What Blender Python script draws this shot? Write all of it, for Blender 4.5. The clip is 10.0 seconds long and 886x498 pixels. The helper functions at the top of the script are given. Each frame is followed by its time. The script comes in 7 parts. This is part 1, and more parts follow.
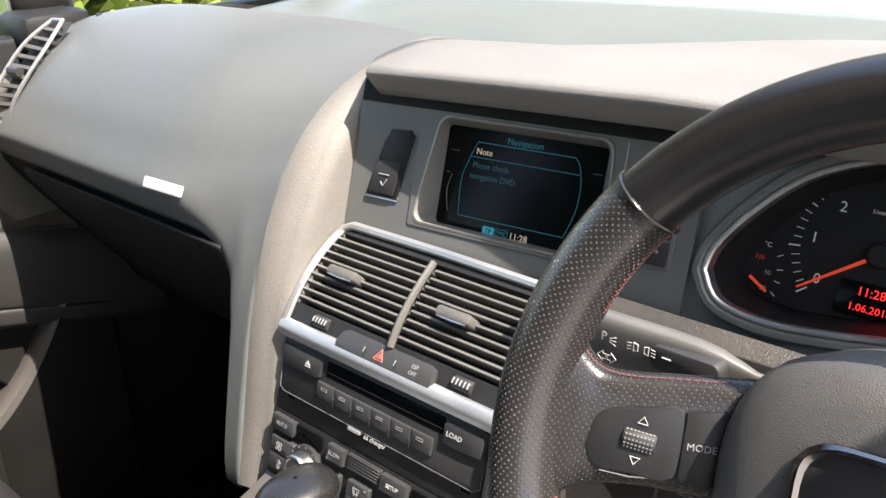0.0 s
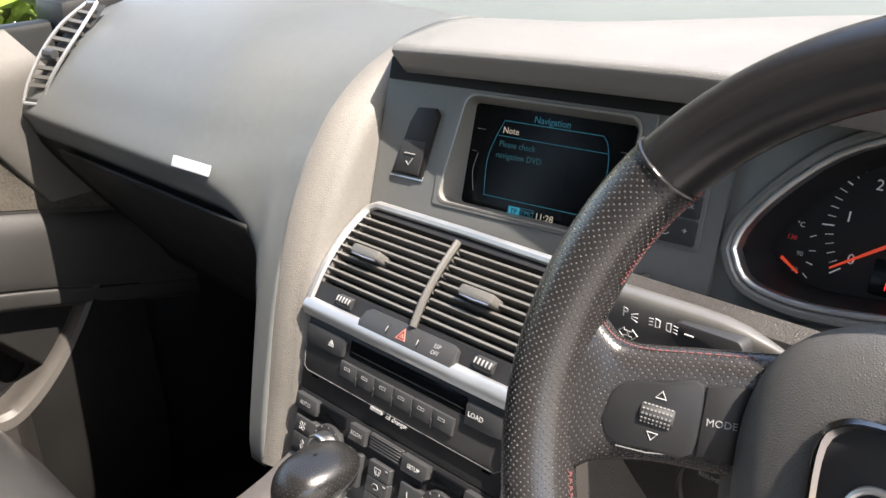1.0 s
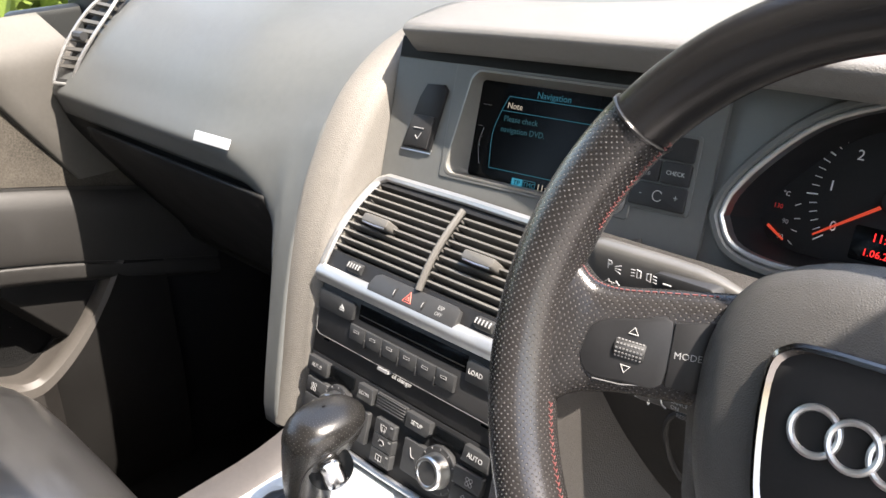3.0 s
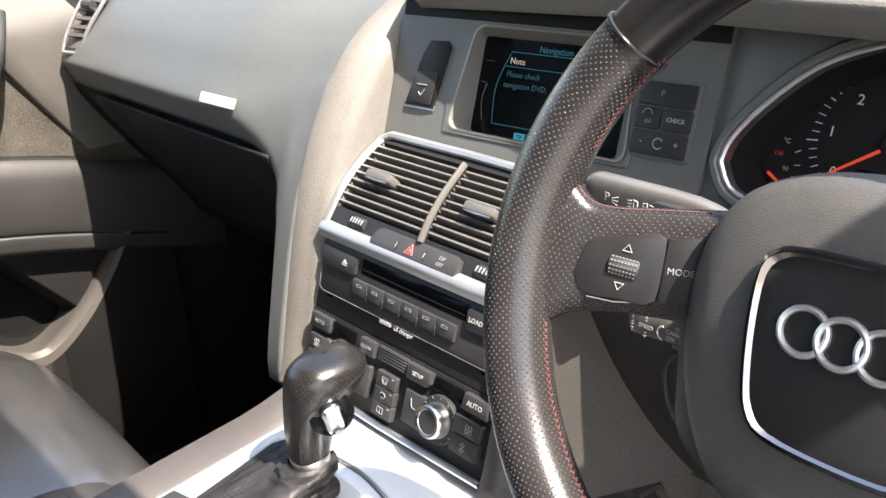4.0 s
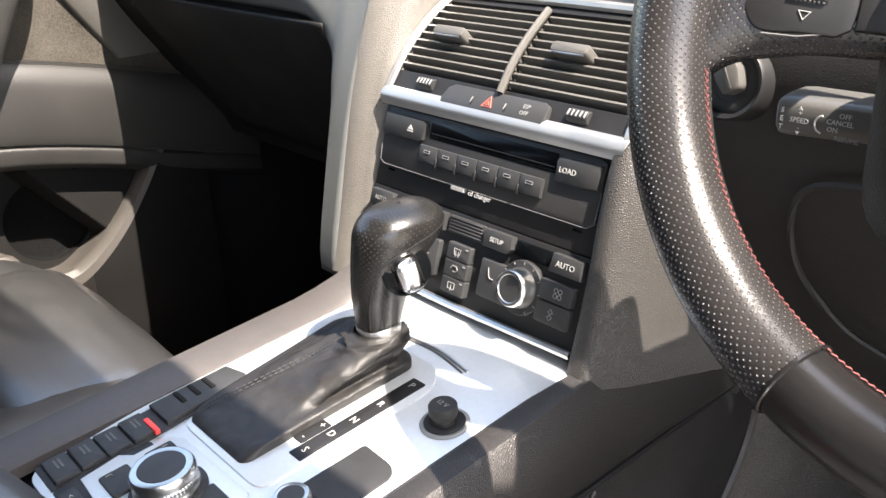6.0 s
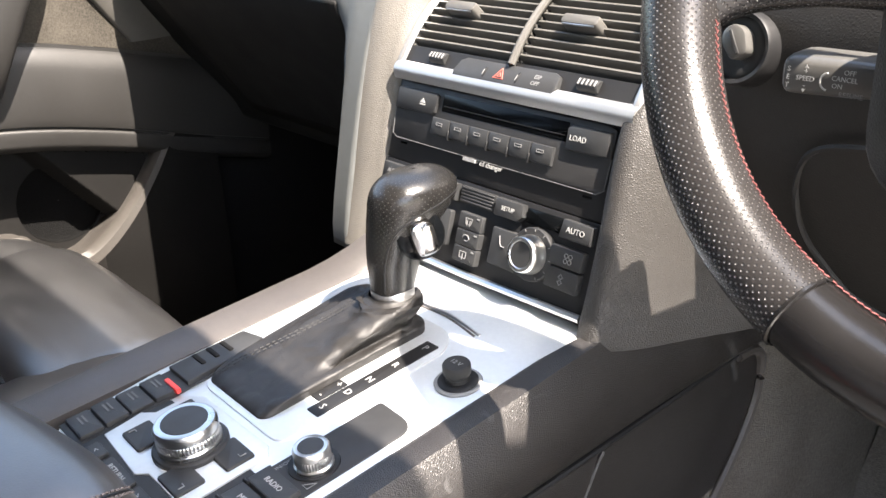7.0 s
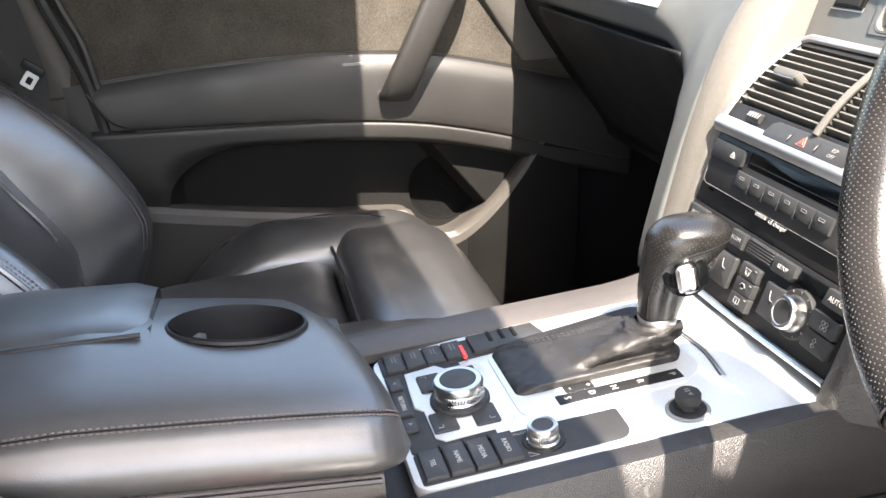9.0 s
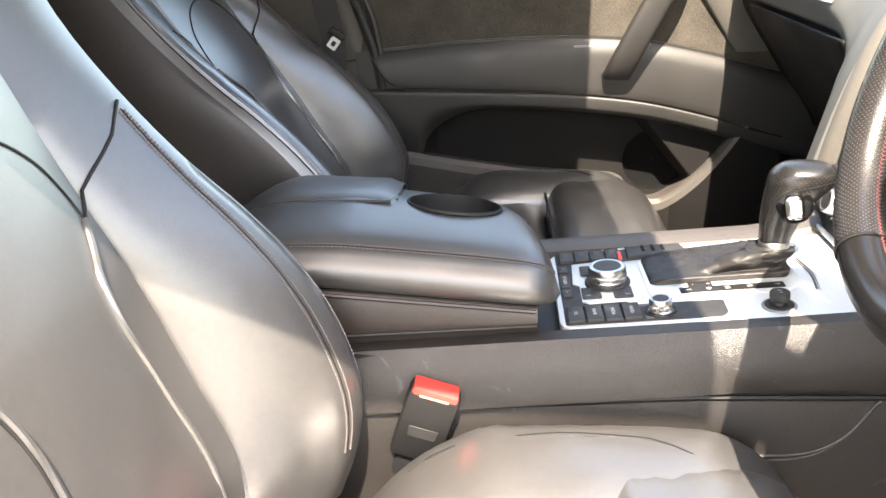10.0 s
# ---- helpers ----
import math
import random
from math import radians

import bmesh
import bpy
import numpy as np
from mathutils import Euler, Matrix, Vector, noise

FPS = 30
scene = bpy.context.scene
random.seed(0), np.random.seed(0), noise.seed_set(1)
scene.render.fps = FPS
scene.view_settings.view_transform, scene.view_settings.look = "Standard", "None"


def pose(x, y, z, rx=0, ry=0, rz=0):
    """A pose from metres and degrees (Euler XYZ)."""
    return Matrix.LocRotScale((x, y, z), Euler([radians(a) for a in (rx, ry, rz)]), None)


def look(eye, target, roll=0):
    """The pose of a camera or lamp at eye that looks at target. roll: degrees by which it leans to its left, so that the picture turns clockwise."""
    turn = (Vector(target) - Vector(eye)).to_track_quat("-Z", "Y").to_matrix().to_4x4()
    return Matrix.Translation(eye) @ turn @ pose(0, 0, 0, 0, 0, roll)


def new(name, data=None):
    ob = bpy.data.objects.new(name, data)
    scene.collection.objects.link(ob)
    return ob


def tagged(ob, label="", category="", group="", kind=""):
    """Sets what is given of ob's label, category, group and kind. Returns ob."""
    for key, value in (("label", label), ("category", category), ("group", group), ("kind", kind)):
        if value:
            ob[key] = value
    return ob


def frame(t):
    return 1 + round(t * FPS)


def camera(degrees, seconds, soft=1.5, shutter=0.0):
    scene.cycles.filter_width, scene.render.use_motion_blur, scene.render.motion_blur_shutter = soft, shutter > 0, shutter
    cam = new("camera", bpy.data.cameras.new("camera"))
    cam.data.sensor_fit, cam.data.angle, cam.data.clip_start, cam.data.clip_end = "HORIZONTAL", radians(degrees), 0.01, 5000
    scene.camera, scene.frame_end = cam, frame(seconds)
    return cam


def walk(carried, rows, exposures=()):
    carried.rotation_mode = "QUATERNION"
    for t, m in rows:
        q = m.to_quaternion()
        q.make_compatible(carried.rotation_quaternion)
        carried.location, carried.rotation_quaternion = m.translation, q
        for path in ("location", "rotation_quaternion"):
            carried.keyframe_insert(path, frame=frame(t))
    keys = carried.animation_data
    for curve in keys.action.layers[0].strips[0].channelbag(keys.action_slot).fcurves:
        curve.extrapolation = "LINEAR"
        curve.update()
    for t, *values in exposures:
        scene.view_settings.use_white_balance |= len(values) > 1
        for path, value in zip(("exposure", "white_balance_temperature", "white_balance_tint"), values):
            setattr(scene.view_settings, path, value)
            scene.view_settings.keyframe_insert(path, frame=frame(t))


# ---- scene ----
cam = camera(53.7, 10.0)
PATH = [
    (0, (0.466, -0.418, 0.978), (-0.801, 0.915, 0.193), -2.8),
    (0.5, (0.469, -0.414, 0.968), (-0.841, 0.872, 0.174), -3.3),
    (1, (0.471, -0.409, 0.964), (-0.854, 0.861, 0.168), -3.3),
    (1.5, (0.482, -0.408, 0.966), (-0.852, 0.852, 0.169), -3.3),
    (2, (0.491, -0.418, 0.962), (-0.85, 0.832, 0.162), -3.3),
    (2.5, (0.499, -0.425, 0.958), (-0.849, 0.816, 0.157), -3.2),
    (4, (0.529, -0.44, 0.921), (-0.842, 0.776, 0.119), -3.1),
    (4.5, (0.503, -0.444, 0.862), (-0.872, 0.762, 0.053), -2.9),
    (5, (0.488, -0.45, 0.841), (-0.897, 0.743, 0.03), -2.9),
    (5.5, (0.468, -0.462, 0.815), (-0.923, 0.723, 0.003), -3.2),
    (6, (0.471, -0.465, 0.794), (-0.918, 0.724, -0.018), -3.2),
    (7.5, (0.499, -0.509, 0.778), (-0.897, 0.669, -0.038), -2.9),
    (8, (0.53, -0.525, 0.803), (-0.96, 0.537, -0.004), -2.6),
    (8.5, (0.58, -0.494, 0.828), (-1.083, 0.291, 0.041), -2.6),
    (9, (0.613, -0.465, 0.83), (-1.185, -0.037, 0.066), -2.2),
    (9.5, (0.639, -0.452, 0.787), (-1.211, -0.368, 0.034), -2.0),
    (9.6, (0.67, -0.453, 0.793), (-1.183, -0.418, 0.041), -1.7),
    (9.8, (0.771, -0.451, 0.818), (-1.083, -0.5, 0.068), -1.5),
    (10, (0.906, -0.434, 0.838), (-0.949, -0.56, 0.101), -2.0),
]
EXPOSURES = [(0.0, 2.37, 6950, 14), (2.5, 2.50, 7000, 14), (5.0, 2.70, 7050, 14), (6.0, 2.72, 7050, 14), (7.5, 3.00, 7100, 14), (9.0, 3.12, 7150, 14), (9.5, 3.22, 7250, 14), (10.0, 3.12, 7750, 14)]
walk(cam, [(t, look(eye, target, roll)) for t, eye, target, roll in PATH], EXPOSURES)

# ---- light ----
SUN = Vector((0.55, 0.038, 0.834))
world = bpy.data.worlds.new("sky")
scene.world = world
world.use_nodes = True
wn = world.node_tree
sky = wn.nodes.new("ShaderNodeTexSky")
sky.sky_type, sky.sun_disc = "NISHITA", False
sky.air_density, sky.dust_density = 1.2, 2.2
sky.sun_elevation, sky.sun_rotation = radians(56.5), radians(86.0)
wn.links.new(sky.outputs[0], wn.nodes["Background"].inputs[0])
wn.nodes["Background"].inputs[1].default_value = 0.15
sun_data = bpy.data.lights.new("sun", "SUN")
sun_data.energy, sun_data.angle, sun_data.color = 4.0, radians(0.53), (1.0, 0.96, 0.90)
sun = new("sun", sun_data)
sun.matrix_world = look(SUN * 10, (0, 0, 0))


# ---- materials ----
def shader(name, base, rough, metal=0.0, grain=None, mottle=0.0, scale=9.0, coat=0.0, spec=0.5, crease=None, scuff=0.0):
    """Principled surface. grain: (cells per metre, height in metres, kind); mottle: how far the colour wanders;
    crease: (per metre, height in metres) of soft wrinkles under the grain; scuff: how pale its few scrapes are."""
    m = bpy.data.materials.new(name)
    m.use_nodes = True
    t = m.node_tree
    p = t.nodes["Principled BSDF"]
    p.inputs["Metallic"].default_value = metal
    p.inputs["Roughness"].default_value = rough
    p.inputs["Coat Weight"].default_value, p.inputs["Coat Roughness"].default_value = coat, 0.05 if metal else rough * 0.9
    p.inputs["Specular IOR Level"].default_value = spec
    p.inputs["Base Color"].default_value = (*base, 1)
    co = t.nodes.new("ShaderNodeTexCoord")
    if mottle:
        n1 = t.nodes.new("ShaderNodeTexNoise")
        n1.inputs["Scale"].default_value, n1.inputs["Detail"].default_value = scale, 6
        n2 = t.nodes.new("ShaderNodeTexNoise")
        n2.inputs["Scale"].default_value, n2.inputs["Detail"].default_value = scale * 22, 3
        add = t.nodes.new("ShaderNodeMath")
        add.operation = "ADD"
        rng = t.nodes.new("ShaderNodeMapRange")
        rng.inputs[1].default_value, rng.inputs[2].default_value = 0.6, 1.4
        rng.inputs[3].default_value, rng.inputs[4].default_value = 1 - mottle, 1 + mottle
        mul = t.nodes.new("ShaderNodeMix")
        mul.data_type, mul.blend_type = "RGBA", "MULTIPLY"
        mul.inputs[0].default_value = 1
        mul.inputs[6].default_value = (*base, 1)
        for n in (n1, n2):
            t.links.new(co.outputs["Object"], n.inputs["Vector"])
        t.links.new(n1.outputs[0], add.inputs[0])
        t.links.new(n2.outputs[0], add.inputs[1])
        t.links.new(add.outputs[0], rng.inputs[0])
        t.links.new(rng.outputs[0], mul.inputs[7])
        t.links.new(mul.outputs[2], p.inputs["Base Color"])
        if scuff:
            n3 = t.nodes.new("ShaderNodeTexNoise")
            n3.inputs["Scale"].default_value, n3.inputs["Detail"].default_value, n3.inputs["Distortion"].default_value = 17, 9, 2.5
            cut = t.nodes.new("ShaderNodeMapRange")
            cut.inputs[1].default_value, cut.inputs[2].default_value = 0.665, 0.70
            pale = t.nodes.new("ShaderNodeMix")
            pale.data_type = "RGBA"
            pale.inputs[7].default_value = (scuff, scuff * 0.96, scuff * 0.92, 1)
            t.links.new(co.outputs["Object"], n3.inputs["Vector"])
            t.links.new(n3.outputs[0], cut.inputs[0])
            t.links.new(cut.outputs[0], pale.inputs[0])
            t.links.new(mul.outputs[2], pale.inputs[6])
            t.links.new(pale.outputs[2], p.inputs["Base Color"])
        rr = t.nodes.new("ShaderNodeMapRange")
        rr.inputs[1].default_value, rr.inputs[2].default_value = 0.3, 0.7
        rr.inputs[3].default_value, rr.inputs[4].default_value = rough * 0.85, min(1, rough * 1.15)
        t.links.new(n1.outputs[0], rr.inputs[0])
        t.links.new(rr.outputs[0], p.inputs["Roughness"])
    if grain:
        cells, height, kind = grain
        if kind == "leather":
            g = t.nodes.new("ShaderNodeTexVoronoi")
            g.feature = "DISTANCE_TO_EDGE"
            g.inputs["Scale"].default_value = cells
            out = g.outputs["Distance"]
        else:
            g = t.nodes.new("ShaderNodeTexNoise")
            g.inputs["Scale"].default_value, g.inputs["Detail"].default_value = cells, 2
            out = g.outputs[0]
        mp = t.nodes.new("ShaderNodeMapping")
        if kind == "brushed":
            mp.inputs["Scale"].default_value = (0.03, 1, 1)
        t.links.new(co.outputs["Object"], mp.inputs[0])
        t.links.new(mp.outputs[0], g.inputs["Vector"])
        bump = t.nodes.new("ShaderNodeBump")
        bump.inputs["Strength"].default_value = 1.0
        bump.inputs["Distance"].default_value = height
        t.links.new(out, bump.inputs["Height"])
        t.links.new(bump.outputs[0], p.inputs["Normal"])
        if crease:
            w = t.nodes.new("ShaderNodeTexNoise")
            w.inputs["Scale"].default_value, w.inputs["Detail"].default_value, w.inputs["Distortion"].default_value = crease[0], 1, 0.3
            t.links.new(co.outputs["Object"], w.inputs["Vector"])
            soft = t.nodes.new("ShaderNodeBump")
            soft.inputs["Distance"].default_value = crease[1]
            t.links.new(w.outputs[0], soft.inputs["Height"])
            t.links.new(soft.outputs[0], bump.inputs["Normal"])
    return m


def glow(name, colour, strength):
    m = bpy.data.materials.new(name)
    m.use_nodes = True
    p = m.node_tree.nodes["Principled BSDF"]
    p.inputs["Base Color"].default_value = (0.01, 0.01, 0.01, 1)
    p.inputs["Emission Color"].default_value = (*colour, 1)
    p.inputs["Emission Strength"].default_value = strength
    return m


def perforated(name, lattice=400, glint=(0.20, 0.19, 0.18), lo=0.10, hi=0.19, base=(0.018, 0.0165, 0.016)):
    """Black leather punched with a diamond lattice of holes, laid by UV in metres; their pale colour is a painted
    glint.
    """
    m = shader(name, base, 0.24, grain=(900, 0.00008, "leather"), mottle=0.25, scale=30)
    t = m.node_tree
    p = t.nodes["Principled BSDF"]
    uv = t.nodes.new("ShaderNodeUVMap")
    mp = t.nodes.new("ShaderNodeMapping")
    mp.inputs["Rotation"].default_value = (0, 0, radians(45))
    mp.inputs["Scale"].default_value = (lattice, lattice, lattice)
    v = t.nodes.new("ShaderNodeTexVoronoi")
    v.voronoi_dimensions, v.feature = "2D", "F1"
    v.inputs["Scale"].default_value, v.inputs["Randomness"].default_value = 1, 0.12
    t.links.new(uv.outputs[0], mp.inputs[0])
    t.links.new(mp.outputs[0], v.inputs["Vector"])
    hole = t.nodes.new("ShaderNodeMapRange")
    hole.inputs[1].default_value, hole.inputs[2].default_value = lo, hi
    hole.inputs[3].default_value, hole.inputs[4].default_value = 1, 0
    t.links.new(v.outputs["Distance"], hole.inputs[0])
    mix = t.nodes.new("ShaderNodeMix")
    mix.data_type = "RGBA"
    src = p.inputs["Base Color"].links[0].from_socket
    t.links.new(hole.outputs[0], mix.inputs[0])
    t.links.new(src, mix.inputs[6])
    mix.inputs[7].default_value = (*glint, 1)
    t.links.new(mix.outputs[2], p.inputs["Base Color"])
    inv = t.nodes.new("ShaderNodeMath")
    inv.operation = "MULTIPLY"
    inv.inputs[1].default_value = -1
    t.links.new(hole.outputs[0], inv.inputs[0])
    b2 = t.nodes.new("ShaderNodeBump")
    b2.inputs["Distance"].default_value = 0.0011
    t.links.new(inv.outputs[0], b2.inputs["Height"])
    t.links.new(p.inputs["Normal"].links[0].from_socket, b2.inputs["Normal"])
    t.links.new(b2.outputs[0], p.inputs["Normal"])
    return m


M_DASH = shader("dash_soft_plastic", (0.075, 0.079, 0.0775), 0.5, spec=0.45, grain=(1400, 0.0001, "noise"), mottle=0.08, scale=5)
# Dash plastic with the shade under the pad and hood put into its base.
M_DASHSHADE = shader("shaded_dash_plastic", (0.008, 0.008, 0.008), 0.65, spec=0.18, grain=(1200, 0.0001, "noise"), mottle=0.12)
M_TRIM = shader("warm_grey_trim", (0.115, 0.107, 0.095), 0.52, grain=(560, 0.0005, "leather"), mottle=0.1)
M_HOOD = shader("grained_hood_plastic", (0.135, 0.130, 0.124), 0.46, spec=0.7, grain=(620, 0.0005, "leather"), mottle=0.1)
M_PANEL = shader("satin_grey_lacquer", (0.120, 0.122, 0.117), 0.42, metal=0.3, mottle=0.05)
M_BLACK = shader("matt_black_plastic", (0.012, 0.012, 0.0125), 0.5, spec=0.25, mottle=0.15, scale=25)
M_BTN = shader("soft_black_button", (0.019, 0.019, 0.0195), 0.55, spec=0.35, mottle=0.12, scale=60)
M_BTN2 = shader("dark_grey_button", (0.025, 0.0255, 0.026), 0.5, spec=0.35, mottle=0.1, scale=60)
M_GLOSS = shader("gloss_black_glass", (0.003, 0.0035, 0.004), 0.16, spec=0.12)
M_CHROME = shader("satin_chrome", (0.60, 0.60, 0.60), 0.36, metal=1.0, mottle=0.05, scale=30)
M_BRIGHT = shader("polished_chrome", (0.55, 0.55, 0.55), 0.14, metal=1.0, mottle=0.03, scale=30)
M_DARKCHROME = shader("dark_polished_chrome", (0.22, 0.21, 0.205), 0.16, metal=1.0, mottle=0.03, scale=30)
M_SATIN = shader("satin_silver_trim", (0.44, 0.44, 0.435), 0.44, metal=0.85, mottle=0.05, scale=30)
M_ALU = shader("brushed_aluminium", (0.63, 0.65, 0.65), 0.46, metal=0.65, grain=(2600, 0.00004, "brushed"), mottle=0.05, scale=12)
# One leather twice: the driver's copy is paler, sunlight put into its base.
M_SEATLIT = shader("lit_seat_leather", (0.047, 0.0455, 0.0445), 0.34, spec=1.0, coat=1.0, grain=(430, 0.00018, "leather"), mottle=0.18, scale=7, crease=(11, 0.0022))
M_SEATDIM = shader("dim_seat_leather", (0.029, 0.0285, 0.0285), 0.33, spec=1.0, coat=1.0, grain=(430, 0.00018, "leather"), mottle=0.18, scale=7, crease=(11, 0.0022))
M_SEATBACK = shader("brown_black_side_leather", (0.026, 0.021, 0.019), 0.45, grain=(430, 0.0002, "leather"), mottle=0.2, scale=7)
M_ARM = shader("armrest_leather", (0.036, 0.0352, 0.035), 0.39, spec=1.0, coat=0.4, grain=(520, 0.0001, "leather"), mottle=0.2, scale=6, crease=(14, 0.002))
M_CONSOLE = shader("console_grained_plastic", (0.018, 0.016, 0.015), 0.44, spec=0.55, grain=(700, 0.0005, "leather"), mottle=0.18, scale=8, scuff=0.045)
M_RAIL = shader("console_rail_plastic", (0.050, 0.044, 0.040), 0.5, grain=(700, 0.0002, "leather"), mottle=0.15, scale=10, scuff=0.14)
M_SUEDE = shader("grey_brown_suede", (0.050, 0.045, 0.038), 0.95, grain=(900, 0.0006, "noise"), mottle=0.55, scale=18, spec=0.1)
M_DOOR = shader("door_grained_plastic", (0.0175, 0.0165, 0.0155), 0.5, grain=(640, 0.0002, "leather"), mottle=0.1)
M_DOORLOW = shader("door_lower_plastic", (0.026, 0.0235, 0.0215), 0.6, grain=(800, 0.0001, "noise"), mottle=0.12)
# Same carpet twice: footwell shade put into the dark base, daylight into the grey.
M_CARPET = shader("shaded_carpet", (0.0045, 0.0045, 0.0045), 0.95, grain=(700, 0.002, "noise"), mottle=0.4, scale=12, spec=0.1)
M_CARPET2 = shader("lit_grey_carpet", (0.115, 0.104, 0.092), 0.95, grain=(700, 0.002, "noise"), mottle=0.35, scale=14, spec=0.1)
M_HEADLINE = shader("grey_headliner", (0.36, 0.355, 0.345), 0.95, grain=(800, 0.0004, "noise"), mottle=0.06)
M_RIM = shader("smooth_black_leather", (0.009, 0.0085, 0.0085), 0.22, grain=(800, 0.00008, "leather"), mottle=0.2, scale=25)
M_PERF = perforated("perforated_black_leather", 385, (0.095, 0.09, 0.087), 0.10, 0.24)
M_KNOB = perforated("finely_perforated_knob_leather", 290, (0.085, 0.082, 0.078), 0.05, 0.14, (0.010, 0.0095, 0.009))
M_SILVER = shader("satin_silver", (0.56, 0.56, 0.55), 0.3, metal=1.0, mottle=0.04, scale=40)
M_PAD = shader("grained_airbag_cover", (0.046, 0.0445, 0.0425), 0.45, grain=(900, 0.0003, "leather"), mottle=0.1)
M_GAITER = shader("creased_gaiter_leather", (0.014, 0.013, 0.0125), 0.50, spec=0.4, grain=(700, 0.0002, "leather"), mottle=0.35, scale=26, crease=(60, 0.0032))
M_CHEEK = shader("grained_cheek_plastic", (0.031, 0.0285, 0.026), 0.46, grain=(620, 0.0007, "leather"), mottle=0.14)
M_SLAT = shader("grey_blade_plastic", (0.072, 0.069, 0.063), 0.45, mottle=0.08, scale=20)
M_BEZEL = shader("pale_grey_bezel", (0.20, 0.195, 0.18), 0.42, metal=0.2, mottle=0.04)
M_DOORRIM = shader("pale_brown_pocket_rim", (0.050, 0.045, 0.040), 0.55, grain=(800, 0.0001, "noise"), mottle=0.12)
M_SAIL = shader("smooth_warm_grey_plastic", (0.060, 0.056, 0.050), 0.55, grain=(800, 0.0001, "noise"), mottle=0.1)
M_KNEE = shader("dark_knee_plastic", (0.019, 0.018, 0.017), 0.5, spec=0.4, grain=(560, 0.0003, "leather"), mottle=0.15)
M_STALK = shader("grey_stalk_plastic", (0.072, 0.070, 0.066), 0.34, mottle=0.08, scale=30)
# Near black: the shade inside the door pocket is put into the base.
M_POCKET = shader("shade_black_plastic", (0.007, 0.0065, 0.006), 0.7, spec=0.2, grain=(800, 0.0001, "noise"), mottle=0.15)
M_COWL = shader("grey_green_screen_edge", (0.085, 0.095, 0.088), 0.5, mottle=0.1, scale=6)
M_RED = shader("red_thread", (0.11, 0.026, 0.024), 0.8)
M_THREAD = shader("dark_grey_thread", (0.12, 0.10, 0.095), 0.8)
M_PALETHREAD = shader("pale_grey_thread", (0.26, 0.24, 0.235), 0.8)
M_REDPL = shader("red_plastic", (0.75, 0.05, 0.04), 0.4)
M_REDFADE = shader("worn_orange_red_print", (0.85, 0.32, 0.2), 0.5)
M_DIALPRINT = shader("white_dial_print", (0.75, 0.75, 0.73), 0.6)
M_REDPRINT = shader("pale_red_print", (0.55, 0.14, 0.11), 0.6)
M_WHITE = shader("white_print", (0.34, 0.34, 0.33), 0.6)
M_FAINT = shader("faint_grey_print", (0.09, 0.09, 0.09), 0.6)
M_DIMPRINT = shader("dim_grey_print", (0.19, 0.19, 0.19), 0.6)
M_BADGE = shader("light_silver_plate", (0.62, 0.62, 0.61), 0.4, metal=0.4)
M_BELT = shader("black_webbing", (0.02, 0.02, 0.021), 0.8, grain=(1500, 0.0003, "noise"))
M_RUBBER = shader("black_rubber", (0.015, 0.015, 0.015), 0.7, mottle=0.2, scale=30)
M_NEEDLE = glow("lit_red_needle", (1.0, 0.10, 0.045), 0.10)
M_LCD = glow("red_dot_matrix", (1.0, 0.03, 0.03), 0.32)
M_CYAN = glow("screen_cyan", (0.02, 0.22, 0.33), 0.075)
M_CYANFILL = glow("screen_cyan_fill", (0.02, 0.25, 0.38), 0.17)
M_SCRWHITE = glow("screen_cream", (0.8, 0.72, 0.6), 0.095)
M_SCRTEXT = glow("screen_dim_cyan", (0.03, 0.2, 0.26), 0.055)
M_GRASS = shader("sunlit_grass", (0.062, 0.105, 0.012), 0.9, grain=(60, 0.03, "noise"), mottle=0.5, scale=6)
M_DRIVE = shader("pale_concrete", (0.29, 0.27, 0.25), 0.9, grain=(90, 0.004, "noise"), mottle=0.2, scale=2)
M_PAINT = shader("silver_body_paint", (0.6, 0.6, 0.6), 0.25, metal=0.5, coat=0.6)
M_LEAF = shader("hedge_leaf", (0.11, 0.15, 0.02), 0.7, mottle=0.4, scale=8)


def glass_material():
    m = bpy.data.materials.new("clear_glass")
    m.use_nodes = True
    t = m.node_tree
    t.nodes.remove(t.nodes["Principled BSDF"])
    clear, gloss, mix, fres = (t.nodes.new(k) for k in ("ShaderNodeBsdfTransparent", "ShaderNodeBsdfGlossy", "ShaderNodeMixShader", "ShaderNodeFresnel"))
    gloss.inputs["Roughness"].default_value = 0.02
    fres.inputs[0].default_value = 1.4
    clear.inputs[0].default_value = (0.92, 0.96, 0.94, 1)
    t.links.new(fres.outputs[0], mix.inputs[0])
    t.links.new(clear.outputs[0], mix.inputs[1])
    t.links.new(gloss.outputs[0], mix.inputs[2])
    t.links.new(mix.outputs[0], t.nodes["Material Output"].inputs[0])
    return m


M_GLASS = glass_material()


# ---- mesh helpers ----
I4 = Matrix.Identity(4)


def plane(o, up, right=(1, 0, 0)):
    """A frame on a face: u along its right, v up the face, w out of it."""
    u = Vector(right).normalized()
    v = Vector(up)
    v = (v - u * v.dot(u)).normalized()
    w = u.cross(v)
    return Matrix.Translation(o) @ Matrix((u, v, w)).transposed().to_4x4()


def thing(name, label, category, group="", at=(0, 0, 0), kind=""):
    e = new(name)
    e.location = at
    e.empty_display_size = 0.02
    return tagged(e, label, category, group, kind)


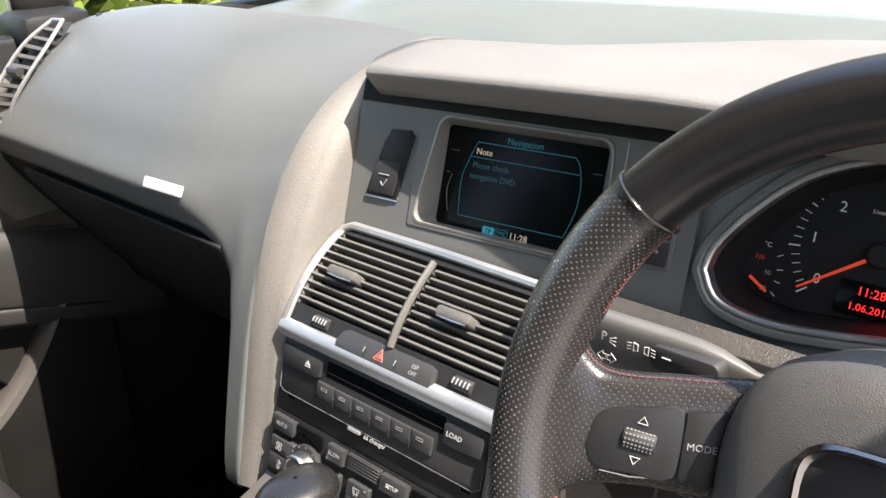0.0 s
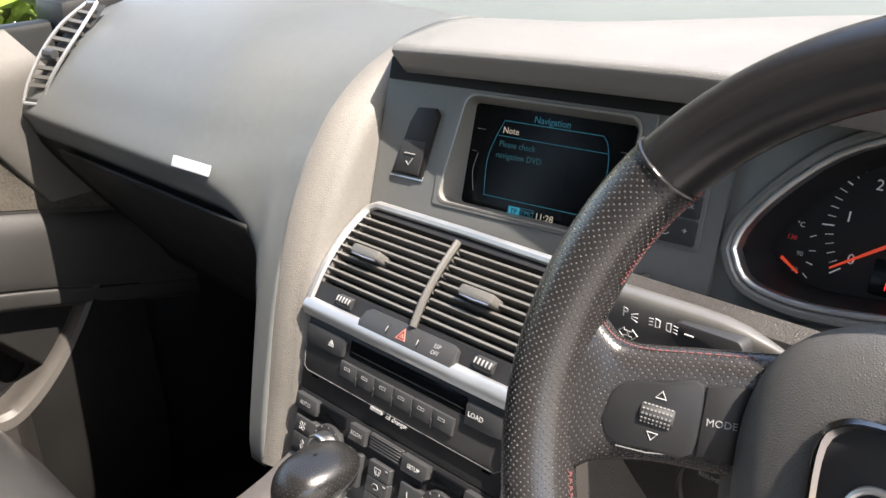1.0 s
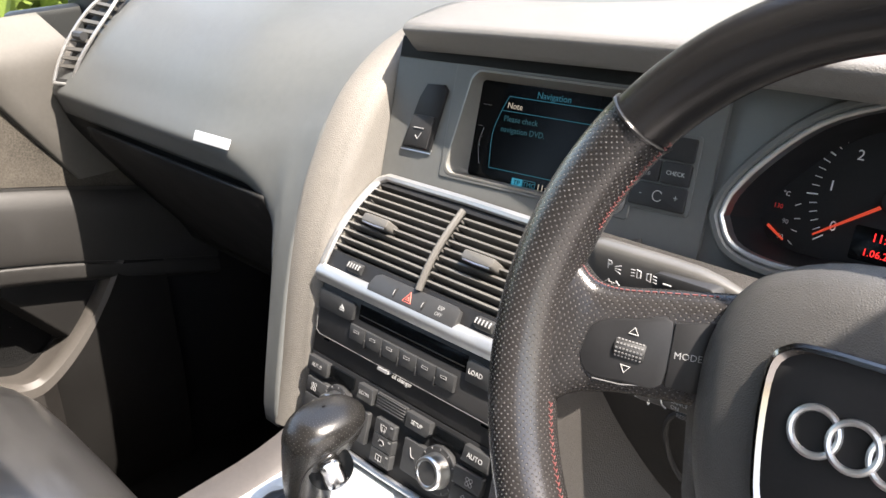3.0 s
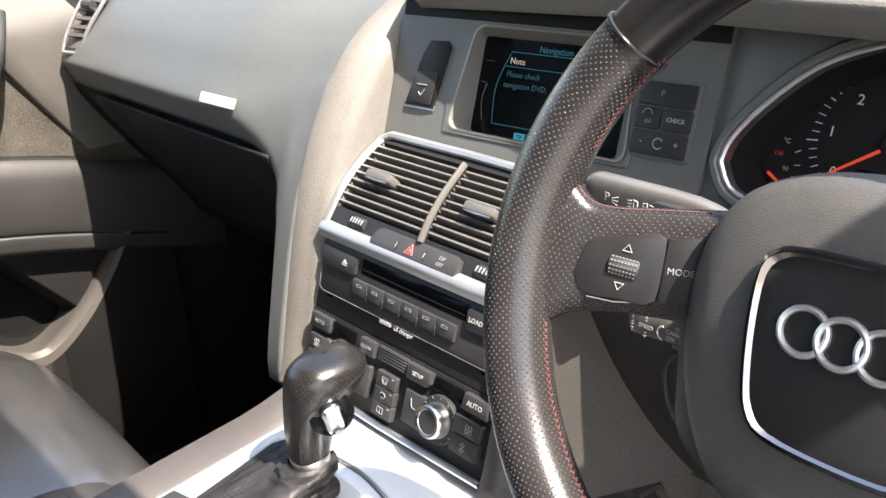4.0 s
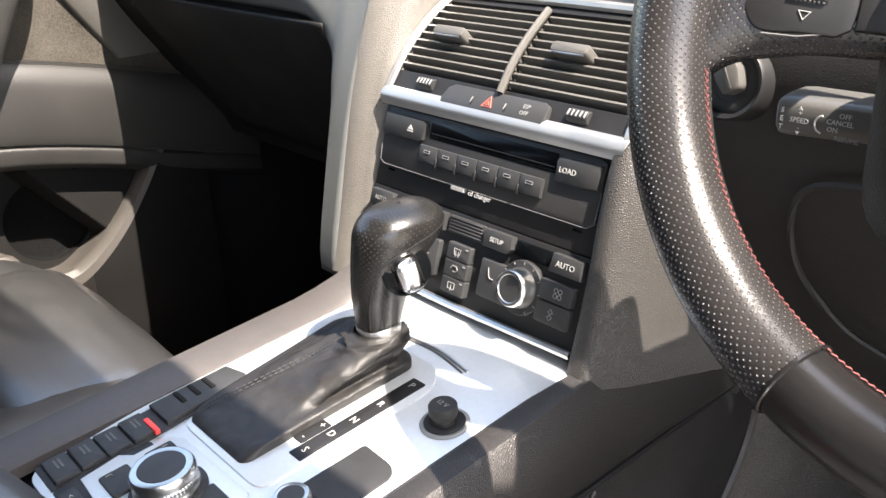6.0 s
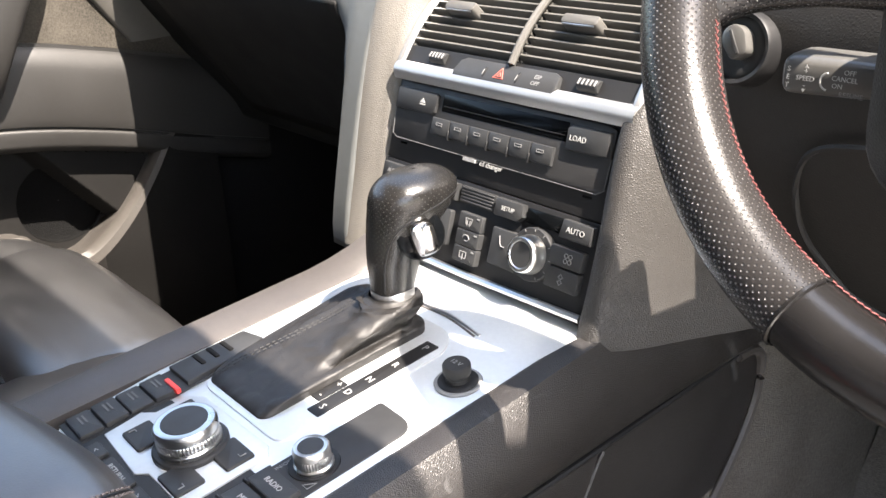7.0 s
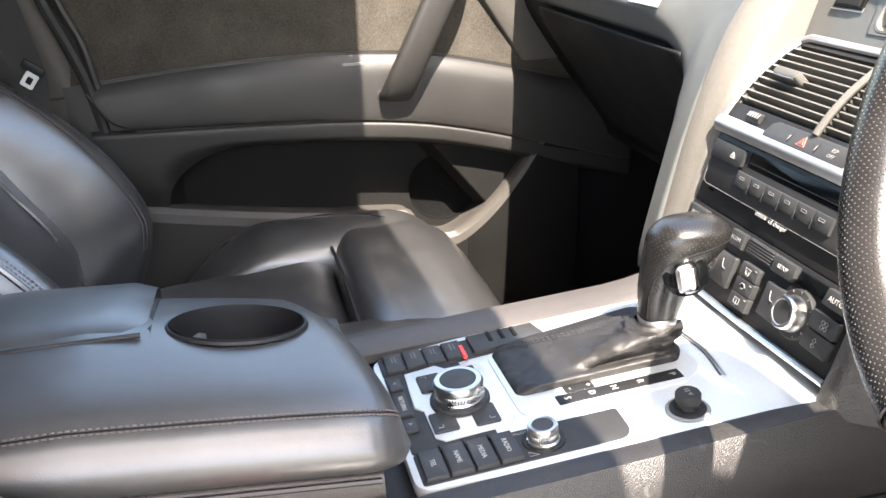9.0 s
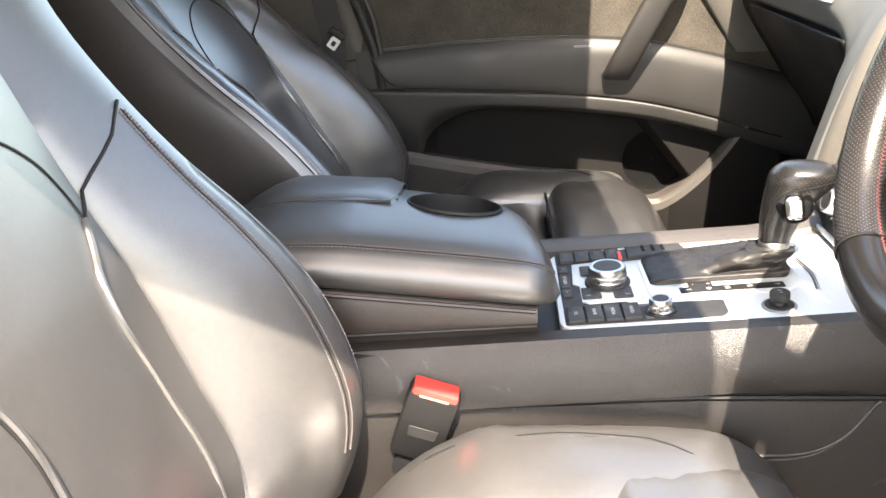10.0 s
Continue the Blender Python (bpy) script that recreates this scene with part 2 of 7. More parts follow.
def mesh_of(bm, m=I4, smooth=True):
    bm.transform(m)
    bmesh.ops.recalc_face_normals(bm, faces=bm.faces)
    me = bpy.data.meshes.new("mesh")
    bm.to_mesh(me)
    bm.free()
    if smooth:
        me.shade_smooth()
        me.set_sharp_from_angle(angle=radians(40))
    return me


def home(ob):
    """Where a thing or part stands in the world, by its parents."""
    m = Matrix.Identity(4)
    while ob:
        m = ob.matrix_parent_inverse @ ob.matrix_basis @ m if ob.parent else ob.matrix_basis @ m
        ob = ob.parent
    return m


def part(name, bm, material, parent=None, label="", m=I4, smooth=True):
    me = bm if isinstance(bm, bpy.types.Mesh) else mesh_of(bm, m, smooth)
    me.name = name
    me.materials.append(material)
    ob = new(name, me)
    if parent:
        ob.parent = parent
        ob.matrix_parent_inverse = home(parent).inverted()
    return tagged(ob, label)


def structure(name, bm, material, label="", smooth=True):
    return tagged(part(name, bm, material, label=label, smooth=smooth), kind="structure", category=name.split("_")[0])


def spline(pts, n):
    """Catmull-Rom through the points, n steps a span."""
    pts = [Vector(p) for p in pts]
    out = []
    for i in range(len(pts) - 1):
        a, b, c, d = pts[max(i - 1, 0)], pts[i], pts[i + 1], pts[min(i + 2, len(pts) - 1)]
        for k in range(n):
            s = k / n
            out.append(0.5 * (2 * b + (c - a) * s + (2 * a - 5 * b + 4 * c - d) * s * s + (3 * b - a - 3 * c + d) * s**3))
    return out + [pts[-1]]


def sheet(rows, closed=False, caps=False):
    """A surface through rows of points; closed: each row is a ring."""
    bm = bmesh.new()
    vs = [[bm.verts.new(p) for p in row] for row in rows]
    for a, b in zip(vs, vs[1:]):
        n = len(a)
        for i in range(n if closed else n - 1):
            j = (i + 1) % n
            bm.faces.new((a[i], a[j], b[j], b[i]))
    if caps:
        bm.faces.new(vs[0])
        bm.faces.new(vs[-1])
    return bm


def thick(ob, t, offset=-1):
    mod = ob.modifiers.new("solid", "SOLIDIFY")
    mod.thickness, mod.offset = t, offset
    return ob


def rounded(x0, x1, y0, y1, r, n=4):
    """The outline of a rectangle with round corners, counter-clockwise."""
    r = min(r, (x1 - x0) / 2.01, (y1 - y0) / 2.01)
    out = []
    for cx, cy, a0 in ((x1 - r, y1 - r, 0), (x0 + r, y1 - r, 90), (x0 + r, y0 + r, 180), (x1 - r, y0 + r, 270)):
        out += [(cx + r * math.cos(radians(a0 + 90 * k / n)), cy + r * math.sin(radians(a0 + 90 * k / n))) for k in range(n + 1)]
    return out


def inset(outline, d):
    """The outline drawn in by d."""
    out, n = [], len(outline)
    area = sum(outline[i][0] * outline[(i + 1) % n][1] - outline[(i + 1) % n][0] * outline[i][1] for i in range(n))
    turn = 1 if area > 0 else -1
    for i in range(n):
        (ax, ay), (bx, by), (cx, cy) = outline[i - 1], outline[i], outline[(i + 1) % n]
        n1, n2 = Vector((ay - by, bx - ax)), Vector((by - cy, cx - bx))
        v = (n1.normalized() if n1.length > 1e-9 else Vector((0, 0))) + (n2.normalized() if n2.length > 1e-9 else Vector((0, 0)))
        v = v.normalized() * turn if v.length > 1e-9 else Vector((0, 0))
        out.append((bx + v.x * d, by + v.y * d))
    return out


def prism(outline, z0, z1, b=0.001):
    """A slab with a rounded upper edge."""
    rings = [[(x, y, z0) for x, y in outline], [(x, y, z1 - b) for x, y in outline]]
    if b > 0:
        rings.append([(x, y, z1 - 0.3 * b) for x, y in inset(outline, 0.3 * b)])
        rings.append([(x, y, z1) for x, y in inset(outline, b)])
    return sheet(rings, True, True)


def frame_ring(outer, inner, z0, z1, b=0.0008):
    """A flat ring between two outlines of equal count, with rounded upper edges."""
    rings = [[(x, y, z0) for x, y in outer], [(x, y, z1 - b) for x, y in outer], [(x, y, z1) for x, y in inset(outer, b)],
             [(x, y, z1) for x, y in inset(inner, -b)], [(x, y, z1 - b) for x, y in inner], [(x, y, z0) for x, y in inner]]
    return sheet(rings + [rings[0]], True)


def round_poly(pts, r, n=4):
    """A polygon with its corners rounded."""
    out = []
    for i, p in enumerate(pts):
        p, a, b = Vector(p), Vector(pts[i - 1]), Vector(pts[(i + 1) % len(pts)])
        q = min(r, (a - p).length * 0.45, (b - p).length * 0.45)
        s, e = p + (a - p).normalized() * q, p + (b - p).normalized() * q
        for k in range(n + 1):
            u = k / n
            v = s * (1 - u) ** 2 + p * (2 * u * (1 - u)) + e * u * u
            out.append((v.x, v.y))
    return out


def lathe(profile, n=32, m=I4, cap=True):
    rows = [[(r * math.cos(2 * math.pi * k / n), r * math.sin(2 * math.pi * k / n), z) for k in range(n)] for r, z in profile]
    bm = sheet(rows, True)
    for row in (0, len(profile) - 1):
        if cap and profile[row][0] > 1e-5:
            bm.verts.ensure_lookup_table()
            bm.faces.new([bm.verts[row * n + k] for k in range(n)])
    bmesh.ops.remove_doubles(bm, verts=bm.verts, dist=1e-6)
    bm.transform(m)
    return bm


def tube(path, r, n=8, closed=False, flat=1.0, up=(0, 0, 1)):
    """A rope along a path; r: one radius or one a point; flat: its height against its width."""
    path = [Vector(p) for p in path]
    rs = r if isinstance(r, (list, tuple)) else [r] * len(path)
    rows = []
    for i, p in enumerate(path):
        a = path[i - 1] if (i or closed) else p
        c = path[(i + 1) % len(path)] if (i < len(path) - 1 or closed) else p
        d = (c - a).normalized()
        side = d.cross(Vector(up))
        side = side.normalized() if side.length > 1e-6 else d.orthogonal().normalized()
        top = side.cross(d)
        rows.append([p + rs[i] * (math.cos(2 * math.pi * k / n) * side + flat * math.sin(2 * math.pi * k / n) * top) for k in range(n)])
    if closed:
        return sheet(rows + [rows[0]], True)
    return sheet(rows, True, True)


def merge(bms):
    out = bmesh.new()
    for b in bms:
        me = bpy.data.meshes.new("t")
        b.to_mesh(me)
        b.free()
        out.from_mesh(me)
        bpy.data.meshes.remove(me)
    return out


def box(x0, x1, y0, y1, z0, z1, b=0.002, seg=2):
    bm = bmesh.new()
    bmesh.ops.create_cube(bm, size=1, matrix=Matrix.Translation(((x0 + x1) / 2, (y0 + y1) / 2, (z0 + z1) / 2)) @ Matrix.Diagonal((x1 - x0, y1 - y0, z1 - z0, 1)))
    if b > 0:
        bmesh.ops.bevel(bm, geom=list(bm.edges), offset=b, segments=seg, affect="EDGES", profile=0.5)
    return bm


def letters(text, size, m, material, parent, name="lettering", align="CENTER", wide=1.0):
    """Raised writing on a face, in the built-in font."""
    c = bpy.data.curves.new("t", "FONT")
    c.body, c.size, c.align_x, c.align_y, c.extrude, c.resolution_u = text, size, align, "CENTER", 0.00012, 2
    tmp = bpy.data.objects.new("t", c)
    me = bpy.data.meshes.new_from_object(tmp)
    bpy.data.objects.remove(tmp)
    bpy.data.curves.remove(c)
    me.transform(m @ Matrix.Diagonal((wide, 1, 1, 1)))
    return part(name, me, material, parent)


def on(m, u, v, w=0.0, turn=0.0):
    return m @ Matrix.Translation((u, v, w)) @ Matrix.Rotation(radians(turn), 4, "Z")


F_CD = plane((0, -0.012, 0.60), (0, 0.33, 1))
F_VENT = plane((0, 0.0265, 0.6485), (0, 1.0, 0.98))
F_SCR = plane((0, 0.0851, 0.703), (0, 0.35, 1), (1, 0.09, 0))
F_CON = plane((0, -0.15, 0.453), (0, 1, 0.065))
F_WHEEL = plane((0.414, -0.132, 0.748), (0, 0.375, 0.927))

# ---- ground and outside ----
def flat_sheet(x0, x1, y0, y1, z, n=1):
    return sheet([[(x0 + (x1 - x0) * i / n, y0 + (y1 - y0) * j / n, z) for i in range(n + 1)] for j in range(n + 1)])


structure("ground", flat_sheet(-400, 400, -400, 400, -0.36), M_DRIVE, "pale concrete driveway under the car")
structure("lawn", box(-60, -1.75, -30, 3.0, -0.355, -0.30, 0.01), M_GRASS, "sunlit green lawn beside the driveway")


def hedge(x, y0, y1, z0, z1):
    rng = random.Random(4)
    verts, faces = [], []
    for _ in range(9000):
        c = Vector((x + rng.gauss(0, 0.35), rng.uniform(y0, y1), z0 + (z1 - z0) * rng.random() ** 0.8 + rng.gauss(0, 0.05)))
        a = Vector((rng.gauss(0, 1), rng.gauss(0, 1), rng.gauss(0, 1))).normalized() * rng.uniform(0.08, 0.22)
        b = a.orthogonal().normalized() * rng.uniform(0.05, 0.11)
        k = len(verts)
        verts += [c - a, c + b, c + a, c - b]
        faces.append((k, k + 1, k + 2, k + 3))
    me = bpy.data.meshes.new("hedge")
    me.from_pydata(verts, [], faces)
    return me


tagged(part("hedge", hedge(-7, -8, 9, -0.3, 1.1), M_LEAF), "leafy green hedge beyond the lawn", "hedge", kind="stuff")

# ---- body shell ----
def shell_roof():
    rows = []
    for i in range(9):
        s = i / 8
        y = -0.2248 - 1.74 * s
        rows.append([(x, y + (0.025 * x + 0.03 * max(0, x) ** 2) * (1 - s), 1.2 + 0.09 * (1 - (x / 0.68) ** 2) + 0.03 * math.sin(math.pi * s)) for x in [-0.66 + 1.37 * k / 36 for k in range(37)]])
    return sheet(rows)


thick(structure("roof", shell_roof(), M_HEADLINE, "pale grey cloth headliner of the roof"), 0.04, 1)


def pillar_bar(a, b, w, d):
    a, b = Vector(a), Vector(b)
    return tube([a, a.lerp(b, 0.33), a.lerp(b, 0.66), b], w, 8, flat=d)


for side in (-1, 1):
    structure("windscreen_pillar", pillar_bar((side * 0.79, 0.66, 0.80), (side * 0.705, -0.14, 1.22), 0.036, 0.7), M_HEADLINE, "grey trimmed windscreen pillar")
    structure("rear_side_wall", box(side * 0.78 - 0.02, side * 0.78 + 0.02, -1.95, -0.99, -0.02, 0.78, 0.005), M_DOOR, "dark trimmed rear side wall")
    # Added, unseen: walls up to the roof that cut light from the rear sides.
    for y0, y1 in ((-1.96, -1.75), (-1.12, -0.97)) if side < 0 else ((-1.96, -0.97),):
        structure("rear_upper_wall", sheet([[(side * 0.78, y0, 0.76), (side * 0.78, y1, 0.76)], [(side * 0.66, y0, 1.22), (side * 0.66, y1, 1.22)]]), M_DOOR, "added dark wall that shuts off light at the rear side")
    structure("rear_roof_pillar", pillar_bar((side * 0.77, -1.9, 0.75), (side * 0.66, -1.75, 1.22), 0.06, 0.8), M_HEADLINE, "grey trimmed rear roof pillar")
# Added, unseen: closes the cabin's rear against stray light.
structure("rear_bulkhead", box(-0.8, 0.8, -2.0, -1.95, -0.02, 1.26, 0.005), M_CARPET, "added dark rear wall that shuts off light behind the seats")
structure("floor", box(-0.82, 0.80, -1.95, 0.85, -0.03, 0.0, 0.0), M_CARPET, "carpeted cabin floor, darkened for its shade")
structure("footwell_bulkhead", sheet([[(-0.82, 0.40, 0.0), (0.82, 0.40, 0.0)], [(-0.82, 0.62, 0.22), (0.82, 0.62, 0.22)], [(-0.82, 0.66, 0.74), (0.82, 0.66, 0.74)]]), M_CARPET, "carpeted footwell wall, darkened for its shade")
structure("right_sill", box(0.66, 0.80, -0.95, 0.6, -0.03, 0.10, 0.02), M_BLACK, "black door sill of the open side")
structure("door_pillar_right", pillar_bar((0.75, -0.92, 0.05), (0.67, -0.98, 1.2), 0.07, 0.6), M_HEADLINE, "grey trimmed centre door pillar")
EDGE = [(-0.722, 0.77), (-0.711, 0.705), (-0.688, 0.640), (-0.669, 0.575), (-0.655, 0.48), (-0.648, 0.397), (-0.645, 0.34), (-0.645, 0.2)]
post = []
for p in spline([(-0.69, -0.90, 1.22), (-0.72, -0.80, 1.0)] + [(-0.752, y, z) for y, z in EDGE] + [(-0.755, -0.645, 0.0)], 4):
    post.append([(p.x - 0.05, p.y - 0.001, p.z), (p.x - 0.004, p.y - 0.002, p.z), (p.x, p.y - 0.006, p.z), (p.x + 0.004, p.y - 0.03, p.z), (p.x + 0.003, p.y - 0.10, p.z), (p.x - 0.03, p.y - 0.34, p.z)])
structure("left_door_pillar", sheet(post), M_DOORRIM, "grey plastic trim of the centre door pillar")
structure("pillar_trim_joint", tube([(-0.7505, -0.678, 0.570), (-0.7465, -0.70, 0.566), (-0.7470, -0.78, 0.562), (-0.757, -0.92, 0.56)], 0.0018, 6), M_RUBBER, "dark joint in the pillar trim")
structure("front_side_wall_right", box(0.74, 0.80, 0.02, 0.85, -0.03, 0.80, 0.01), M_BLACK, "black front side wall at the open doorway")
structure("front_side_wall_left", box(-0.84, -0.80, -0.02, 0.85, -0.03, 0.80, 0.01), M_BLACK, "black front side wall")


def bonnet_sheet():
    rows = []
    for i in range(9):
        s = i / 8
        y = 0.86 + 1.1 * s
        rows.append([(x, y, 0.74 - 0.12 * s - 0.10 * s * s - 0.05 * (x / 0.85) ** 2) for x in [-0.85 + 1.7 * k / 12 for k in range(13)]])
    return sheet(rows)


bonnet = part("bonnet", bonnet_sheet(), M_PAINT)
thick(tagged(bonnet, "silver painted car bonnet beyond the windscreen", "bonnet", kind="structure"), 0.02)


def screen_sheet():
    rows = []
    for i in range(11):
        s = i / 10
        rows.append([(x * (1 - 0.12 * s), 0.80 - 1.07 * s - 0.12 * (x / 0.72) ** 2 * (1 - s), 0.815 + 0.40 * s + 0.05 * s * (1 - (x / 0.72) ** 2)) for x in [-0.72 + 1.44 * k / 12 for k in range(13)]])
    return sheet(rows)


ws = structure("windscreen", screen_sheet(), M_GLASS, "clear sloping windscreen glass")
ws.visible_shadow = False
structure("windscreen_cowl", sheet([[(x, y - 0.10 * (x / 0.82) ** 2, z) for x in [-0.82 + 1.64 * k / 16 for k in range(17)]] for y, z in ((0.90, 0.72), (0.80, 0.79), (0.70, 0.797), (0.55, 0.785), (0.42, 0.765), (0.36, 0.74))]), M_COWL, "grey-green lower edge of the windscreen")

# ---- dashboard ----
dash = thing("dashboard", "dark grey soft-touch dashboard with warm grey centre pillars", "dashboard", at=(0, 0.3, 0.45))
PAD = [(0.44, 0.74), (0.37, 0.765), (0.32, 0.800), (0.28, 0.824), (0.235, 0.835), (0.16, 0.832), (0.10, 0.815), (0.06, 0.79), (0.03, 0.760), (0.010, 0.730), (-0.0045, 0.709), (-0.0095, 0.6985), (-0.0065, 0.688), (0.001, 0.667)]
PAD_IN = [(0.44, 0.74), (0.37, 0.765), (0.32, 0.797), (0.28, 0.818), (0.24, 0.827), (0.19, 0.823), (0.145, 0.811), (0.102, 0.794), (0.065, 0.768), (0.042, 0.742), (0.025, 0.717), (0.010, 0.692), (0.000, 0.674), (0.002, 0.664)]


def leg_y(z):
    d = 0.6885 - z
    return 0.008 - 0.43 * d + 0.6 * d * d


def pad_rows():
    rows = []
    for s in [0.24 * i / 24 for i in range(24)] + [0.24 + 0.76 * i / 20 for i in range(21)]:
        x = -0.158 - 0.58 * s
        # the lip turns down into the leg in a round corner
        drop = 0.22 if x > -0.186 else 0.085 * (1 - (1 - ((x + 0.271) / 0.085) ** 2) ** 0.5) if x > -0.271 else 0
        turn = min(1, drop / 0.05)
        k = min(1, s / 0.3)
        k = k * k * (3 - 2 * k)
        # towards the door the top falls and the face draws forward
        e = max(0, (s - 0.72) / 0.28) ** 2
        row = []
        for (ya, za), (yb, zb) in zip(PAD_IN, PAD):
            y, z = ya + (yb - ya) * k, za + (zb - za) * k
            f = {0.6985: 0.3, 0.688: 0.85, 0.667: 1.0}.get(zb, 0)
            z -= drop * f
            if f:
                y += turn * (leg_y(z) + (0.001 if f == 1 else -0.001) - y)
            row.append((x, y + 0.002 * e, z - 0.012 * e * (z > 0.75)))
        rows.append(spline(row, 3))
    return rows


thick(part("passenger_pad", sheet(pad_rows()), M_DASH, dash, "grey soft-touch passenger pad"), 0.006)
LOW = [(-0.001, 0.670), (0.002, 0.662), (0.008, 0.645), (0.036, 0.60), (0.085, 0.53), (0.135, 0.46), (0.165, 0.42), (0.30, 0.40), (0.60, 0.40)]
part("lower_panel", sheet([spline([(x, y + 0.004, z) for y, z in LOW], 3) for x in (-0.16, -0.3, -0.5, -0.65, -0.75)]), M_DASHSHADE, dash, "lower dashboard panel, shade put into its near-black")
lid = part("glovebox_lid", sheet([spline([(x, y - 0.0035, z) for y, z in LOW[1:6]], 3) for x in (-0.222, -0.24, -0.45, -0.63, -0.648)]), M_DASHSHADE, dash, "glovebox lid, shade put into its near-black")
thick(lid, 0.004)
gap = [(-0.233, 0.0060, 0.642), (-0.239, 0.0025, 0.650), (-0.25, 0.0005, 0.6545), (-0.42, 0.0005, 0.6560), (-0.63, 0.0005, 0.6535), (-0.66, 0.0030, 0.648), (-0.668, 0.0070, 0.640)]
part("edge_bead", tube(spline(gap, 6), 0.0014, 6), M_KNEE, lid)
part("badge", prism(rounded(-0.0315, 0.0315, -0.0056, 0.0056, 0.0015), -0.002, 0.0008, 0.0004), M_BADGE, dash, "plain pale silver badge plate", m=Matrix.Translation((-0.302, -0.0085, 0.7075)) @ Matrix.Rotation(radians(3), 4, "Z") @ Matrix.Rotation(radians(62), 4, "X"))


# centre pillars: warm grey strips that run down either side of the stack
PIL = [(0.19, 0.8225), (0.145, 0.8115), (0.102, 0.7945), (0.065, 0.7685), (0.042, 0.7425), (0.025, 0.7175), (0.008, 0.6885), (-0.006, 0.656), (-0.017, 0.625), (-0.026, 0.595), (-0.036, 0.555), (-0.045, 0.515), (-0.055, 0.475), (-0.062, 0.449)]


def pillar_rows(sgn, start=0):
    rows = []
    for i, p in enumerate(spline([(0, y, z) for y, z in PIL[start:]], 4)):
        y, z = p.y, p.z
        k = max(0, min(1, (z - 0.615) / 0.075))
        deep = 0.016 + 0.042 * k * k * (3 - 2 * k)
        out_x = 0.163
        rows.append([(sgn * (out_x + 0.001), y + 0.03, z - 0.006), (sgn * out_x, y + 0.004, z - 0.001), (sgn * (out_x - 0.002), y + 0.0005, z + 0.0005), (sgn * (out_x - 0.006), y, z + 0.001), (sgn * 0.143, y + 0.004 + 0.05 * deep, z), (sgn * 0.139, y + 0.006 + 0.08 * deep, z - 0.0005),
                     (sgn * 0.1345, y + 0.007 + 0.12 * deep, z - 0.001), (sgn * 0.1275, y + 0.009 + 0.2 * deep, z - 0.0015), (sgn * 0.1250, y + 0.012 + 0.35 * deep, z - 0.002), (sgn * 0.1195, y + deep + 0.012, z - 0.004)])
    return rows


part("pillar_trim", sheet(pillar_rows(-1)), M_TRIM, dash, "warm grey centre pillar trim")
part("pad_leg", sheet([[(-0.160, y + 0.004, z), (-0.166, y + 0.003, z), (-0.183, y + 0.005, z - 0.001), (-0.189, y + 0.014, z - 0.002), (-0.190, y + 0.10, z - 0.004)] for y, z in [(p.x, p.y) for p in spline([(a + 0.001, b, 0) for a, b in [(0.008, 0.6885), (-0.006, 0.656), (-0.017, 0.625), (-0.026, 0.595), (-0.036, 0.555), (-0.045, 0.515), (-0.055, 0.475), (-0.062, 0.447)]], 3)]]), M_DASH, dash, "grey dashboard leg beside the pillar")
for k in range(5):
    part("speaker_slot", prism(rounded(-0.005, 0.005, -0.0025, 0.0025, 0.0024), -0.002, 0.0012, 0.0004), M_RUBBER, dash, "small dark slot", m=Matrix.Translation((-0.706 + 0.0165 * k, 0.160 + 0.0075 * k, 0.8255)) @ Matrix.Rotation(radians(-60), 4, "Z"))
CHK = [(0.060, 0.690), (0.03, 0.66), (0.0, 0.628), (-0.018, 0.605), (-0.030, 0.57), (-0.040, 0.53), (-0.052, 0.49), (-0.062, 0.462), (-0.064, 0.452)]


def cheek_rows():
    rows = []
    for p in spline([(0, y, z) for y, z in CHK], 4):
        y, z = p.y, p.z
        s = (0.69 - z) / 0.24
        rows.append([(0.123, y + 0.03, z - 0.004), (0.1245, y + 0.006, z), (0.127, y, z + 0.001), (0.136 + 0.004 * s, y, z), (0.148, y + 0.012, z), (0.160, y + 0.034, z - 0.002), (0.176, y + 0.070, z - 0.003), (0.198, y + 0.115, z - 0.004), (0.235, y + 0.20, z - 0.006)])
    return [spline(r, 3) for r in rows]


part("cheek_trim", sheet([r[:16] for r in cheek_rows()]), M_CHEEK, dash, "warm grey leather-grained cheek beside the centre stack")
part("cheek_side", sheet([r[15:] for r in cheek_rows()]), M_CHEEK, dash, "dark grained side behind the cheek")

# hood over screen and dials
def hood_rows():
    rows = []
    for i in range(23):
        s = i / 22
        x = -0.140 + 0.872 * s
        back = 0.045 * max(0, (-0.100 - x) / 0.04) ** 1.6
        lift = 0.012 * min(1, max(0, (x + 0.117) / 0.3)) ** 0.8
        crest = 0.205 + 0.48 * max(0, min(0.22, x - 0.03))
        prof = [(0.150, 0.799), (0.112, 0.7995), (0.1060, 0.8020), (0.1020, 0.8060), (0.0970, 0.8130), (0.0918, 0.8205), (0.0922, 0.8240), (0.0950, 0.8268), (0.105, 0.8290), (0.16, 0.8345), (crest, 0.833), (crest + 0.035, 0.822), (crest + 0.08, 0.79), (0.44, 0.745)]
        rows.append(spline([(x, y + back * max(0, 1 - (y - 0.09) / 0.15), z + lift - (0.004 * max(0, (-0.100 - x) / 0.04) if z > 0.805 else 0)) for y, z in prof], 3))
    return rows


thick(part("hood", sheet(hood_rows()), M_HOOD, dash, "grained dark grey hood over screen and dials"), 0.004)

# satin panel that carries screen and switches, with the openings left free
SCRN = (-0.046, 0.142, -0.002, 0.094)


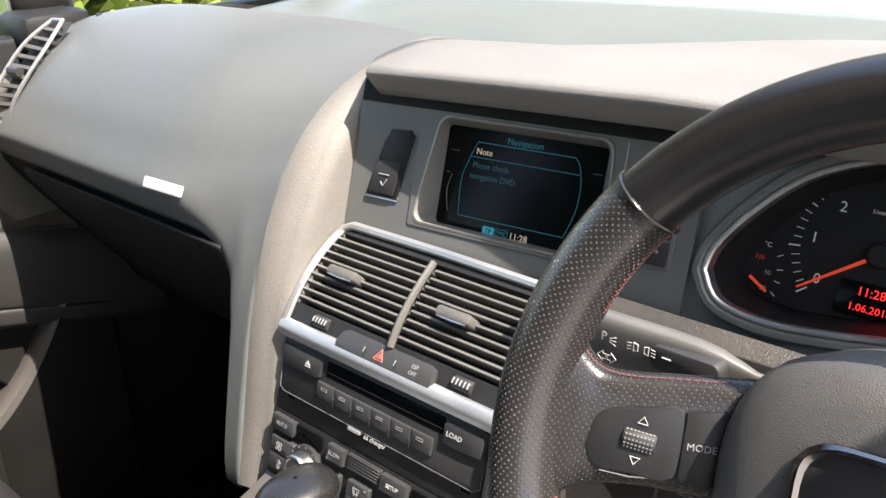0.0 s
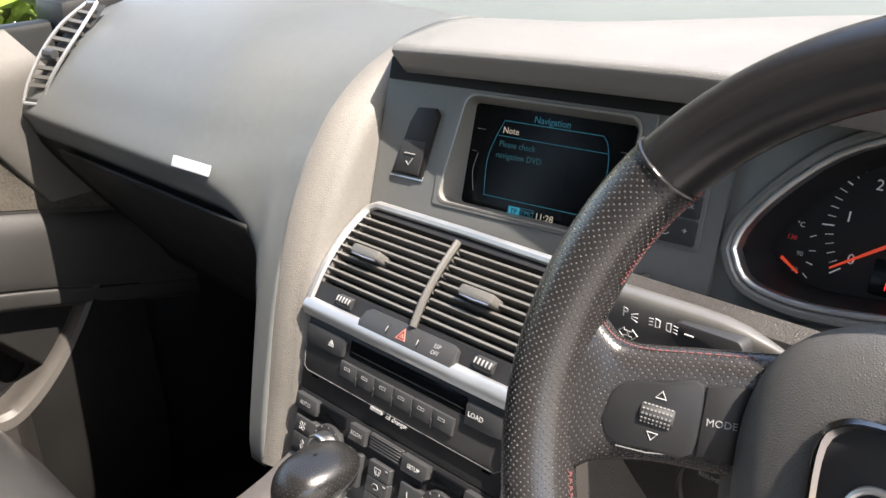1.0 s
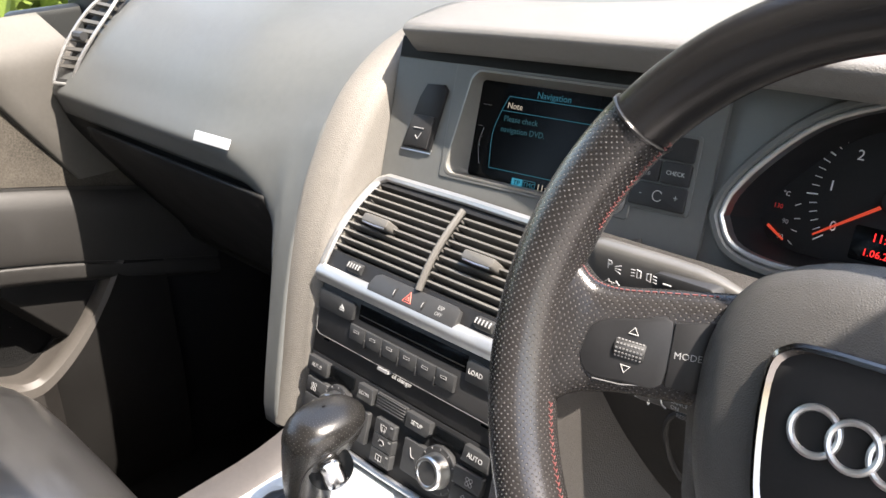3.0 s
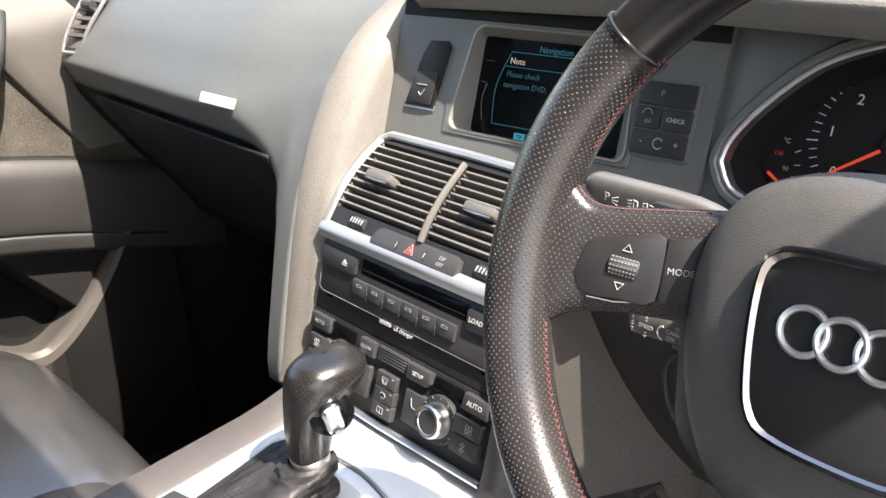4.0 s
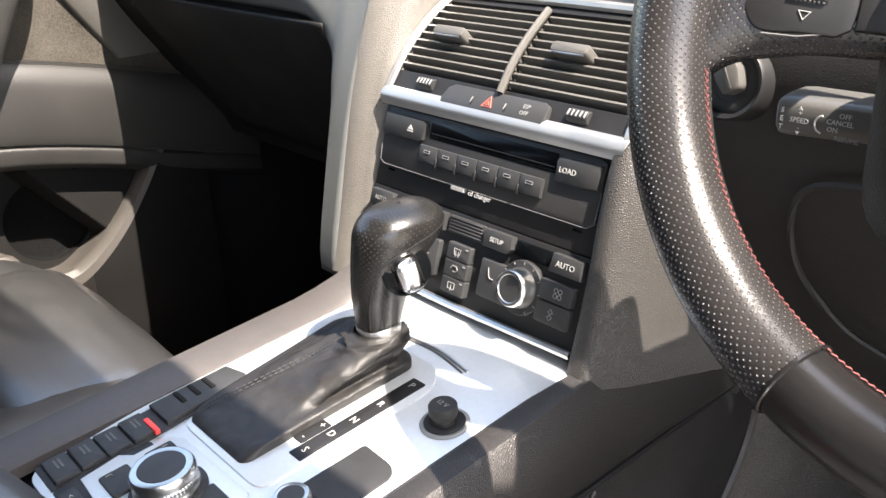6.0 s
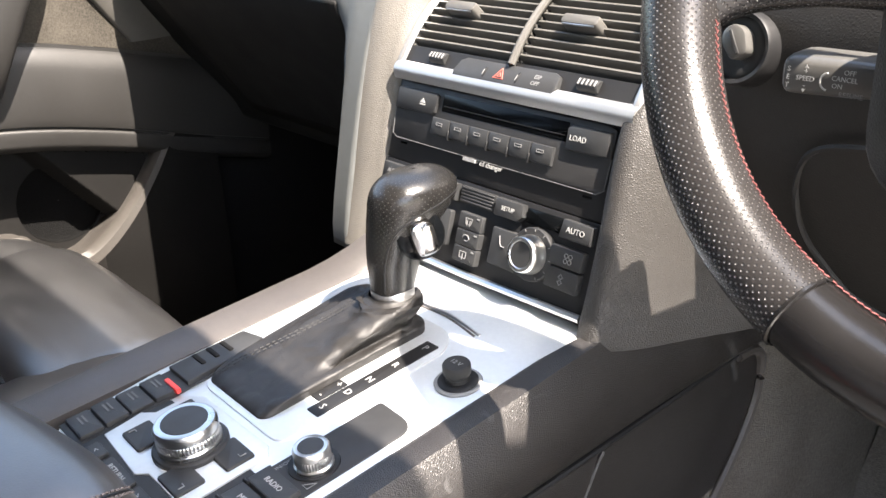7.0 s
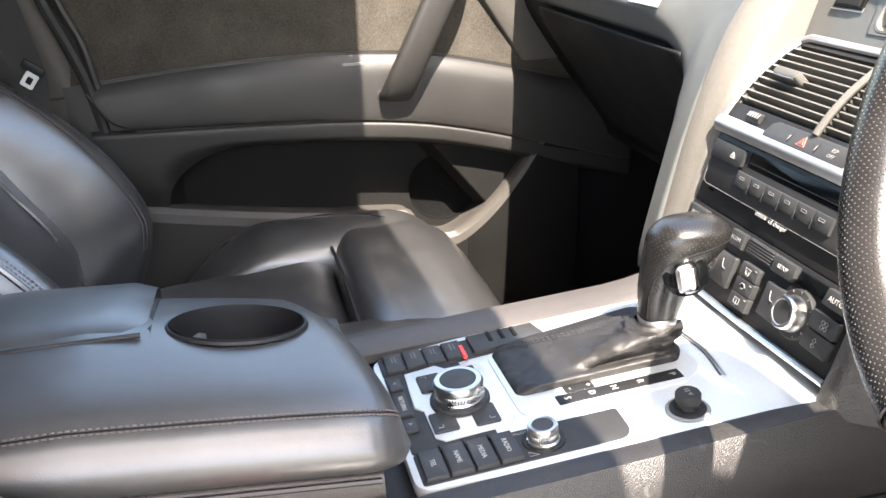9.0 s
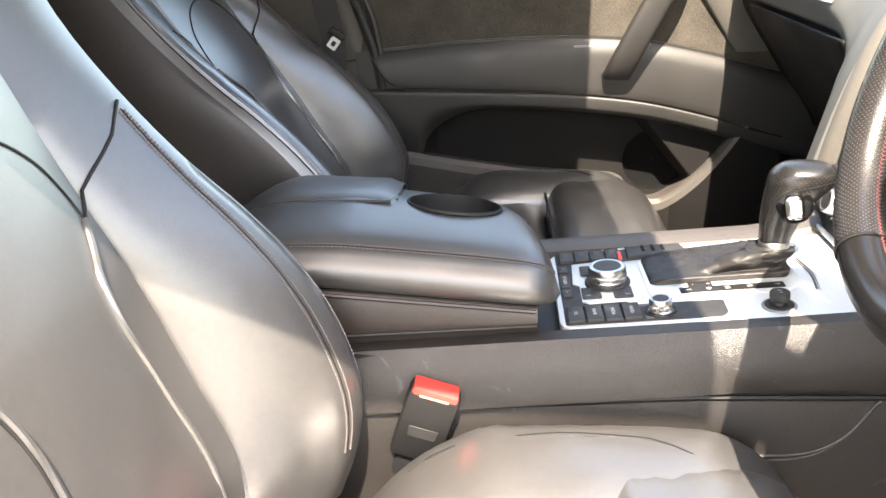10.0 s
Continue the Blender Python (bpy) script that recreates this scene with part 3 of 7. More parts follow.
def panel_mesh():
    """Lacquered fascia in the screen's plane: strips round the screen, to the edge of the dials."""
    x0, x1, v0, v1 = SCRN
    bms = [box(-0.121, x0, -0.022, 0.115, -0.006, 0, 0.0), box(x0, x1, -0.022, v0, -0.006, 0, 0.0), box(x0, x1, v1, 0.115, -0.006, 0, 0.0), box(x1, 0.206, -0.022, 0.115, -0.006, 0, 0.0)]
    out = merge(bms)
    bmesh.ops.remove_doubles(out, verts=out.verts, dist=1e-5)
    return out


# Added dark strip: the hood's shade on the top of the fascia.
part("hood_shade_strip", box(-0.119, 0.206, 0.0965, 0.116, 0.0, 0.0024, 0.0006, 1), M_DASHSHADE, dash, "dark strip for the shade under the hood", m=F_SCR)
part("fascia", panel_mesh(), M_PANEL, dash, "satin grey lacquered fascia panel", m=F_SCR, smooth=False)
part("knee_panel", sheet([spline([(x, y, z) for y, z in [(0.03, 0.705), (0.02, 0.66), (0.03, 0.60), (0.05, 0.54), (0.085, 0.47), (0.13, 0.42), (0.22, 0.40), (0.6, 0.42)]], 3) for x in (0.135, 0.2, 0.3, 0.45, 0.6, 0.75)]), M_KNEE, dash, "dark grained knee panel under the steering column")
groove = [(0.34, 0.014, 0.612), (0.285, 0.018, 0.612), (0.245, 0.022, 0.604), (0.230, 0.030, 0.580), (0.231, 0.040, 0.545), (0.242, 0.053, 0.518), (0.270, 0.064, 0.490), (0.34, 0.078, 0.466)]
part("knee_lid_edge", tube(spline(groove, 5), 0.0022, 6), M_RUBBER, dash, "dark rounded groove of the knee lid")
# Darker than the satin panel above: shade from wheel and hood put into it.
part("fascia_lower", sheet([spline([(x, y, z) for y, z in [(0.082, 0.69), (0.06, 0.684), (0.04, 0.70), (0.03, 0.70), (0.026, 0.69)]], 2) for x in (0.125, 0.2, 0.3, 0.5, 0.75)]), M_CHEEK, dash, "strip below the dials, darkened for the shade of wheel and hood")
part("side_cheek_right", box(0.62, 0.75, 0.02, 0.5, 0.42, 0.83, 0.02), M_DASH, dash, "grey outer end of the dashboard")


# dials
def ring_outline(grow=0.0, n=48):
    """A drop-shaped surround for the left dial, mirrored into the right one."""
    pts = []
    half = [(-0.200, 0.0), (-0.196, 0.018), (-0.178, 0.045), (-0.147, 0.076), (-0.11, 0.094), (-0.07, 0.101), (-0.03, 0.095)]
    under = [(-0.03, -0.006), (-0.074, -0.016), (-0.131, -0.025), (-0.165, -0.025), (-0.188, -0.018)]
    left = half + [(-x, y) for x, y in half[::-1]] + [(-x, y) for x, y in under[::-1]] + under
    sp = spline([(*p, 0) for p in left + [left[0]]], 3)[:-1]
    pts = [(p.x, p.y) for p in sp]
    return inset(pts, -grow) if grow else pts


F_DIAL = plane((0.414, 0.112, 0.715), (0, 0.35, 1))
cluster = thing("instrument_cluster", "black dial cluster with silver rim and red needles, lit", "dials", at=(0.414, 0.16, 0.70))
square = [(max(-0.232, min(0.30, x * 1.9)), max(-0.062, min(0.118, 0.03 + (y - 0.03) * 2.2)), 0) for x, y in ring_outline(0.014)]
part("fascia_plate", sheet([[(x, y, z - (0.004 if x < -0.2 else 0)) for x, y, z in square], [(x, y, 0.0) for x, y in ring_outline(0.0075)]], True), M_PANEL, cluster, "satin grey plate round the dials", m=F_DIAL)
part("surround", frame_ring(ring_outline(0.0080), ring_outline(0.0005), -0.02, 0.0050, 0.002), M_PANEL, cluster, "satin grey surround", m=F_DIAL)
part("rim", frame_ring(ring_outline(0.0002), ring_outline(-0.0040), -0.03, 0.005, 0.0014), M_CHROME, cluster, "bright silver rim", m=F_DIAL)
part("well", sheet([[(x, y, z) for x, y in ring_outline(g)] for g, z in ((-0.003, 0.0), (-0.006, -0.02), (-0.010, -0.046))], True), M_BLACK, cluster, m=F_DIAL)
part("face", prism(ring_outline(-0.010), -0.050, -0.044, 0.0), M_BLACK, cluster, "black dial face", m=F_DIAL)
F_FACE = on(F_DIAL, 0, 0, -0.0435)

# ---- doors ----
door = thing("front_door", "dark grey car door with suede insert and grab handle, closed", "car door", at=(-0.75, -0.35, 0.1))
ARM_TOP = [(-0.80, 0.565), (-0.66, 0.580), (-0.52, 0.592), (-0.40, 0.597), (-0.28, 0.597), (-0.16, 0.587), (-0.043, 0.562), (0.06, 0.535), (0.2, 0.5)]
ARM_BOT = [(-0.80, 0.52), (-0.66, 0.512), (-0.52, 0.507), (-0.40, 0.502), (-0.28, 0.495), (-0.16, 0.480), (-0.043, 0.452), (0.06, 0.42), (0.2, 0.38)]


def door_rows():
    rows = []
    tops, bots = spline([(0, *p) for p in ARM_TOP], 4), spline([(0, *p) for p in ARM_BOT], 4)
    for a, b in zip(tops, bots):
        y = a.y
        rows.append((y, a.z, b.z))
    return rows


DR = door_rows()
part("upper_trim", sheet([spline([(-0.775, y, 0.745), (-0.765, y, 0.74), (-0.758, y, 0.72), (-0.754, y, zt + 0.06), (-0.750, y, zt + 0.004)], 3) for y, zt, zb in DR]), M_SUEDE, door, "grey-brown suede insert")
part("waist_rail", sheet([[(-0.80, y, 0.765), (-0.785, y, 0.775), (-0.765, y, 0.772), (-0.757, y, 0.755), (-0.757, y, 0.735)] for y, zt, zb in DR if y < -0.09]), M_DOOR, door, "grey waist rail under the window")
def arm_end(z, zt, zb):
    """Where the band's rear end lies, by height: it slants forward towards its foot, in a round."""
    k = max(0, min(1, (zt - z) / (zt - zb)))
    return -0.668 + 0.034 * k + 0.030 * max(0, (k - 0.55) / 0.45) ** 2


def pocket_arch(y):
    d = min(1, max(0, (-0.44 - y) / 0.14))
    return 1 - (1 - d * d) ** 0.5


ARM = [(r0[0] + (r1[0] - r0[0]) * j / 4, r0[1] + (r1[1] - r0[1]) * j / 4, r0[2] + (r1[2] - r0[2]) * j / 4) for r0, r1 in zip(DR, DR[1:]) for j in range(4)]


def arm_row(y, zt, zb):
    """Across the band: a soft shoulder under its upper edge, then a nearly flat face."""
    row = [(-0.754, zt + 0.002), (-0.7475, zt + 0.0005), (-0.741, zt - 0.005), (-0.7345, zt - 0.017), (-0.7310, zt - 0.032), (-0.7290, (zt + zb) / 2 - 0.012), (-0.7295, zb + 0.006), (-0.7340, zb + 0.0005), (-0.742, zb)]
    return [(p.x, max(y, arm_end(p.z, zt, zb)), p.z) for p in spline([(x, y, z) for x, z in row], 3)]


part("arm_band", sheet([arm_row(*r) for r in ARM if r[0] > -0.70]), M_DOOR, door, "grained grey armrest band")
ends = [r for r in ARM if r[0] > -0.615]
z0, z1 = ends[0][1:]
rear = [(-0.7415, arm_end(z, z0 - 0.012, z1), z) for z in [z0 - 0.014 + (z1 - z0 + 0.014) * k / 8 for k in range(9)]]
part("band_gap", tube([(-0.7350, y, z) for x, y, z in rear] + [(-0.7345, y, zb - 0.0005) for y, zt, zb in ends], 0.0022, 6), M_RUBBER, door, "dark gap round the armrest band")
part("lower_lip", sheet([spline([(-0.742, y, zb + 0.001), (-0.7325, y, zb - 0.003), (-0.7305, y, zb - 0.008), (-0.7310, y, zb - 0.020), (-0.7335, y, zb - 0.028 - 0.05 * pocket_arch(y)), (-0.748, y, zb - 0.036 - 0.10 * pocket_arch(y))], 3) for y, zt, zb in ARM if y > -0.67]), M_DOOR, door, "rounded lip under the armrest band")
part("band_backing", sheet([[(-0.7455, y, zt + 0.004), (-0.7425, y, zb)] for y, zt, zb in ARM if y > -0.70]), M_DOOR, door)
part("edge_seal", tube(spline([(-0.744, y + 0.008, z) for y, z in EDGE], 4), 0.0085, 8), M_RUBBER, door, "black rubber seal along the door's rear edge")
part("edge_trim", tube(spline([(-0.7440, y + 0.027 if z > 0.58 else y + 0.018, z) for y, z in EDGE[:4]], 4), 0.0062, 8), M_DOOR, door, "thin grey strip before the seal")
sail = []
for k in range(15):
    z = 0.565 + 0.235 * k / 14
    y0 = -0.068 + (0.673 - z) / 1.52
    back = 0.0 if z < 0.745 else 0.55 * (z - 0.745)
    sail.append([(-0.7530 - back, y0, z), (-0.7480 - back, y0 + 0.0015, z), (-0.7455 - back, y0 + 0.005, z), (-0.7435 - back, y0 + 0.03, z), (-0.7450 - back, y0 + 0.08, z), (-0.7500 - back, y0 + 0.16, z)])
part("sail_panel", sheet(sail), M_SAIL, door, "smooth warm grey panel under the mirror")


HOLE = Vector((-0.122, 0.345))
POCKET_END = -0.096


def pocket_depth(y, z):
    """The bin is deep to the rear and comes out past the bottle hole along a slanted edge."""
    k = max(0, min(1, (POCKET_END + 0.8 * (0.37 - z) - y) / 0.022))
    return 0.014 + 0.046 * k * (1 - max(0, min(1, (-0.555 - y) / 0.05)))


def pocket_mesh():
    rows = []
    for i in range(240):
        y = -0.64 + 0.0028 * i
        zb = min(DR, key=lambda r: abs(r[0] - y))[2]
        z1 = zb - 0.030
        rows.append([(-0.745, y, z1)] + [(-0.750 - pocket_depth(y, z), y, z) for z in [z1 - 0.008 - (z1 - 0.262) * k / 80 for k in range(81)]])
    bm = sheet(rows)
    for v in bm.verts:
        q = Vector((v.co.y, v.co.z)) - HOLE
        if 0.056 < q.length < 0.067 and v.co.x < -0.803:
            q = q.normalized() * 0.0615
            v.co.y, v.co.z = HOLE.x + q.x, HOLE.y + q.y
    gone = [f for f in bm.faces if f.calc_center_median().x < -0.803 and (Vector(f.calc_center_median().yz) - HOLE).length < 0.0605]
    bmesh.ops.delete(bm, geom=gone, context="FACES")
    return bm


part("door_pocket", pocket_mesh(), M_POCKET, door, "recessed door pocket with bottle hole, shade put into its black")
# Shallow disc; near-black colour stands in for the shade of a deep hole.
part("bottle_hole", lathe([(0.0005, -0.010), (0.058, -0.010), (0.0610, -0.008), (0.0620, 0.0)], 40, Matrix.Translation((-0.8095, HOLE.x, HOLE.y)) @ Matrix.Rotation(radians(90), 4, "Y"), cap=False), M_CARPET, door, "shallow round bottle hole, the shade of a deep one put into its black")
def pocket_front():
    rows = []
    rim = spline([(0, *p) for p in ((-0.80, 0.42), (-0.64, 0.393), (-0.494, 0.366), (-0.35, 0.345), (-0.25, 0.337), (-0.198, 0.330), (-0.182, 0.308), (-0.155, 0.288), (-0.123, 0.284), (-0.085, 0.304), (-0.041, 0.343), (0.0, 0.394), (0.04, 0.45), (0.10, 0.50))], 5)
    for p in rim:
        y, z = p.y, p.z
        rows.append([(-0.81, y, z - 0.012), (-0.775, y, z - 0.006), (-0.757, y, z), (-0.742, y, z + 0.001), (-0.733, y, z - 0.006), (-0.731, y, z - 0.02), (-0.738, y, 0.17), (-0.75, y, 0.08), (-0.78, y, 0.0)])
    return rows


PF = pocket_front()
part("pocket_rim", sheet([r[:6] for r in PF]), M_DOORRIM, door, "pale brown rim of the door pocket")
part("lower_shell", sheet([r[5:] for r in PF if r[0][1] < -0.10]), M_DOORLOW, door, "dark brown lower door shell")
# The shell's front end darker than the rest: its shade put into the colour.
part("lower_front", sheet([r[5:] for r in PF if r[0][1] > -0.125]), M_POCKET, door, "front end of the lower door, darkened for its shade")
def grab_rows():
    """A flat bar with round edges that stands off the band and leans forward as it rises."""
    rows = []
    mid = spline([(-0.727, -0.214, 0.5335), (-0.716, -0.2125, 0.5365), (-0.702, -0.203, 0.562), (-0.694, -0.180, 0.61), (-0.692, -0.146, 0.675), (-0.70, -0.112, 0.735), (-0.735, -0.09, 0.775)], 5)
    for i, p in enumerate(mid):
        d = (mid[min(i + 1, len(mid) - 1)] - mid[max(i - 1, 0)]).normalized()
        side = Vector((0, 1, 0)) - d * d.y
        side.normalize()
        out = side.cross(d)
        w, t = 0.0255 - 0.002 * min(1, i / 12), 0.012 if i > 4 else 0.007 + 0.001 * i
        rows.append([p + w * math.copysign(abs(math.cos(q)) ** 0.5, math.cos(q)) * side + t * math.copysign(abs(math.sin(q)) ** 0.6, math.sin(q)) * out for q in [2 * math.pi * k / 24 for k in range(24)]])
    return rows


part("grab_handle", sheet(grab_rows(), True, True), M_DOOR, door, "grey slanted grab handle")
part("handle_socket", prism(rounded(-0.029, 0.029, -0.008, 0.010, 0.008), -0.004, 0.0012, 0.0006), M_RUBBER, door, m=plane((-0.7288, -0.213, 0.531), (0, 0, 1), (0, 1, 0)))
part("outer_skin", box(-0.87, -0.84, -0.82, 0.2, 0.0, 0.765, 0.01), M_PAINT, door, "silver painted outer skin")
part("lock_slot", box(-0.7410, -0.7345, -0.292, -0.256, 0.5805, 0.5850, 0.001), M_DIMPRINT, door, "small pale slot")
part("window_frame", tube([(-0.79, -0.72, 0.77), (-0.68, -0.83, 1.21)], 0.022, 8), M_BLACK, door)
wg = part("window_glass", sheet([[(-0.785, y, 0.765) for y in (-0.75, -0.3, 0.1)], [(-0.735, y, 0.98) for y in (-0.80, -0.3, -0.05)], [(-0.67, y, 1.2) for y in (-0.85, -0.3, -0.2)]]), M_GLASS, door, "clear door glass")
wg.visible_shadow = False
mirror = thing("door_mirror", "black outside mirror on the passenger door", "mirror", at=(-0.88, 0.12, 0.8))
part("housing", box(-1.02, -0.82, 0.10, 0.20, 0.80, 0.93, 0.04, 4), M_BLACK, mirror)
part("foot", box(-0.86, -0.76, 0.08, 0.18, 0.775, 0.83, 0.015), M_BLACK, mirror)
part("mirror_glass", box(-1.0, -0.84, 0.096, 0.102, 0.82, 0.915, 0.003), M_CHROME, mirror)

# ---- centre console ----
console = thing("centre_console", "dark grained centre console with brushed aluminium top panel", "console", at=(0, -0.25, 0.0))


def con_z(y):
    return 0.453 + 0.065 * (y + 0.15)


def side_rows(sgn):
    rows = []
    for i in range(40):
        s = i / 39
        y = -0.90 + (1.20 if sgn > 0 else 0.86) * s
        z = min(con_z(y), 0.4565)
        rise = max(0, (y + 0.13) / 0.09)
        rise = 0.012 * min(1, rise) ** 2
        if sgn > 0:
            xi, xo, bow = 0.1245 + 0.10 * max(0, y + 0.075), 0.152 + 0.10 * max(0, y + 0.02), 0.006 * math.sin(math.pi * min(1, s * 1.35))
            row = [(xi, y, z - 0.006), (xi, y, z + 0.001), (xi + 0.004, y, z + 0.003 + 0.3 * rise), (xo - 0.008, y, z + 0.001 + 0.4 * rise), (xo, y, z - 0.010), (xo + 0.004 + bow, y, z - 0.03), (xo + 0.005 + bow, y, z - 0.06), (0.155 + 0.3 * (xo - 0.152), y, 0.384 - 0.03 * max(0, (-0.25 - y) / 0.65)), (0.149, y, 0.380 - 0.03 * max(0, (-0.25 - y) / 0.65))]
        else:
            xi, xo = -0.080, -0.128
            row = [(xi, y, z - 0.006), (xi - 0.001, y, z + 0.002), (xi - 0.006, y, z + 0.004 + rise), (-0.105, y, z + 0.006 + 1.5 * rise), (xo + 0.006, y, z + 0.003 + 1.8 * rise), (xo - 0.004, y, z - 0.012), (xo - 0.012, y, z - 0.06), (xo - 0.012, y, 0.2), (xo - 0.01, y, 0.0)]
        rows.append(row)
    return rows


part("rail_right", sheet(side_rows(1)), M_CONSOLE, console, "dark grained padded side with seam")
part("rail_left", sheet(side_rows(-1)), M_RAIL, console, "warm grey console edge, scuffed")
def lower_end(z):
    """How far forward the lower side panel reaches, by height."""
    return 0.147 - 0.075 * max(0, (0.34 - z) / 0.11) ** 1.6


low = []
for z, x in ((0.381, 0.150), (0.378, 0.1565), (0.36, 0.1585), (0.33, 0.1585), (0.30, 0.158), (0.27, 0.1575), (0.24, 0.157), (0.21, 0.156), (0.15, 0.155), (0.0, 0.15)):
    ye = lower_end(max(z, 0.2))
    low.append([(x, -0.90 + (ye + 0.90) * i / 30, z - (0.03 * max(0, (-0.25 - (-0.90 + (ye + 0.90) * i / 30)) / 0.65) if z > 0.35 else 0)) for i in range(31)])
part("side_lower", sheet(low), M_CONSOLE, console, "dark lower console side panel")
part("seam_bead", tube([(0.1562, y, 0.382 - 0.03 * max(0, (-0.25 - y) / 0.65)) for y in [-0.90 + 1.05 * i / 24 for i in range(25)]], 0.0026, 6), M_BLACK, console)
part("end_strip", tube(spline([(0.1575, lower_end(0.37) - 0.035, 0.3800), (0.158, lower_end(0.37) - 0.012, 0.3775), (0.159, lower_end(0.37) - 0.001, 0.370)] + [(0.1595, lower_end(z) + 0.002, z) for z in (0.355, 0.33, 0.30, 0.27, 0.24, 0.20)], 4), 0.0046, 8), M_RAIL, console, "thin paler strip at the panel's end")
for drop, thick_ in ((0.0, 0.0020), (0.0055, 0.0014)):
    bend = [(-0.068, 0.379), (-0.073, 0.374), (-0.083, 0.358), (-0.096, 0.340), (-0.119, 0.324), (-0.146, 0.3175), (-0.19, 0.316), (-0.24, 0.315)]
    part("side_ridge", tube(spline([(0.1575, y - 0.8 * drop, z - drop) for y, z in bend], 5), thick_, 6), M_CONSOLE, console)
part("core", box(-0.135, 0.148, -0.9, -0.02, 0.0, 0.425, 0.004), M_BLACK, console)
# ---- seats ----
def seat(x, shift, sink, hide, label):
    e = thing("car_seat", label, "seat", "front seats", at=(x, -0.45, 0.02))

    def cushion_rows(y0, y1, drop_front, s0, s1, puff, crown):
        """Rows over the cushion's length; s runs across from bolster to bolster."""
        rows = []
        for i in range(33):
            a = i / 32
            y = y0 + (y1 - y0) * a
            end = min(a, 1 - a)
            rnd = puff * (1 - (1 - min(1, end / 0.18)) ** 2) ** 0.5
            fall = drop_front * max(0, (y + 0.25) / 0.09) ** 2 if y > -0.25 else 0
            row = []
            for k in range(41):
                t = k / 40
                s = s0 + (s1 - s0) * t
                side = min(t, 1 - t)
                r2 = (1 - (1 - min(1, side / 0.12)) ** 2) ** 0.5
                row.append((x + s, y, crown(s, y) + 0.002 * noise.noise(Vector((s * 12, y * 16, x * 5))) + 0.0016 * noise.noise(Vector((s * 16, y * 60, x * 9))) - fall - (1 - rnd / puff) * 0.03 - (1 - r2) * 0.022))
            skirt0, skirt1 = row[0], row[-1]
            row = [(skirt0[0] + 0.01, y, 0.2), (skirt0[0] - 0.002, y, skirt0[2] - 0.03)] + row + [(skirt1[0] + 0.002, y, skirt1[2] - 0.03), (skirt1[0] - 0.01, y, 0.2)]
            rows.append(row)
        first = [(p[0], rows[0][0][1] - 0.004, min(p[2], 0.3)) for p in rows[0]]
        last = [(p[0], rows[-1][0][1] + 0.004, min(p[2], 0.26)) for p in rows[-1]]
        return [first] + rows + [last]

    flat = lambda s, y: 0.390 - sink + 0.10 * (y + 0.45) - 0.006 * math.cos(s * 14)
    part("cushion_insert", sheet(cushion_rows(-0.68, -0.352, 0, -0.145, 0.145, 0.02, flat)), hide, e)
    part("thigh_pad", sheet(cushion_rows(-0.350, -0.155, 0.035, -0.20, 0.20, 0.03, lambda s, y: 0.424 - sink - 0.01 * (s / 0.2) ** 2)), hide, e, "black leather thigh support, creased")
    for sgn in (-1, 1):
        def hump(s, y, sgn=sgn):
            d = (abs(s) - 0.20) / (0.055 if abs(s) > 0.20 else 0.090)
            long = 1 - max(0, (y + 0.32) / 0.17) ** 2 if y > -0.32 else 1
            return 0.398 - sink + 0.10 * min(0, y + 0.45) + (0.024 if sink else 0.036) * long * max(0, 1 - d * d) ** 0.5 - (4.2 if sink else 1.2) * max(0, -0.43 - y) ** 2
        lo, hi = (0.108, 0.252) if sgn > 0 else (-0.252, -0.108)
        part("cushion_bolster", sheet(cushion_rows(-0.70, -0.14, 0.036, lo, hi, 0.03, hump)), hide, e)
        bolt = spline([(x + sgn * px, y, hump(px, y) - 0.0012) for px, y in ((0.212, -0.595), (0.213, -0.50), (0.213, -0.40), (0.209, -0.315), (0.200, -0.285), (0.185, -0.262))], 5)
        part("seam", tube(bolt, 0.0022, 6), M_BLACK, e)
    thigh = [(x + q, -0.3515, 0.4115 - sink - 0.012 * (q / 0.2) ** 2) for q in [-0.165 + 0.33 * k / 20 for k in range(21)]]
    part("thigh_seam", tube(thigh, 0.0026, 6), M_BLACK, e)
    part("base", box(x - 0.22, x + 0.22, -0.72, -0.24, 0.06, 0.30, 0.03), M_BLACK, e, "black plastic seat base")
    # the backrest: front edge of the bolsters and the hollow between, by height
    edge = spline([(-0.590, 0.30, 0), (-0.568, 0.36, 0), (-0.564, 0.42, 0), (-0.582, 0.485, 0), (-0.612, 0.540, 0), (-0.650, 0.588, 0), (-0.690, 0.630, 0), (-0.735, 0.685, 0), (-0.775, 0.745, 0), (-0.80, 0.80, 0), (-0.82, 0.86, 0), (-0.84, 0.90, 0)], 3)
    hollow = spline([(-0.66, 0.30, 0), (-0.655, 0.36, 0), (-0.66, 0.42, 0), (-0.685, 0.485, 0), (-0.705, 0.540, 0), (-0.725, 0.588, 0), (-0.745, 0.630, 0), (-0.77, 0.685, 0), (-0.795, 0.745, 0), (-0.82, 0.80, 0), (-0.84, 0.86, 0), (-0.86, 0.90, 0)], 3)
    lean = lambda z: shift * (0.25 + 1.7 * max(0, z - 0.40))

    def width(z):
        return 0.262 - 0.03 * max(0, (z - 0.45) / 0.45) ** 1.5 - 0.12 * max(0, (z - 0.80) / 0.1) ** 2

    def bolster_rows(sgn):
        rows = []
        for a, b in zip(edge, hollow):
            z = a.y
            ya, yb, w, sh = a.x, b.x, width(a.y), lean(a.y)
            tilt = 0.04
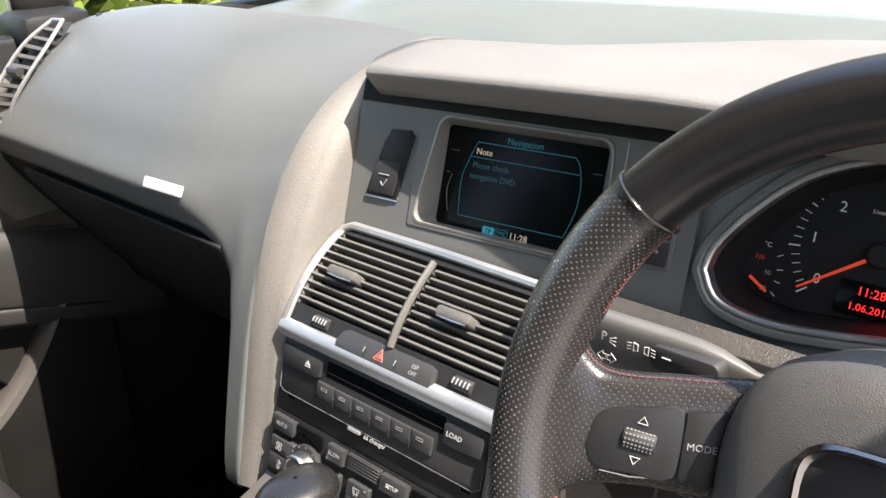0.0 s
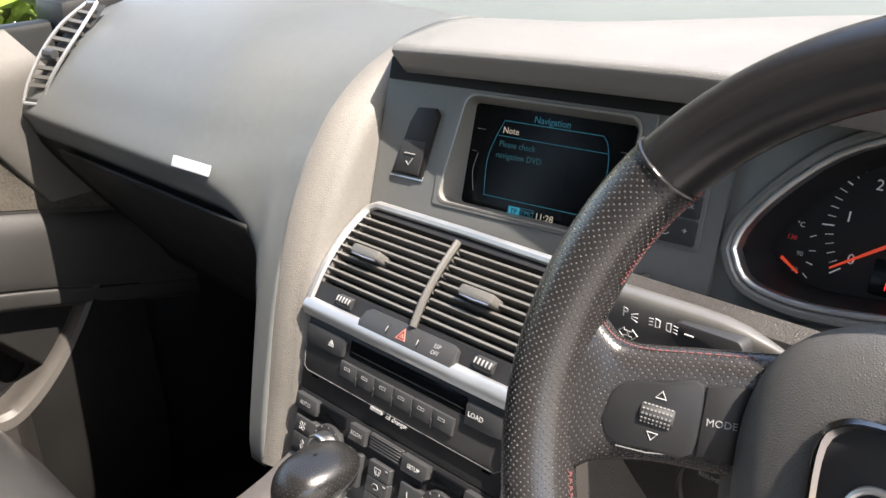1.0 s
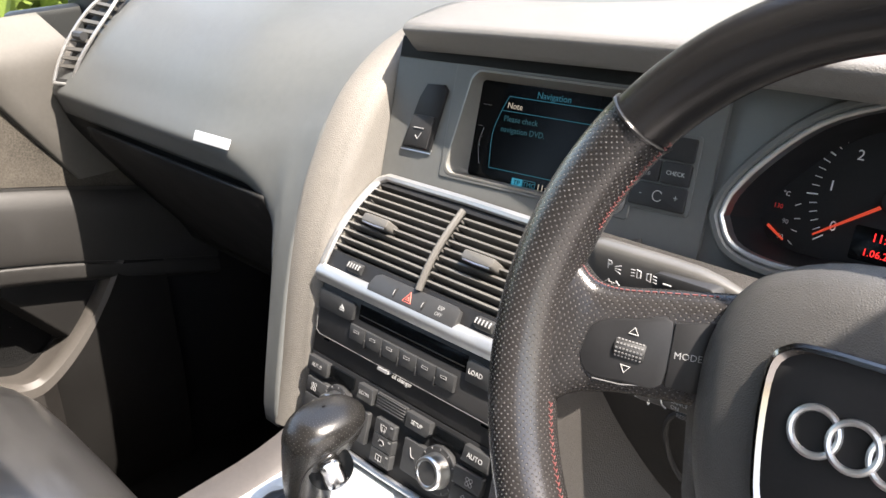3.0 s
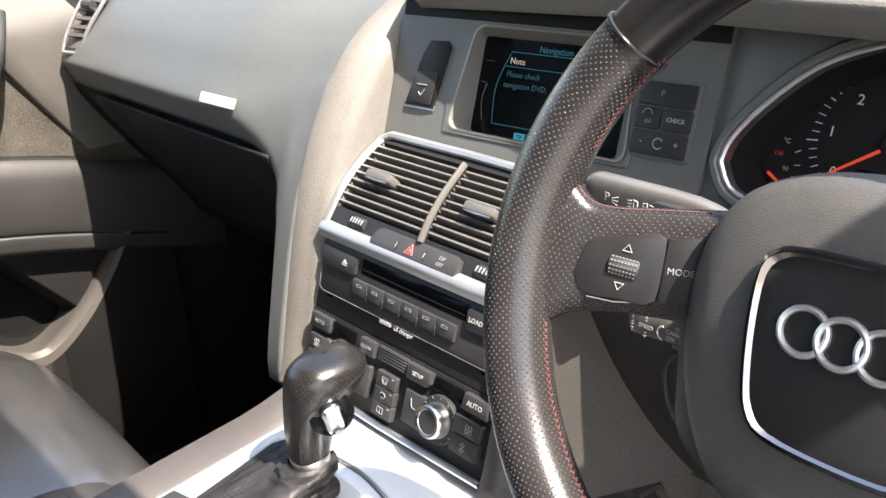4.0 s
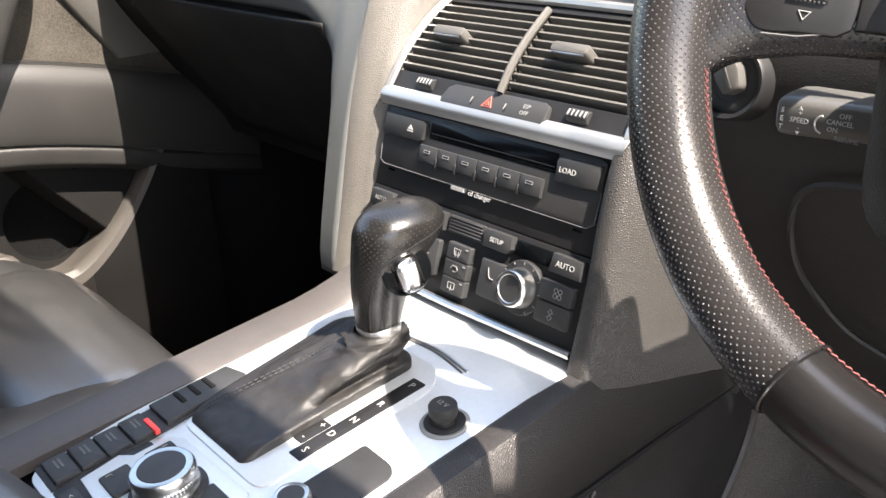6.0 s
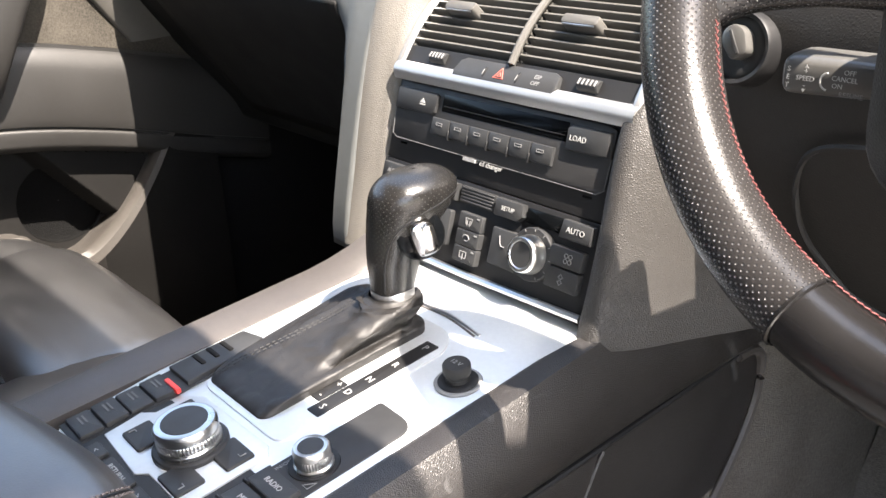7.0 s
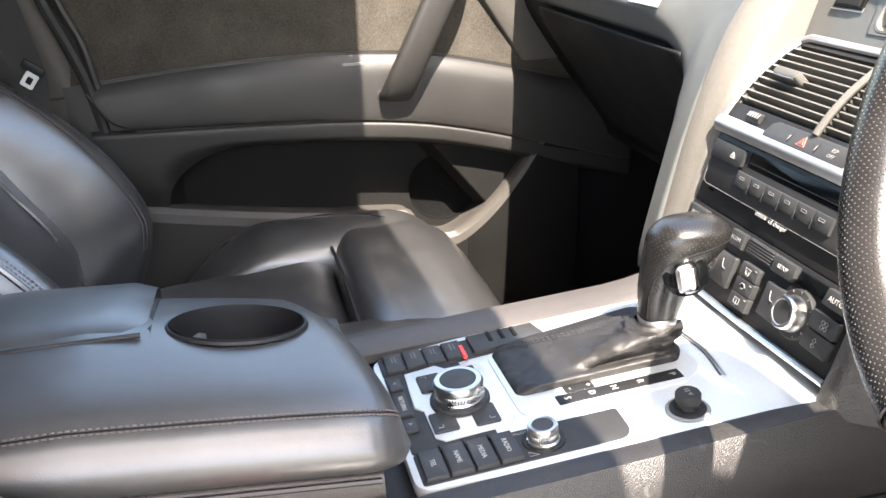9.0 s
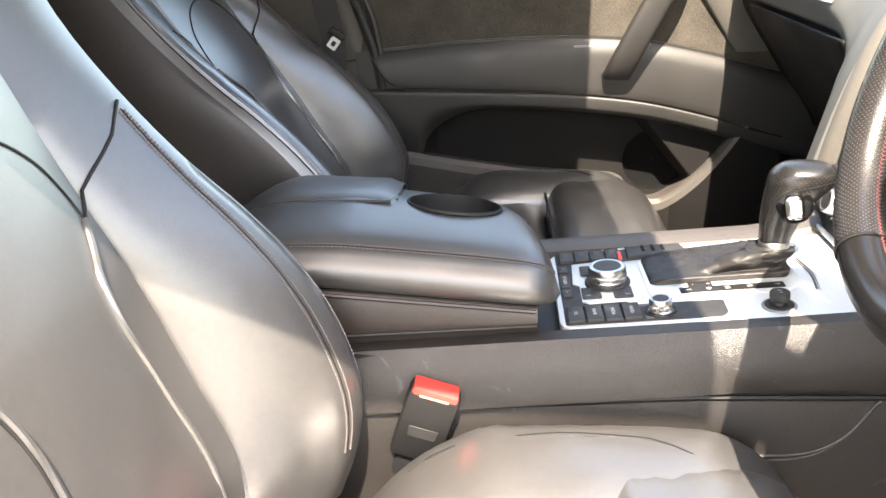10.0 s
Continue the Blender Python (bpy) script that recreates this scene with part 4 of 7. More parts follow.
            prof = [(0.135, yb - 0.03), (0.142, yb - 0.004), (0.165, yb + 0.35 * (ya - yb)), (0.195, yb + 0.78 * (ya - yb)), (0.222, ya - 0.001), (0.240, ya - 0.002), (w - 0.006, ya - 0.012), (w, ya - 0.03), (w + 0.004, ya - 0.08), (w + 0.002, yb - 0.12)]
            k = w / 0.262
            rows.append([(x + sgn * px * k, py + sh, z + (0.03 if py < ya - 0.05 and px > 0.24 else 0)) for px, py in prof])
        return rows

    for sgn in (-1, 1):
        br = bolster_rows(sgn)
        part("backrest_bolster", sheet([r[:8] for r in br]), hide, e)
        part("backrest_side", sheet([r[7:] for r in br]), M_SEATBACK, e, "brown-black leather side of the backrest")
        line = [(r[6][0], r[6][1] + 0.001, r[6][2]) for r in br]
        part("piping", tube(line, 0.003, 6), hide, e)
        stitch = []
        for off in (0.006, 0.010):
            for r0, r1 in zip(br, br[1:]):
                a, b = Vector(r0[6]), Vector(r1[6])
                n = max(1, int((b - a).length / 0.0042))
                for k in range(n):
                    p, q = a.lerp(b, k / n), a.lerp(b, (k + 0.6) / n)
                    d = Vector((-sgn * off, 0.0016 + 0.64 * off, 0))
                    stitch.append(tube([p + d, q + d], 0.0009, 4))
        tagged(part("stitching", merge(stitch), M_PALETHREAD, e, "double row of grey stitches"), kind="stuff")
    ins = []
    for a, b in zip(edge, hollow):
        ins.append([(x + px, b.x + lean(a.y) + 0.012 * math.cos(px / 0.145 * math.pi / 2) - (0.022 if abs(px) > 0.139 else 0), a.y) for px in [-0.147 + 0.294 * k / 16 for k in range(17)]])
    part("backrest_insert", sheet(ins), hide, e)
    back = [[(x + px, b.x - 0.13 + lean(a.y), a.y) for px in (-0.25, 0, 0.25)] for a, b in zip(edge, hollow)]
    part("backrest_shell", sheet(back), M_BLACK, e, "black rear shell of the backrest")
    hs = lean(0.95)
    hr = []
    for i in range(13):
        a = math.pi * (i / 12 - 0.5)
        zc, k = 0.99 + 0.10 * math.sin(a), max(0.05, math.cos(a) ** 0.5)
        hr.append([(x + 0.135 * k * math.copysign(abs(math.cos(q)) ** 0.6, math.cos(q)), -0.875 + hs + 0.055 * k * math.copysign(abs(math.sin(q)) ** 0.7, math.sin(q)), zc) for q in [2 * math.pi * j / 24 for j in range(24)]])
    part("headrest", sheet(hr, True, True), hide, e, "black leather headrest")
    def on_front(px, z):
        """A point of the backrest's front at a distance from its middle line and a height."""
        near = sorted(zip(edge, hollow), key=lambda q: abs(q[0].y - z))[:2]
        d = (near[1][0].y - near[0][0].y) or 1
        f = (z - near[0][0].y) / d
        ya, yb = (near[0][n].x + (near[1][n].x - near[0][n].x) * f for n in (0, 1))
        wide = width(z) / 0.262
        if abs(px) < 0.138:
            y = yb + 0.012 * math.cos(px / 0.145 * math.pi / 2)
        else:
            g = [(0.138, yb - 0.004), (0.165, yb + 0.35 * (ya - yb)), (0.195, yb + 0.78 * (ya - yb)), (0.222, ya - 0.001), (0.24, ya - 0.002)]
            k = max(n for n in range(4) if g[n][0] * wide <= abs(px) or n == 0)
            u = (abs(px) / wide - g[k][0]) / (g[k + 1][0] - g[k][0])
            y = g[k][1] + u * (g[k + 1][1] - g[k][1])
        return Vector((x + px, y + lean(z), z))

    for sgn in (-1, 1):
        part("shoulder_seam", tube([on_front(sgn * px, z) + Vector((0, 0.0006, 0)) for px, z in ((0.212, 0.696), (0.205, 0.692), (0.195, 0.686), (0.181, 0.675), (0.165, 0.664), (0.15, 0.653), (0.137, 0.643), (0.125, 0.634), (0.115, 0.628))], 0.0016, 6), M_BLACK, e)
        edge_line = spline([on_front(sgn * px, z) for px, z in ((0.114, 0.628), (0.095, 0.608), (0.079, 0.590), (0.071, 0.552), (0.0745, 0.50), (0.075, 0.44), (0.075, 0.36))], 5)
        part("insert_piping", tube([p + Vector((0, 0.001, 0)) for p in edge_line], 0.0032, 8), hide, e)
        part("insert_seam", tube([p + Vector((sgn * 0.0035, 0.0004, 0)) for p in edge_line], 0.0012, 6), M_BLACK, e)
        lace = []
        for px in (0.2115, 0.2055):
            row = [on_front(sgn * px, 0.36 + 0.33 * k / 120) + Vector((0, 0.0007, 0)) for k in range(121)]
            lace += [tube([a, a.lerp(b, 0.66)], 0.0008, 4) for a, b in zip(row, row[1:])]
        tagged(part("edge_stitching", merge(lace), M_THREAD, e, "double row of grey stitches"), kind="stuff")
        part("edge_seam", tube([on_front(sgn * 0.2085, 0.36 + 0.33 * k / 40) + Vector((0, 0.0001, 0)) for k in range(41)], 0.0007, 5), M_BLACK, e)
    top = [(0.114, 0.628), (0.110, 0.651), (0.098, 0.676), (0.07, 0.699), (0.035, 0.712), (0.0, 0.716)]
    part("insert_top_seam", tube(spline([on_front(-px, z) for px, z in top] + [on_front(px, z) for px, z in top[-2::-1]], 4), 0.0014, 6), M_BLACK, e)
    return e


seat(0.425, 0.0, 0.045, M_SEATLIT, "black leather driver seat with grey stitching, leather lightened as sunlit")
seat(-0.425, -0.135, 0.045, M_SEATDIM, "black leather passenger seat with grey stitching, reclined")

# ---- writing and marks on the dials ----
def mark(frame_, pts, r, material, parent, name="mark", closed=False):
    return part(name, tube([Vector((*p, 0.0002)) for p in pts], r, 6, closed=closed), material, parent, m=frame_)


HUB = Vector((-0.100, 0.034))
for text, u, v, size in (("0", -0.137, 0.0085, 0.0105), ("1", -0.145, 0.036, 0.0105), ("2", -0.131, 0.0605, 0.0105), ("1/min", -0.108, 0.0615, 0.0042), ("°C", -0.175, 0.024, 0.005)):
    letters(text, size, on(F_FACE, u, v, 0.0004), M_DIALPRINT, cluster, "dial_lettering")
for text, u, v, mat_ in (("130", -0.179, 0.014, M_REDPL), ("90", -0.171, 0.004, M_WHITE), ("50", -0.172, -0.0075, M_WHITE)):
    letters(text, 0.0048, on(F_FACE, u, v, 0.0004), mat_, cluster, "dial_lettering")
for k in range(27):
    a = radians(218 - 6.4 * k)
    r0, r1 = 0.0535, 0.059 if k % 5 else 0.0615
    d = Vector((math.cos(a), math.sin(a)))
    mark(F_FACE, [HUB + d * r0, HUB + d * r1], 0.0003 if k % 5 else 0.0005, M_DIALPRINT, cluster, "tick")
for u, v, a in ((-0.165, 0.018, 30), (-0.163, 0.008, 12), (-0.163, -0.001, -10), (-0.164, -0.010, -35)):
    d = Vector((math.cos(radians(a)), math.sin(radians(a)))) * 0.0022
    mark(F_FACE, [Vector((u, v)) - d, Vector((u, v)) + d], 0.0003, M_DIALPRINT, cluster, "tick")
part("needle", tube([(-0.148, 0.0, 0.004), (-0.108, 0.0285, 0.005)], [0.0007, 0.0013], 6), M_NEEDLE, cluster, "lit red needle", m=F_FACE)
part("needle_hub", lathe([(0.0001, 0.008), (0.007, 0.0075), (0.0085, 0.006), (0.009, 0.0)], 24, Matrix.Translation((-0.100, 0.034, 0))), M_BLACK, cluster, m=F_FACE)
part("needle", tube([(-0.182, -0.001, 0.003), (-0.168, -0.009, 0.004)], [0.0012, 0.0008], 6), M_NEEDLE, cluster, "lit red needle", m=F_FACE)
part("needle_hub", lathe([(0.0001, 0.008), (0.007, 0.0075), (0.0085, 0.006), (0.009, 0.0)], 24, Matrix.Translation((0.100, 0.034, 0))), M_BLACK, cluster, m=F_FACE)
part("display", prism(rounded(-0.122, -0.04, -0.010, 0.014, 0.002), -0.001, 0.0008, 0.0003), M_GLOSS, cluster, "small black display", m=F_FACE)
letters("11:28", 0.0085, on(F_FACE, -0.100, 0.0075, 0.0015), M_LCD, cluster, "display_lettering")
letters("1.06.2018", 0.0072, on(F_FACE, -0.099, -0.0035, 0.0015), M_LCD, cluster, "display_lettering")

# ---- screen ----
unit = thing("navigation_screen", "dark navigation screen with cyan outlines, switched on", "screen", at=(0.045, 0.10, 0.70))
def trapezoid(grow, n=5):
    """The screen's opening: its left side leans, its corners are round."""
    base = rounded(SCRN[0] - grow, SCRN[1] + grow, SCRN[2] - grow, SCRN[3] + grow, 0.010 if grow <= 0 else 0.004, n)
    return [(x + (0.017 if x < 0.05 else -0.008) * (y - SCRN[2]) / (SCRN[3] - SCRN[2]), y) for x, y in base]


outer, lip = trapezoid(0.0), trapezoid(-0.002)
deep = rounded(-0.036, 0.119, 0.0, 0.087, 0.004, 5)
part("bezel", sheet([[(x, y, 0.0015) for x, y in outer], [(x, y, 0.002) for x, y in lip], [(x, y, -0.0235) for x, y in deep]], True), M_BEZEL, unit, "pale grey sloping bezel", m=F_SCR)
part("corner_fill", frame_ring(rounded(SCRN[0] - 0.003, SCRN[1] + 0.003, SCRN[2] - 0.003, SCRN[3] + 0.003, 0.003, 5), outer, -0.004, 0.0012, 0.0006), M_PANEL, unit, m=F_SCR)
part("glass", prism(rounded(-0.042, 0.125, -0.004, 0.092, 0.002), -0.030, -0.0240, 0.0), M_GLOSS, unit, "dark glossy display glass", m=F_SCR)
F_DISP = on(F_SCR, 0, 0, -0.0236)
letters("Navigation", 0.0082, on(F_DISP, 0.0426, 0.0798), M_CYAN, unit, "screen_lettering")
letters("Note", 0.0078, on(F_DISP, -0.0045, 0.0675), M_SCRWHITE, unit, "screen_lettering", "LEFT")
letters("Please check", 0.0072, on(F_DISP, -0.0060, 0.0558), M_SCRTEXT, unit, "screen_lettering", "LEFT")
letters("navigation DVD.", 0.0072, on(F_DISP, -0.0075, 0.0463), M_SCRTEXT, unit, "screen_lettering", "LEFT")
letters("11:28", 0.0082, on(F_DISP, 0.0412, 0.0020), M_SCRWHITE, unit, "screen_lettering", "LEFT")
part("screen_tile", prism(rounded(0.0145, 0.0260, -0.0015, 0.0060, 0.0005), 0, 0.0003, 0.0), M_CYANFILL, unit, m=F_DISP)
letters("TP", 0.0062, on(F_DISP, 0.0202, 0.0022, 0.0006), M_GLOSS, unit, "screen_lettering")
mark(F_DISP, [(0.0268, -0.0015), (0.0396, -0.0015), (0.0396, 0.0060), (0.0268, 0.0060)], 0.0003, M_CYAN, unit, "screen_line", True)
letters("TMC", 0.0062, on(F_DISP, 0.0332, 0.0022), M_CYAN, unit, "screen_lettering")
BOX = spline([(-0.0038, 0.0755, 0), (-0.0105, 0.060, 0), (-0.0155, 0.040, 0), (-0.0130, 0.0105, 0)], 4)
mark(F_DISP, [(p.x, p.y) for p in BOX] + [(0.0915, 0.0110)] + [(p.x, p.y) for p in spline([(0.0915, 0.0110, 0), (0.0985, 0.033, 0), (0.0995, 0.053, 0), (0.0960, 0.069, 0), (0.0910, 0.0755, 0)], 3)], 0.00035, M_CYAN, unit, "screen_line", True)
mark(F_DISP, [(-0.0098, 0.0625), (0.097, 0.0625)], 0.0003, M_CYAN, unit, "screen_line")
for pts in ([(-0.031, 0.0655), (-0.022, 0.0655)], [(0.108, 0.0655), (0.116, 0.0655)], [(-0.033, 0.046), (-0.028, 0.046)]):
    mark(F_DISP, pts, 0.00025, M_DIMPRINT, unit, "screen_line")
mark(F_DISP, [(p.x, p.y) for p in spline([(-0.026, 0.045, 0), (-0.029, 0.03, 0), (-0.025, 0.012, 0)], 4)], 0.0003, M_DIMPRINT, unit, "screen_line")

# ---- switch blocks beside the screen ----
tail = thing("tailgate_switch", "black slanted switch block with a pale symbol", "switch", at=(-0.08, 0.09, 0.72))
part("body", prism([(-0.0985, 0.0145), (-0.064, 0.0145), (-0.054, 0.071), (-0.059, 0.076), (-0.079, 0.075), (-0.086, 0.062)], -0.003, 0.003, 0.0012), M_BLACK, tail, m=F_SCR)
part("edge_line", tube([(-0.1005, 0.0125, 0.001), (-0.0635, 0.0125, 0.001), (-0.0625, 0.016, 0.001)], 0.0007, 5), M_CHROME, tail, m=F_SCR)
part("key", prism([(-0.095, 0.0165), (-0.067, 0.0165), (-0.0625, 0.046), (-0.089, 0.046)], 0.002, 0.0045, 0.0012), M_BTN, tail, m=F_SCR)
mark(on(F_SCR, 0, 0, 0.0046), [(-0.085, 0.034), (-0.073, 0.034)], 0.0006, M_DIMPRINT, tail, "symbol")
mark(on(F_SCR, 0, 0, 0.0046), [(-0.082, 0.027), (-0.079, 0.024), (-0.075, 0.030)], 0.0006, M_DIMPRINT, tail, "symbol")
F_SWB = on(F_SCR, -0.0085, -0.0062)
sw = thing("switch_panel", "black block of four small switches with pale signs", "switch", at=(0.175, 0.09, 0.72))
part("edge_plate", prism(rounded(0.149, 0.2015, 0.0125, 0.073, 0.003), -0.002, 0.0012, 0.0006), M_PANEL, sw, m=F_SWB)
for x0, x1, v0, v1 in ((0.152, 0.1985, 0.0525, 0.0705), (0.152, 0.1735, 0.0345, 0.0515), (0.1745, 0.1985, 0.0345, 0.0515), (0.152, 0.1985, 0.015, 0.0335)):
    part("key", prism(rounded(x0, x1, v0, v1, 0.002), 0.0, 0.0035, 0.0012), M_BTN, sw, m=F_SWB)
F_SW = on(F_SWB, 0, 0, 0.0037)
letters("P", 0.007, on(F_SW, 0.172, 0.0615), M_DIMPRINT, sw)
letters("CHECK", 0.0046, on(F_SW, 0.1865, 0.043), M_WHITE, sw)
letters("0.0", 0.0042, on(F_SW, 0.164, 0.040), M_DIMPRINT, sw)
mark(F_SW, [(0.1625 + 0.004 * math.cos(a), 0.0455 + 0.004 * math.sin(a)) for a in [math.pi * k / 8 for k in range(9)]], 0.0004, M_DIMPRINT, sw, "symbol")
letters("-", 0.007, on(F_SW, 0.1615, 0.025), M_WHITE, sw)
letters("+", 0.007, on(F_SW, 0.1905, 0.025), M_WHITE, sw)
mark(F_SW, [(0.176 + 0.004 * math.cos(a), 0.0245 + 0.004 * math.sin(a)) for a in [math.pi * (0.2 + 1.6 * k / 12) for k in range(13)]], 0.0004, M_WHITE, sw, "symbol")

# ---- centre air vents ----
vents = thing("centre_air_vents", "twin black air vents in a satin chrome surround", "air vent", at=(0, 0.0, 0.61))


def bulge(v):
    return 0.007 * (1 - (v / 0.055) ** 2)


def vent_x(v):
    """Left and right ends of the opening at a height on the face."""
    s = (v + 0.055) / 0.11
    return -0.124 + 0.010 * max(0, s) ** 3, 0.133 - 0.010 * max(0, s) ** 3


ring = []
for v in [-0.050 + 0.10 * k / 10 for k in range(11)]:
    ring.append((vent_x(v)[0] + 0.0015, v, bulge(v)))
ring += [(-0.104, 0.0555, 0.001), (0.0, 0.0565, 0.001), (0.112, 0.0555, 0.001)]
for v in [0.050 - 0.10 * k / 10 for k in range(11)]:
    ring.append((vent_x(v)[1] - 0.0015, v, bulge(v)))
ring += [(0.12, -0.0525, -0.004), (0.0, -0.0525, -0.005), (-0.112, -0.0525, -0.004)]
part("surround", tube(ring, 0.0042, 8, closed=True, flat=0.9, up=(0, 0.01, 1)), M_SATIN, vents, "satin chrome surround", m=F_VENT)
part("lower_bar", sheet([spline([(x, -0.044, 0.002), (x, -0.0455, 0.0045), (x, -0.050, 0.006), (x, -0.056, 0.0045), (x, -0.060, -0.002)], 3) for x in [-0.124 + 0.258 * k / 12 for k in range(13)]]), M_SATIN, vents, "satin chrome lower bar", m=F_VENT)
part("duct", sheet([[(-0.122, v, -0.02), (0.131, v, -0.02)] for v in (-0.05, 0.0, 0.055)]), M_RUBBER, vents, "black duct behind the blades", m=F_VENT)
part("thumb_strip", sheet([[(x, v, bulge(v) - 0.001 + w) for v, w in ((-0.0445, -0.004), (-0.044, 0.0), (-0.029, 0.0), (-0.0275, -0.003), (-0.0275, -0.02))] for x in [-0.122 + 0.253 * k / 6 for k in range(7)]]), M_BLACK, vents, m=F_VENT)
part("top_strip", sheet([[(x, v, bulge(v) - 0.001 + w) for v, w in ((0.0445, -0.02), (0.0445, -0.003), (0.046, 0.0), (0.054, 0.0))] for x in (-0.11, 0.0, 0.12)]), M_BLACK, vents, m=F_VENT)
for k in range(9):
    v = -0.0225 + 0.0078 * k
    for side in (0, 1):
        xa, xb = (vent_x(v)[0] + 0.006, 0.0025) if side == 0 else (0.0085, vent_x(v)[1] - 0.006)
        w = bulge(v)
        prof = [(v - 0.0006, w + 0.0006), (v + 0.0014, w - 0.0004), (v - 0.0012, w - 0.013), (v - 0.0026, w - 0.013), (v - 0.0018, w - 0.001)]
        part("slat", sheet([[(x, a, b) for a, b in prof] for x in (xa, (xa + xb) / 2, xb)], True, True), M_SLAT, vents, m=F_VENT)
part("divider", tube(spline([(0.0065, -0.033, bulge(-0.033) + 0.0025), (0.0055, -0.01, bulge(0) + 0.0028), (0.005, 0.015, bulge(0.015) + 0.0028), (0.004, 0.046, bulge(0.046) + 0.002)], 5), 0.0032, 8, flat=1.1), M_SLAT, vents, "grey divider", m=F_VENT)
for u in (-0.0745, 0.0555):
    tab = part("tab", merge([prism(rounded(-0.0175, 0.0175, -0.0040, 0.0050, 0.003), -0.006, 0.0105, 0.0022)]), M_SLAT, vents, "grey adjuster tab", m=on(F_VENT, u, 0.008, bulge(0.008)))
    part("tab_edge", tube([(-0.015, -0.0040, 0.0088), (0.0, -0.0046, 0.0092), (0.015, -0.0040, 0.0088)], 0.0008, 5), M_CHROME, tab, m=on(F_VENT, u, 0.008, bulge(0.008)))
for u in (-0.0785, 0.0845):
    wheel_ = part("thumbwheel", lathe([(0.0005, -0.0095), (0.0045, -0.0095), (0.0052, -0.008), (0.0052, 0.008), (0.0045, 0.0095), (0.0005, 0.0095)], 20, Matrix.Rotation(radians(90), 4, "Y")), M_BTN2, vents, "dark ribbed thumbwheel", m=on(F_VENT, u, -0.0365, 0.0024))
    for k in range(5):
        part("rib", box(-0.0007, 0.0007, -0.0025, 0.0025, 0.0045, 0.0056, 0.0003, 1), M_DIMPRINT, wheel_, m=on(F_VENT, u - 0.0075 + 0.00375 * k, -0.0365, 0.0024))
hz = thing("hazard_switch_panel", "dark grey strip of three buttons with red hazard triangle", "switch", at=(0.003, -0.01, 0.61))
part("plate", prism([(-0.050, -0.0505), (0.058, -0.0505), (0.060, -0.046), (0.058, -0.035), (0.052, -0.0325), (-0.043, -0.0325), (-0.049, -0.036), (-0.052, -0.046)], -0.004, 0.0065, 0.0015), M_BTN2, hz, m=F_VENT)
F_HZ = on(F_VENT, 0, 0, 0.0066)
for u in (-0.0165, 0.0195):
    part("groove", box(u - 0.0007, u + 0.0007, -0.0475, -0.0385, -0.0005, 0.0006, 0.0002, 1), M_BLACK, hz, m=F_HZ)
    part("lamp", box(u - 0.0017, u - 0.0009, -0.0455, -0.0405, -0.0005, 0.0006, 0.0002, 1), M_DIMPRINT, hz, m=F_HZ)
mark(F_HZ, [(-0.0045, -0.0465), (0.0055, -0.0465), (0.0005, -0.0375)], 0.0005, M_REDPRINT, hz, "triangle", True)
mark(F_HZ, [(-0.0013, -0.0448), (0.0023, -0.0448), (0.0005, -0.0416)], 0.0004, M_REDPRINT, hz, "triangle", True)
letters("ESP", 0.0048, on(F_HZ, 0.0385, -0.0395), M_DIMPRINT, hz)
letters("OFF", 0.0048, on(F_HZ, 0.0385, -0.0450), M_DIMPRINT, hz)

# ---- disc changer and heater panel ----
cdp = thing("disc_changer", "matt black disc changer with slot and six keys", "car stereo", at=(0, -0.02, 0.56))
part("body", box(-0.1225, 0.1235, -0.0655, 0.0045, -0.03, -0.002, 0.0005), M_BLACK, cdp, m=F_CD)
part("fascia", prism([(-0.120, -0.004), (-0.117, -0.043), (-0.112, -0.046), (0.113, -0.046), (0.119, -0.042), (0.1195, 0.0), (0.112, 0.003), (-0.114, 0.003)][::-1], -0.003, 0.0015, 0.0012), M_BTN, cdp, "raised black fascia", m=F_CD)
part("fascia_line", tube([(-0.120, -0.020, 0.001), (-0.1175, -0.0435, 0.0012), (-0.112, -0.0465, 0.0012), (0.113, -0.0465, 0.0012), (0.119, -0.0425, 0.001), (0.1195, -0.02, 0.001)], 0.0004, 5), M_FAINT, cdp, m=F_CD)
part("slot", prism(rounded(-0.060, 0.077, -0.0155, -0.001, 0.001), -0.004, 0.0018, 0.0002), M_GLOSS, cdp, "black disc slot", m=F_CD)
part("slot_flap", box(-0.058, 0.075, -0.0115, -0.0105, 0.0, 0.0024, 0.0003, 1), M_BLACK, cdp, m=F_CD)
ej = part("key", prism([(-0.117, -0.0205), (-0.070, -0.0205), (-0.066, -0.018), (-0.064, -0.004), (-0.067, -0.002), (-0.117, -0.002)], 0.0, 0.0045, 0.0015), M_BTN2, cdp, m=F_CD)
part("symbol", prism([(-0.0035, 0), (0.0035, 0), (0, 0.004)], 0, 0.0003, 0.0), M_WHITE, ej, m=on(F_CD, -0.082, -0.012, 0.0046))
part("symbol", box(-0.0035, 0.0035, -0.0018, -0.0008, 0, 0.0003, 0.0), M_WHITE, ej, m=on(F_CD, -0.082, -0.012, 0.0046))
ld = part("key", prism([(0.079, -0.0205), (0.104, -0.0205), (0.117, -0.019), (0.117, -0.002), (0.082, -0.002), (0.078, -0.005)], 0.0, 0.0045, 0.0015), M_BTN2, cdp, m=F_CD)
letters("LOAD", 0.0058, on(F_CD, 0.0895, -0.0115, 0.0048), M_WHITE, ld)
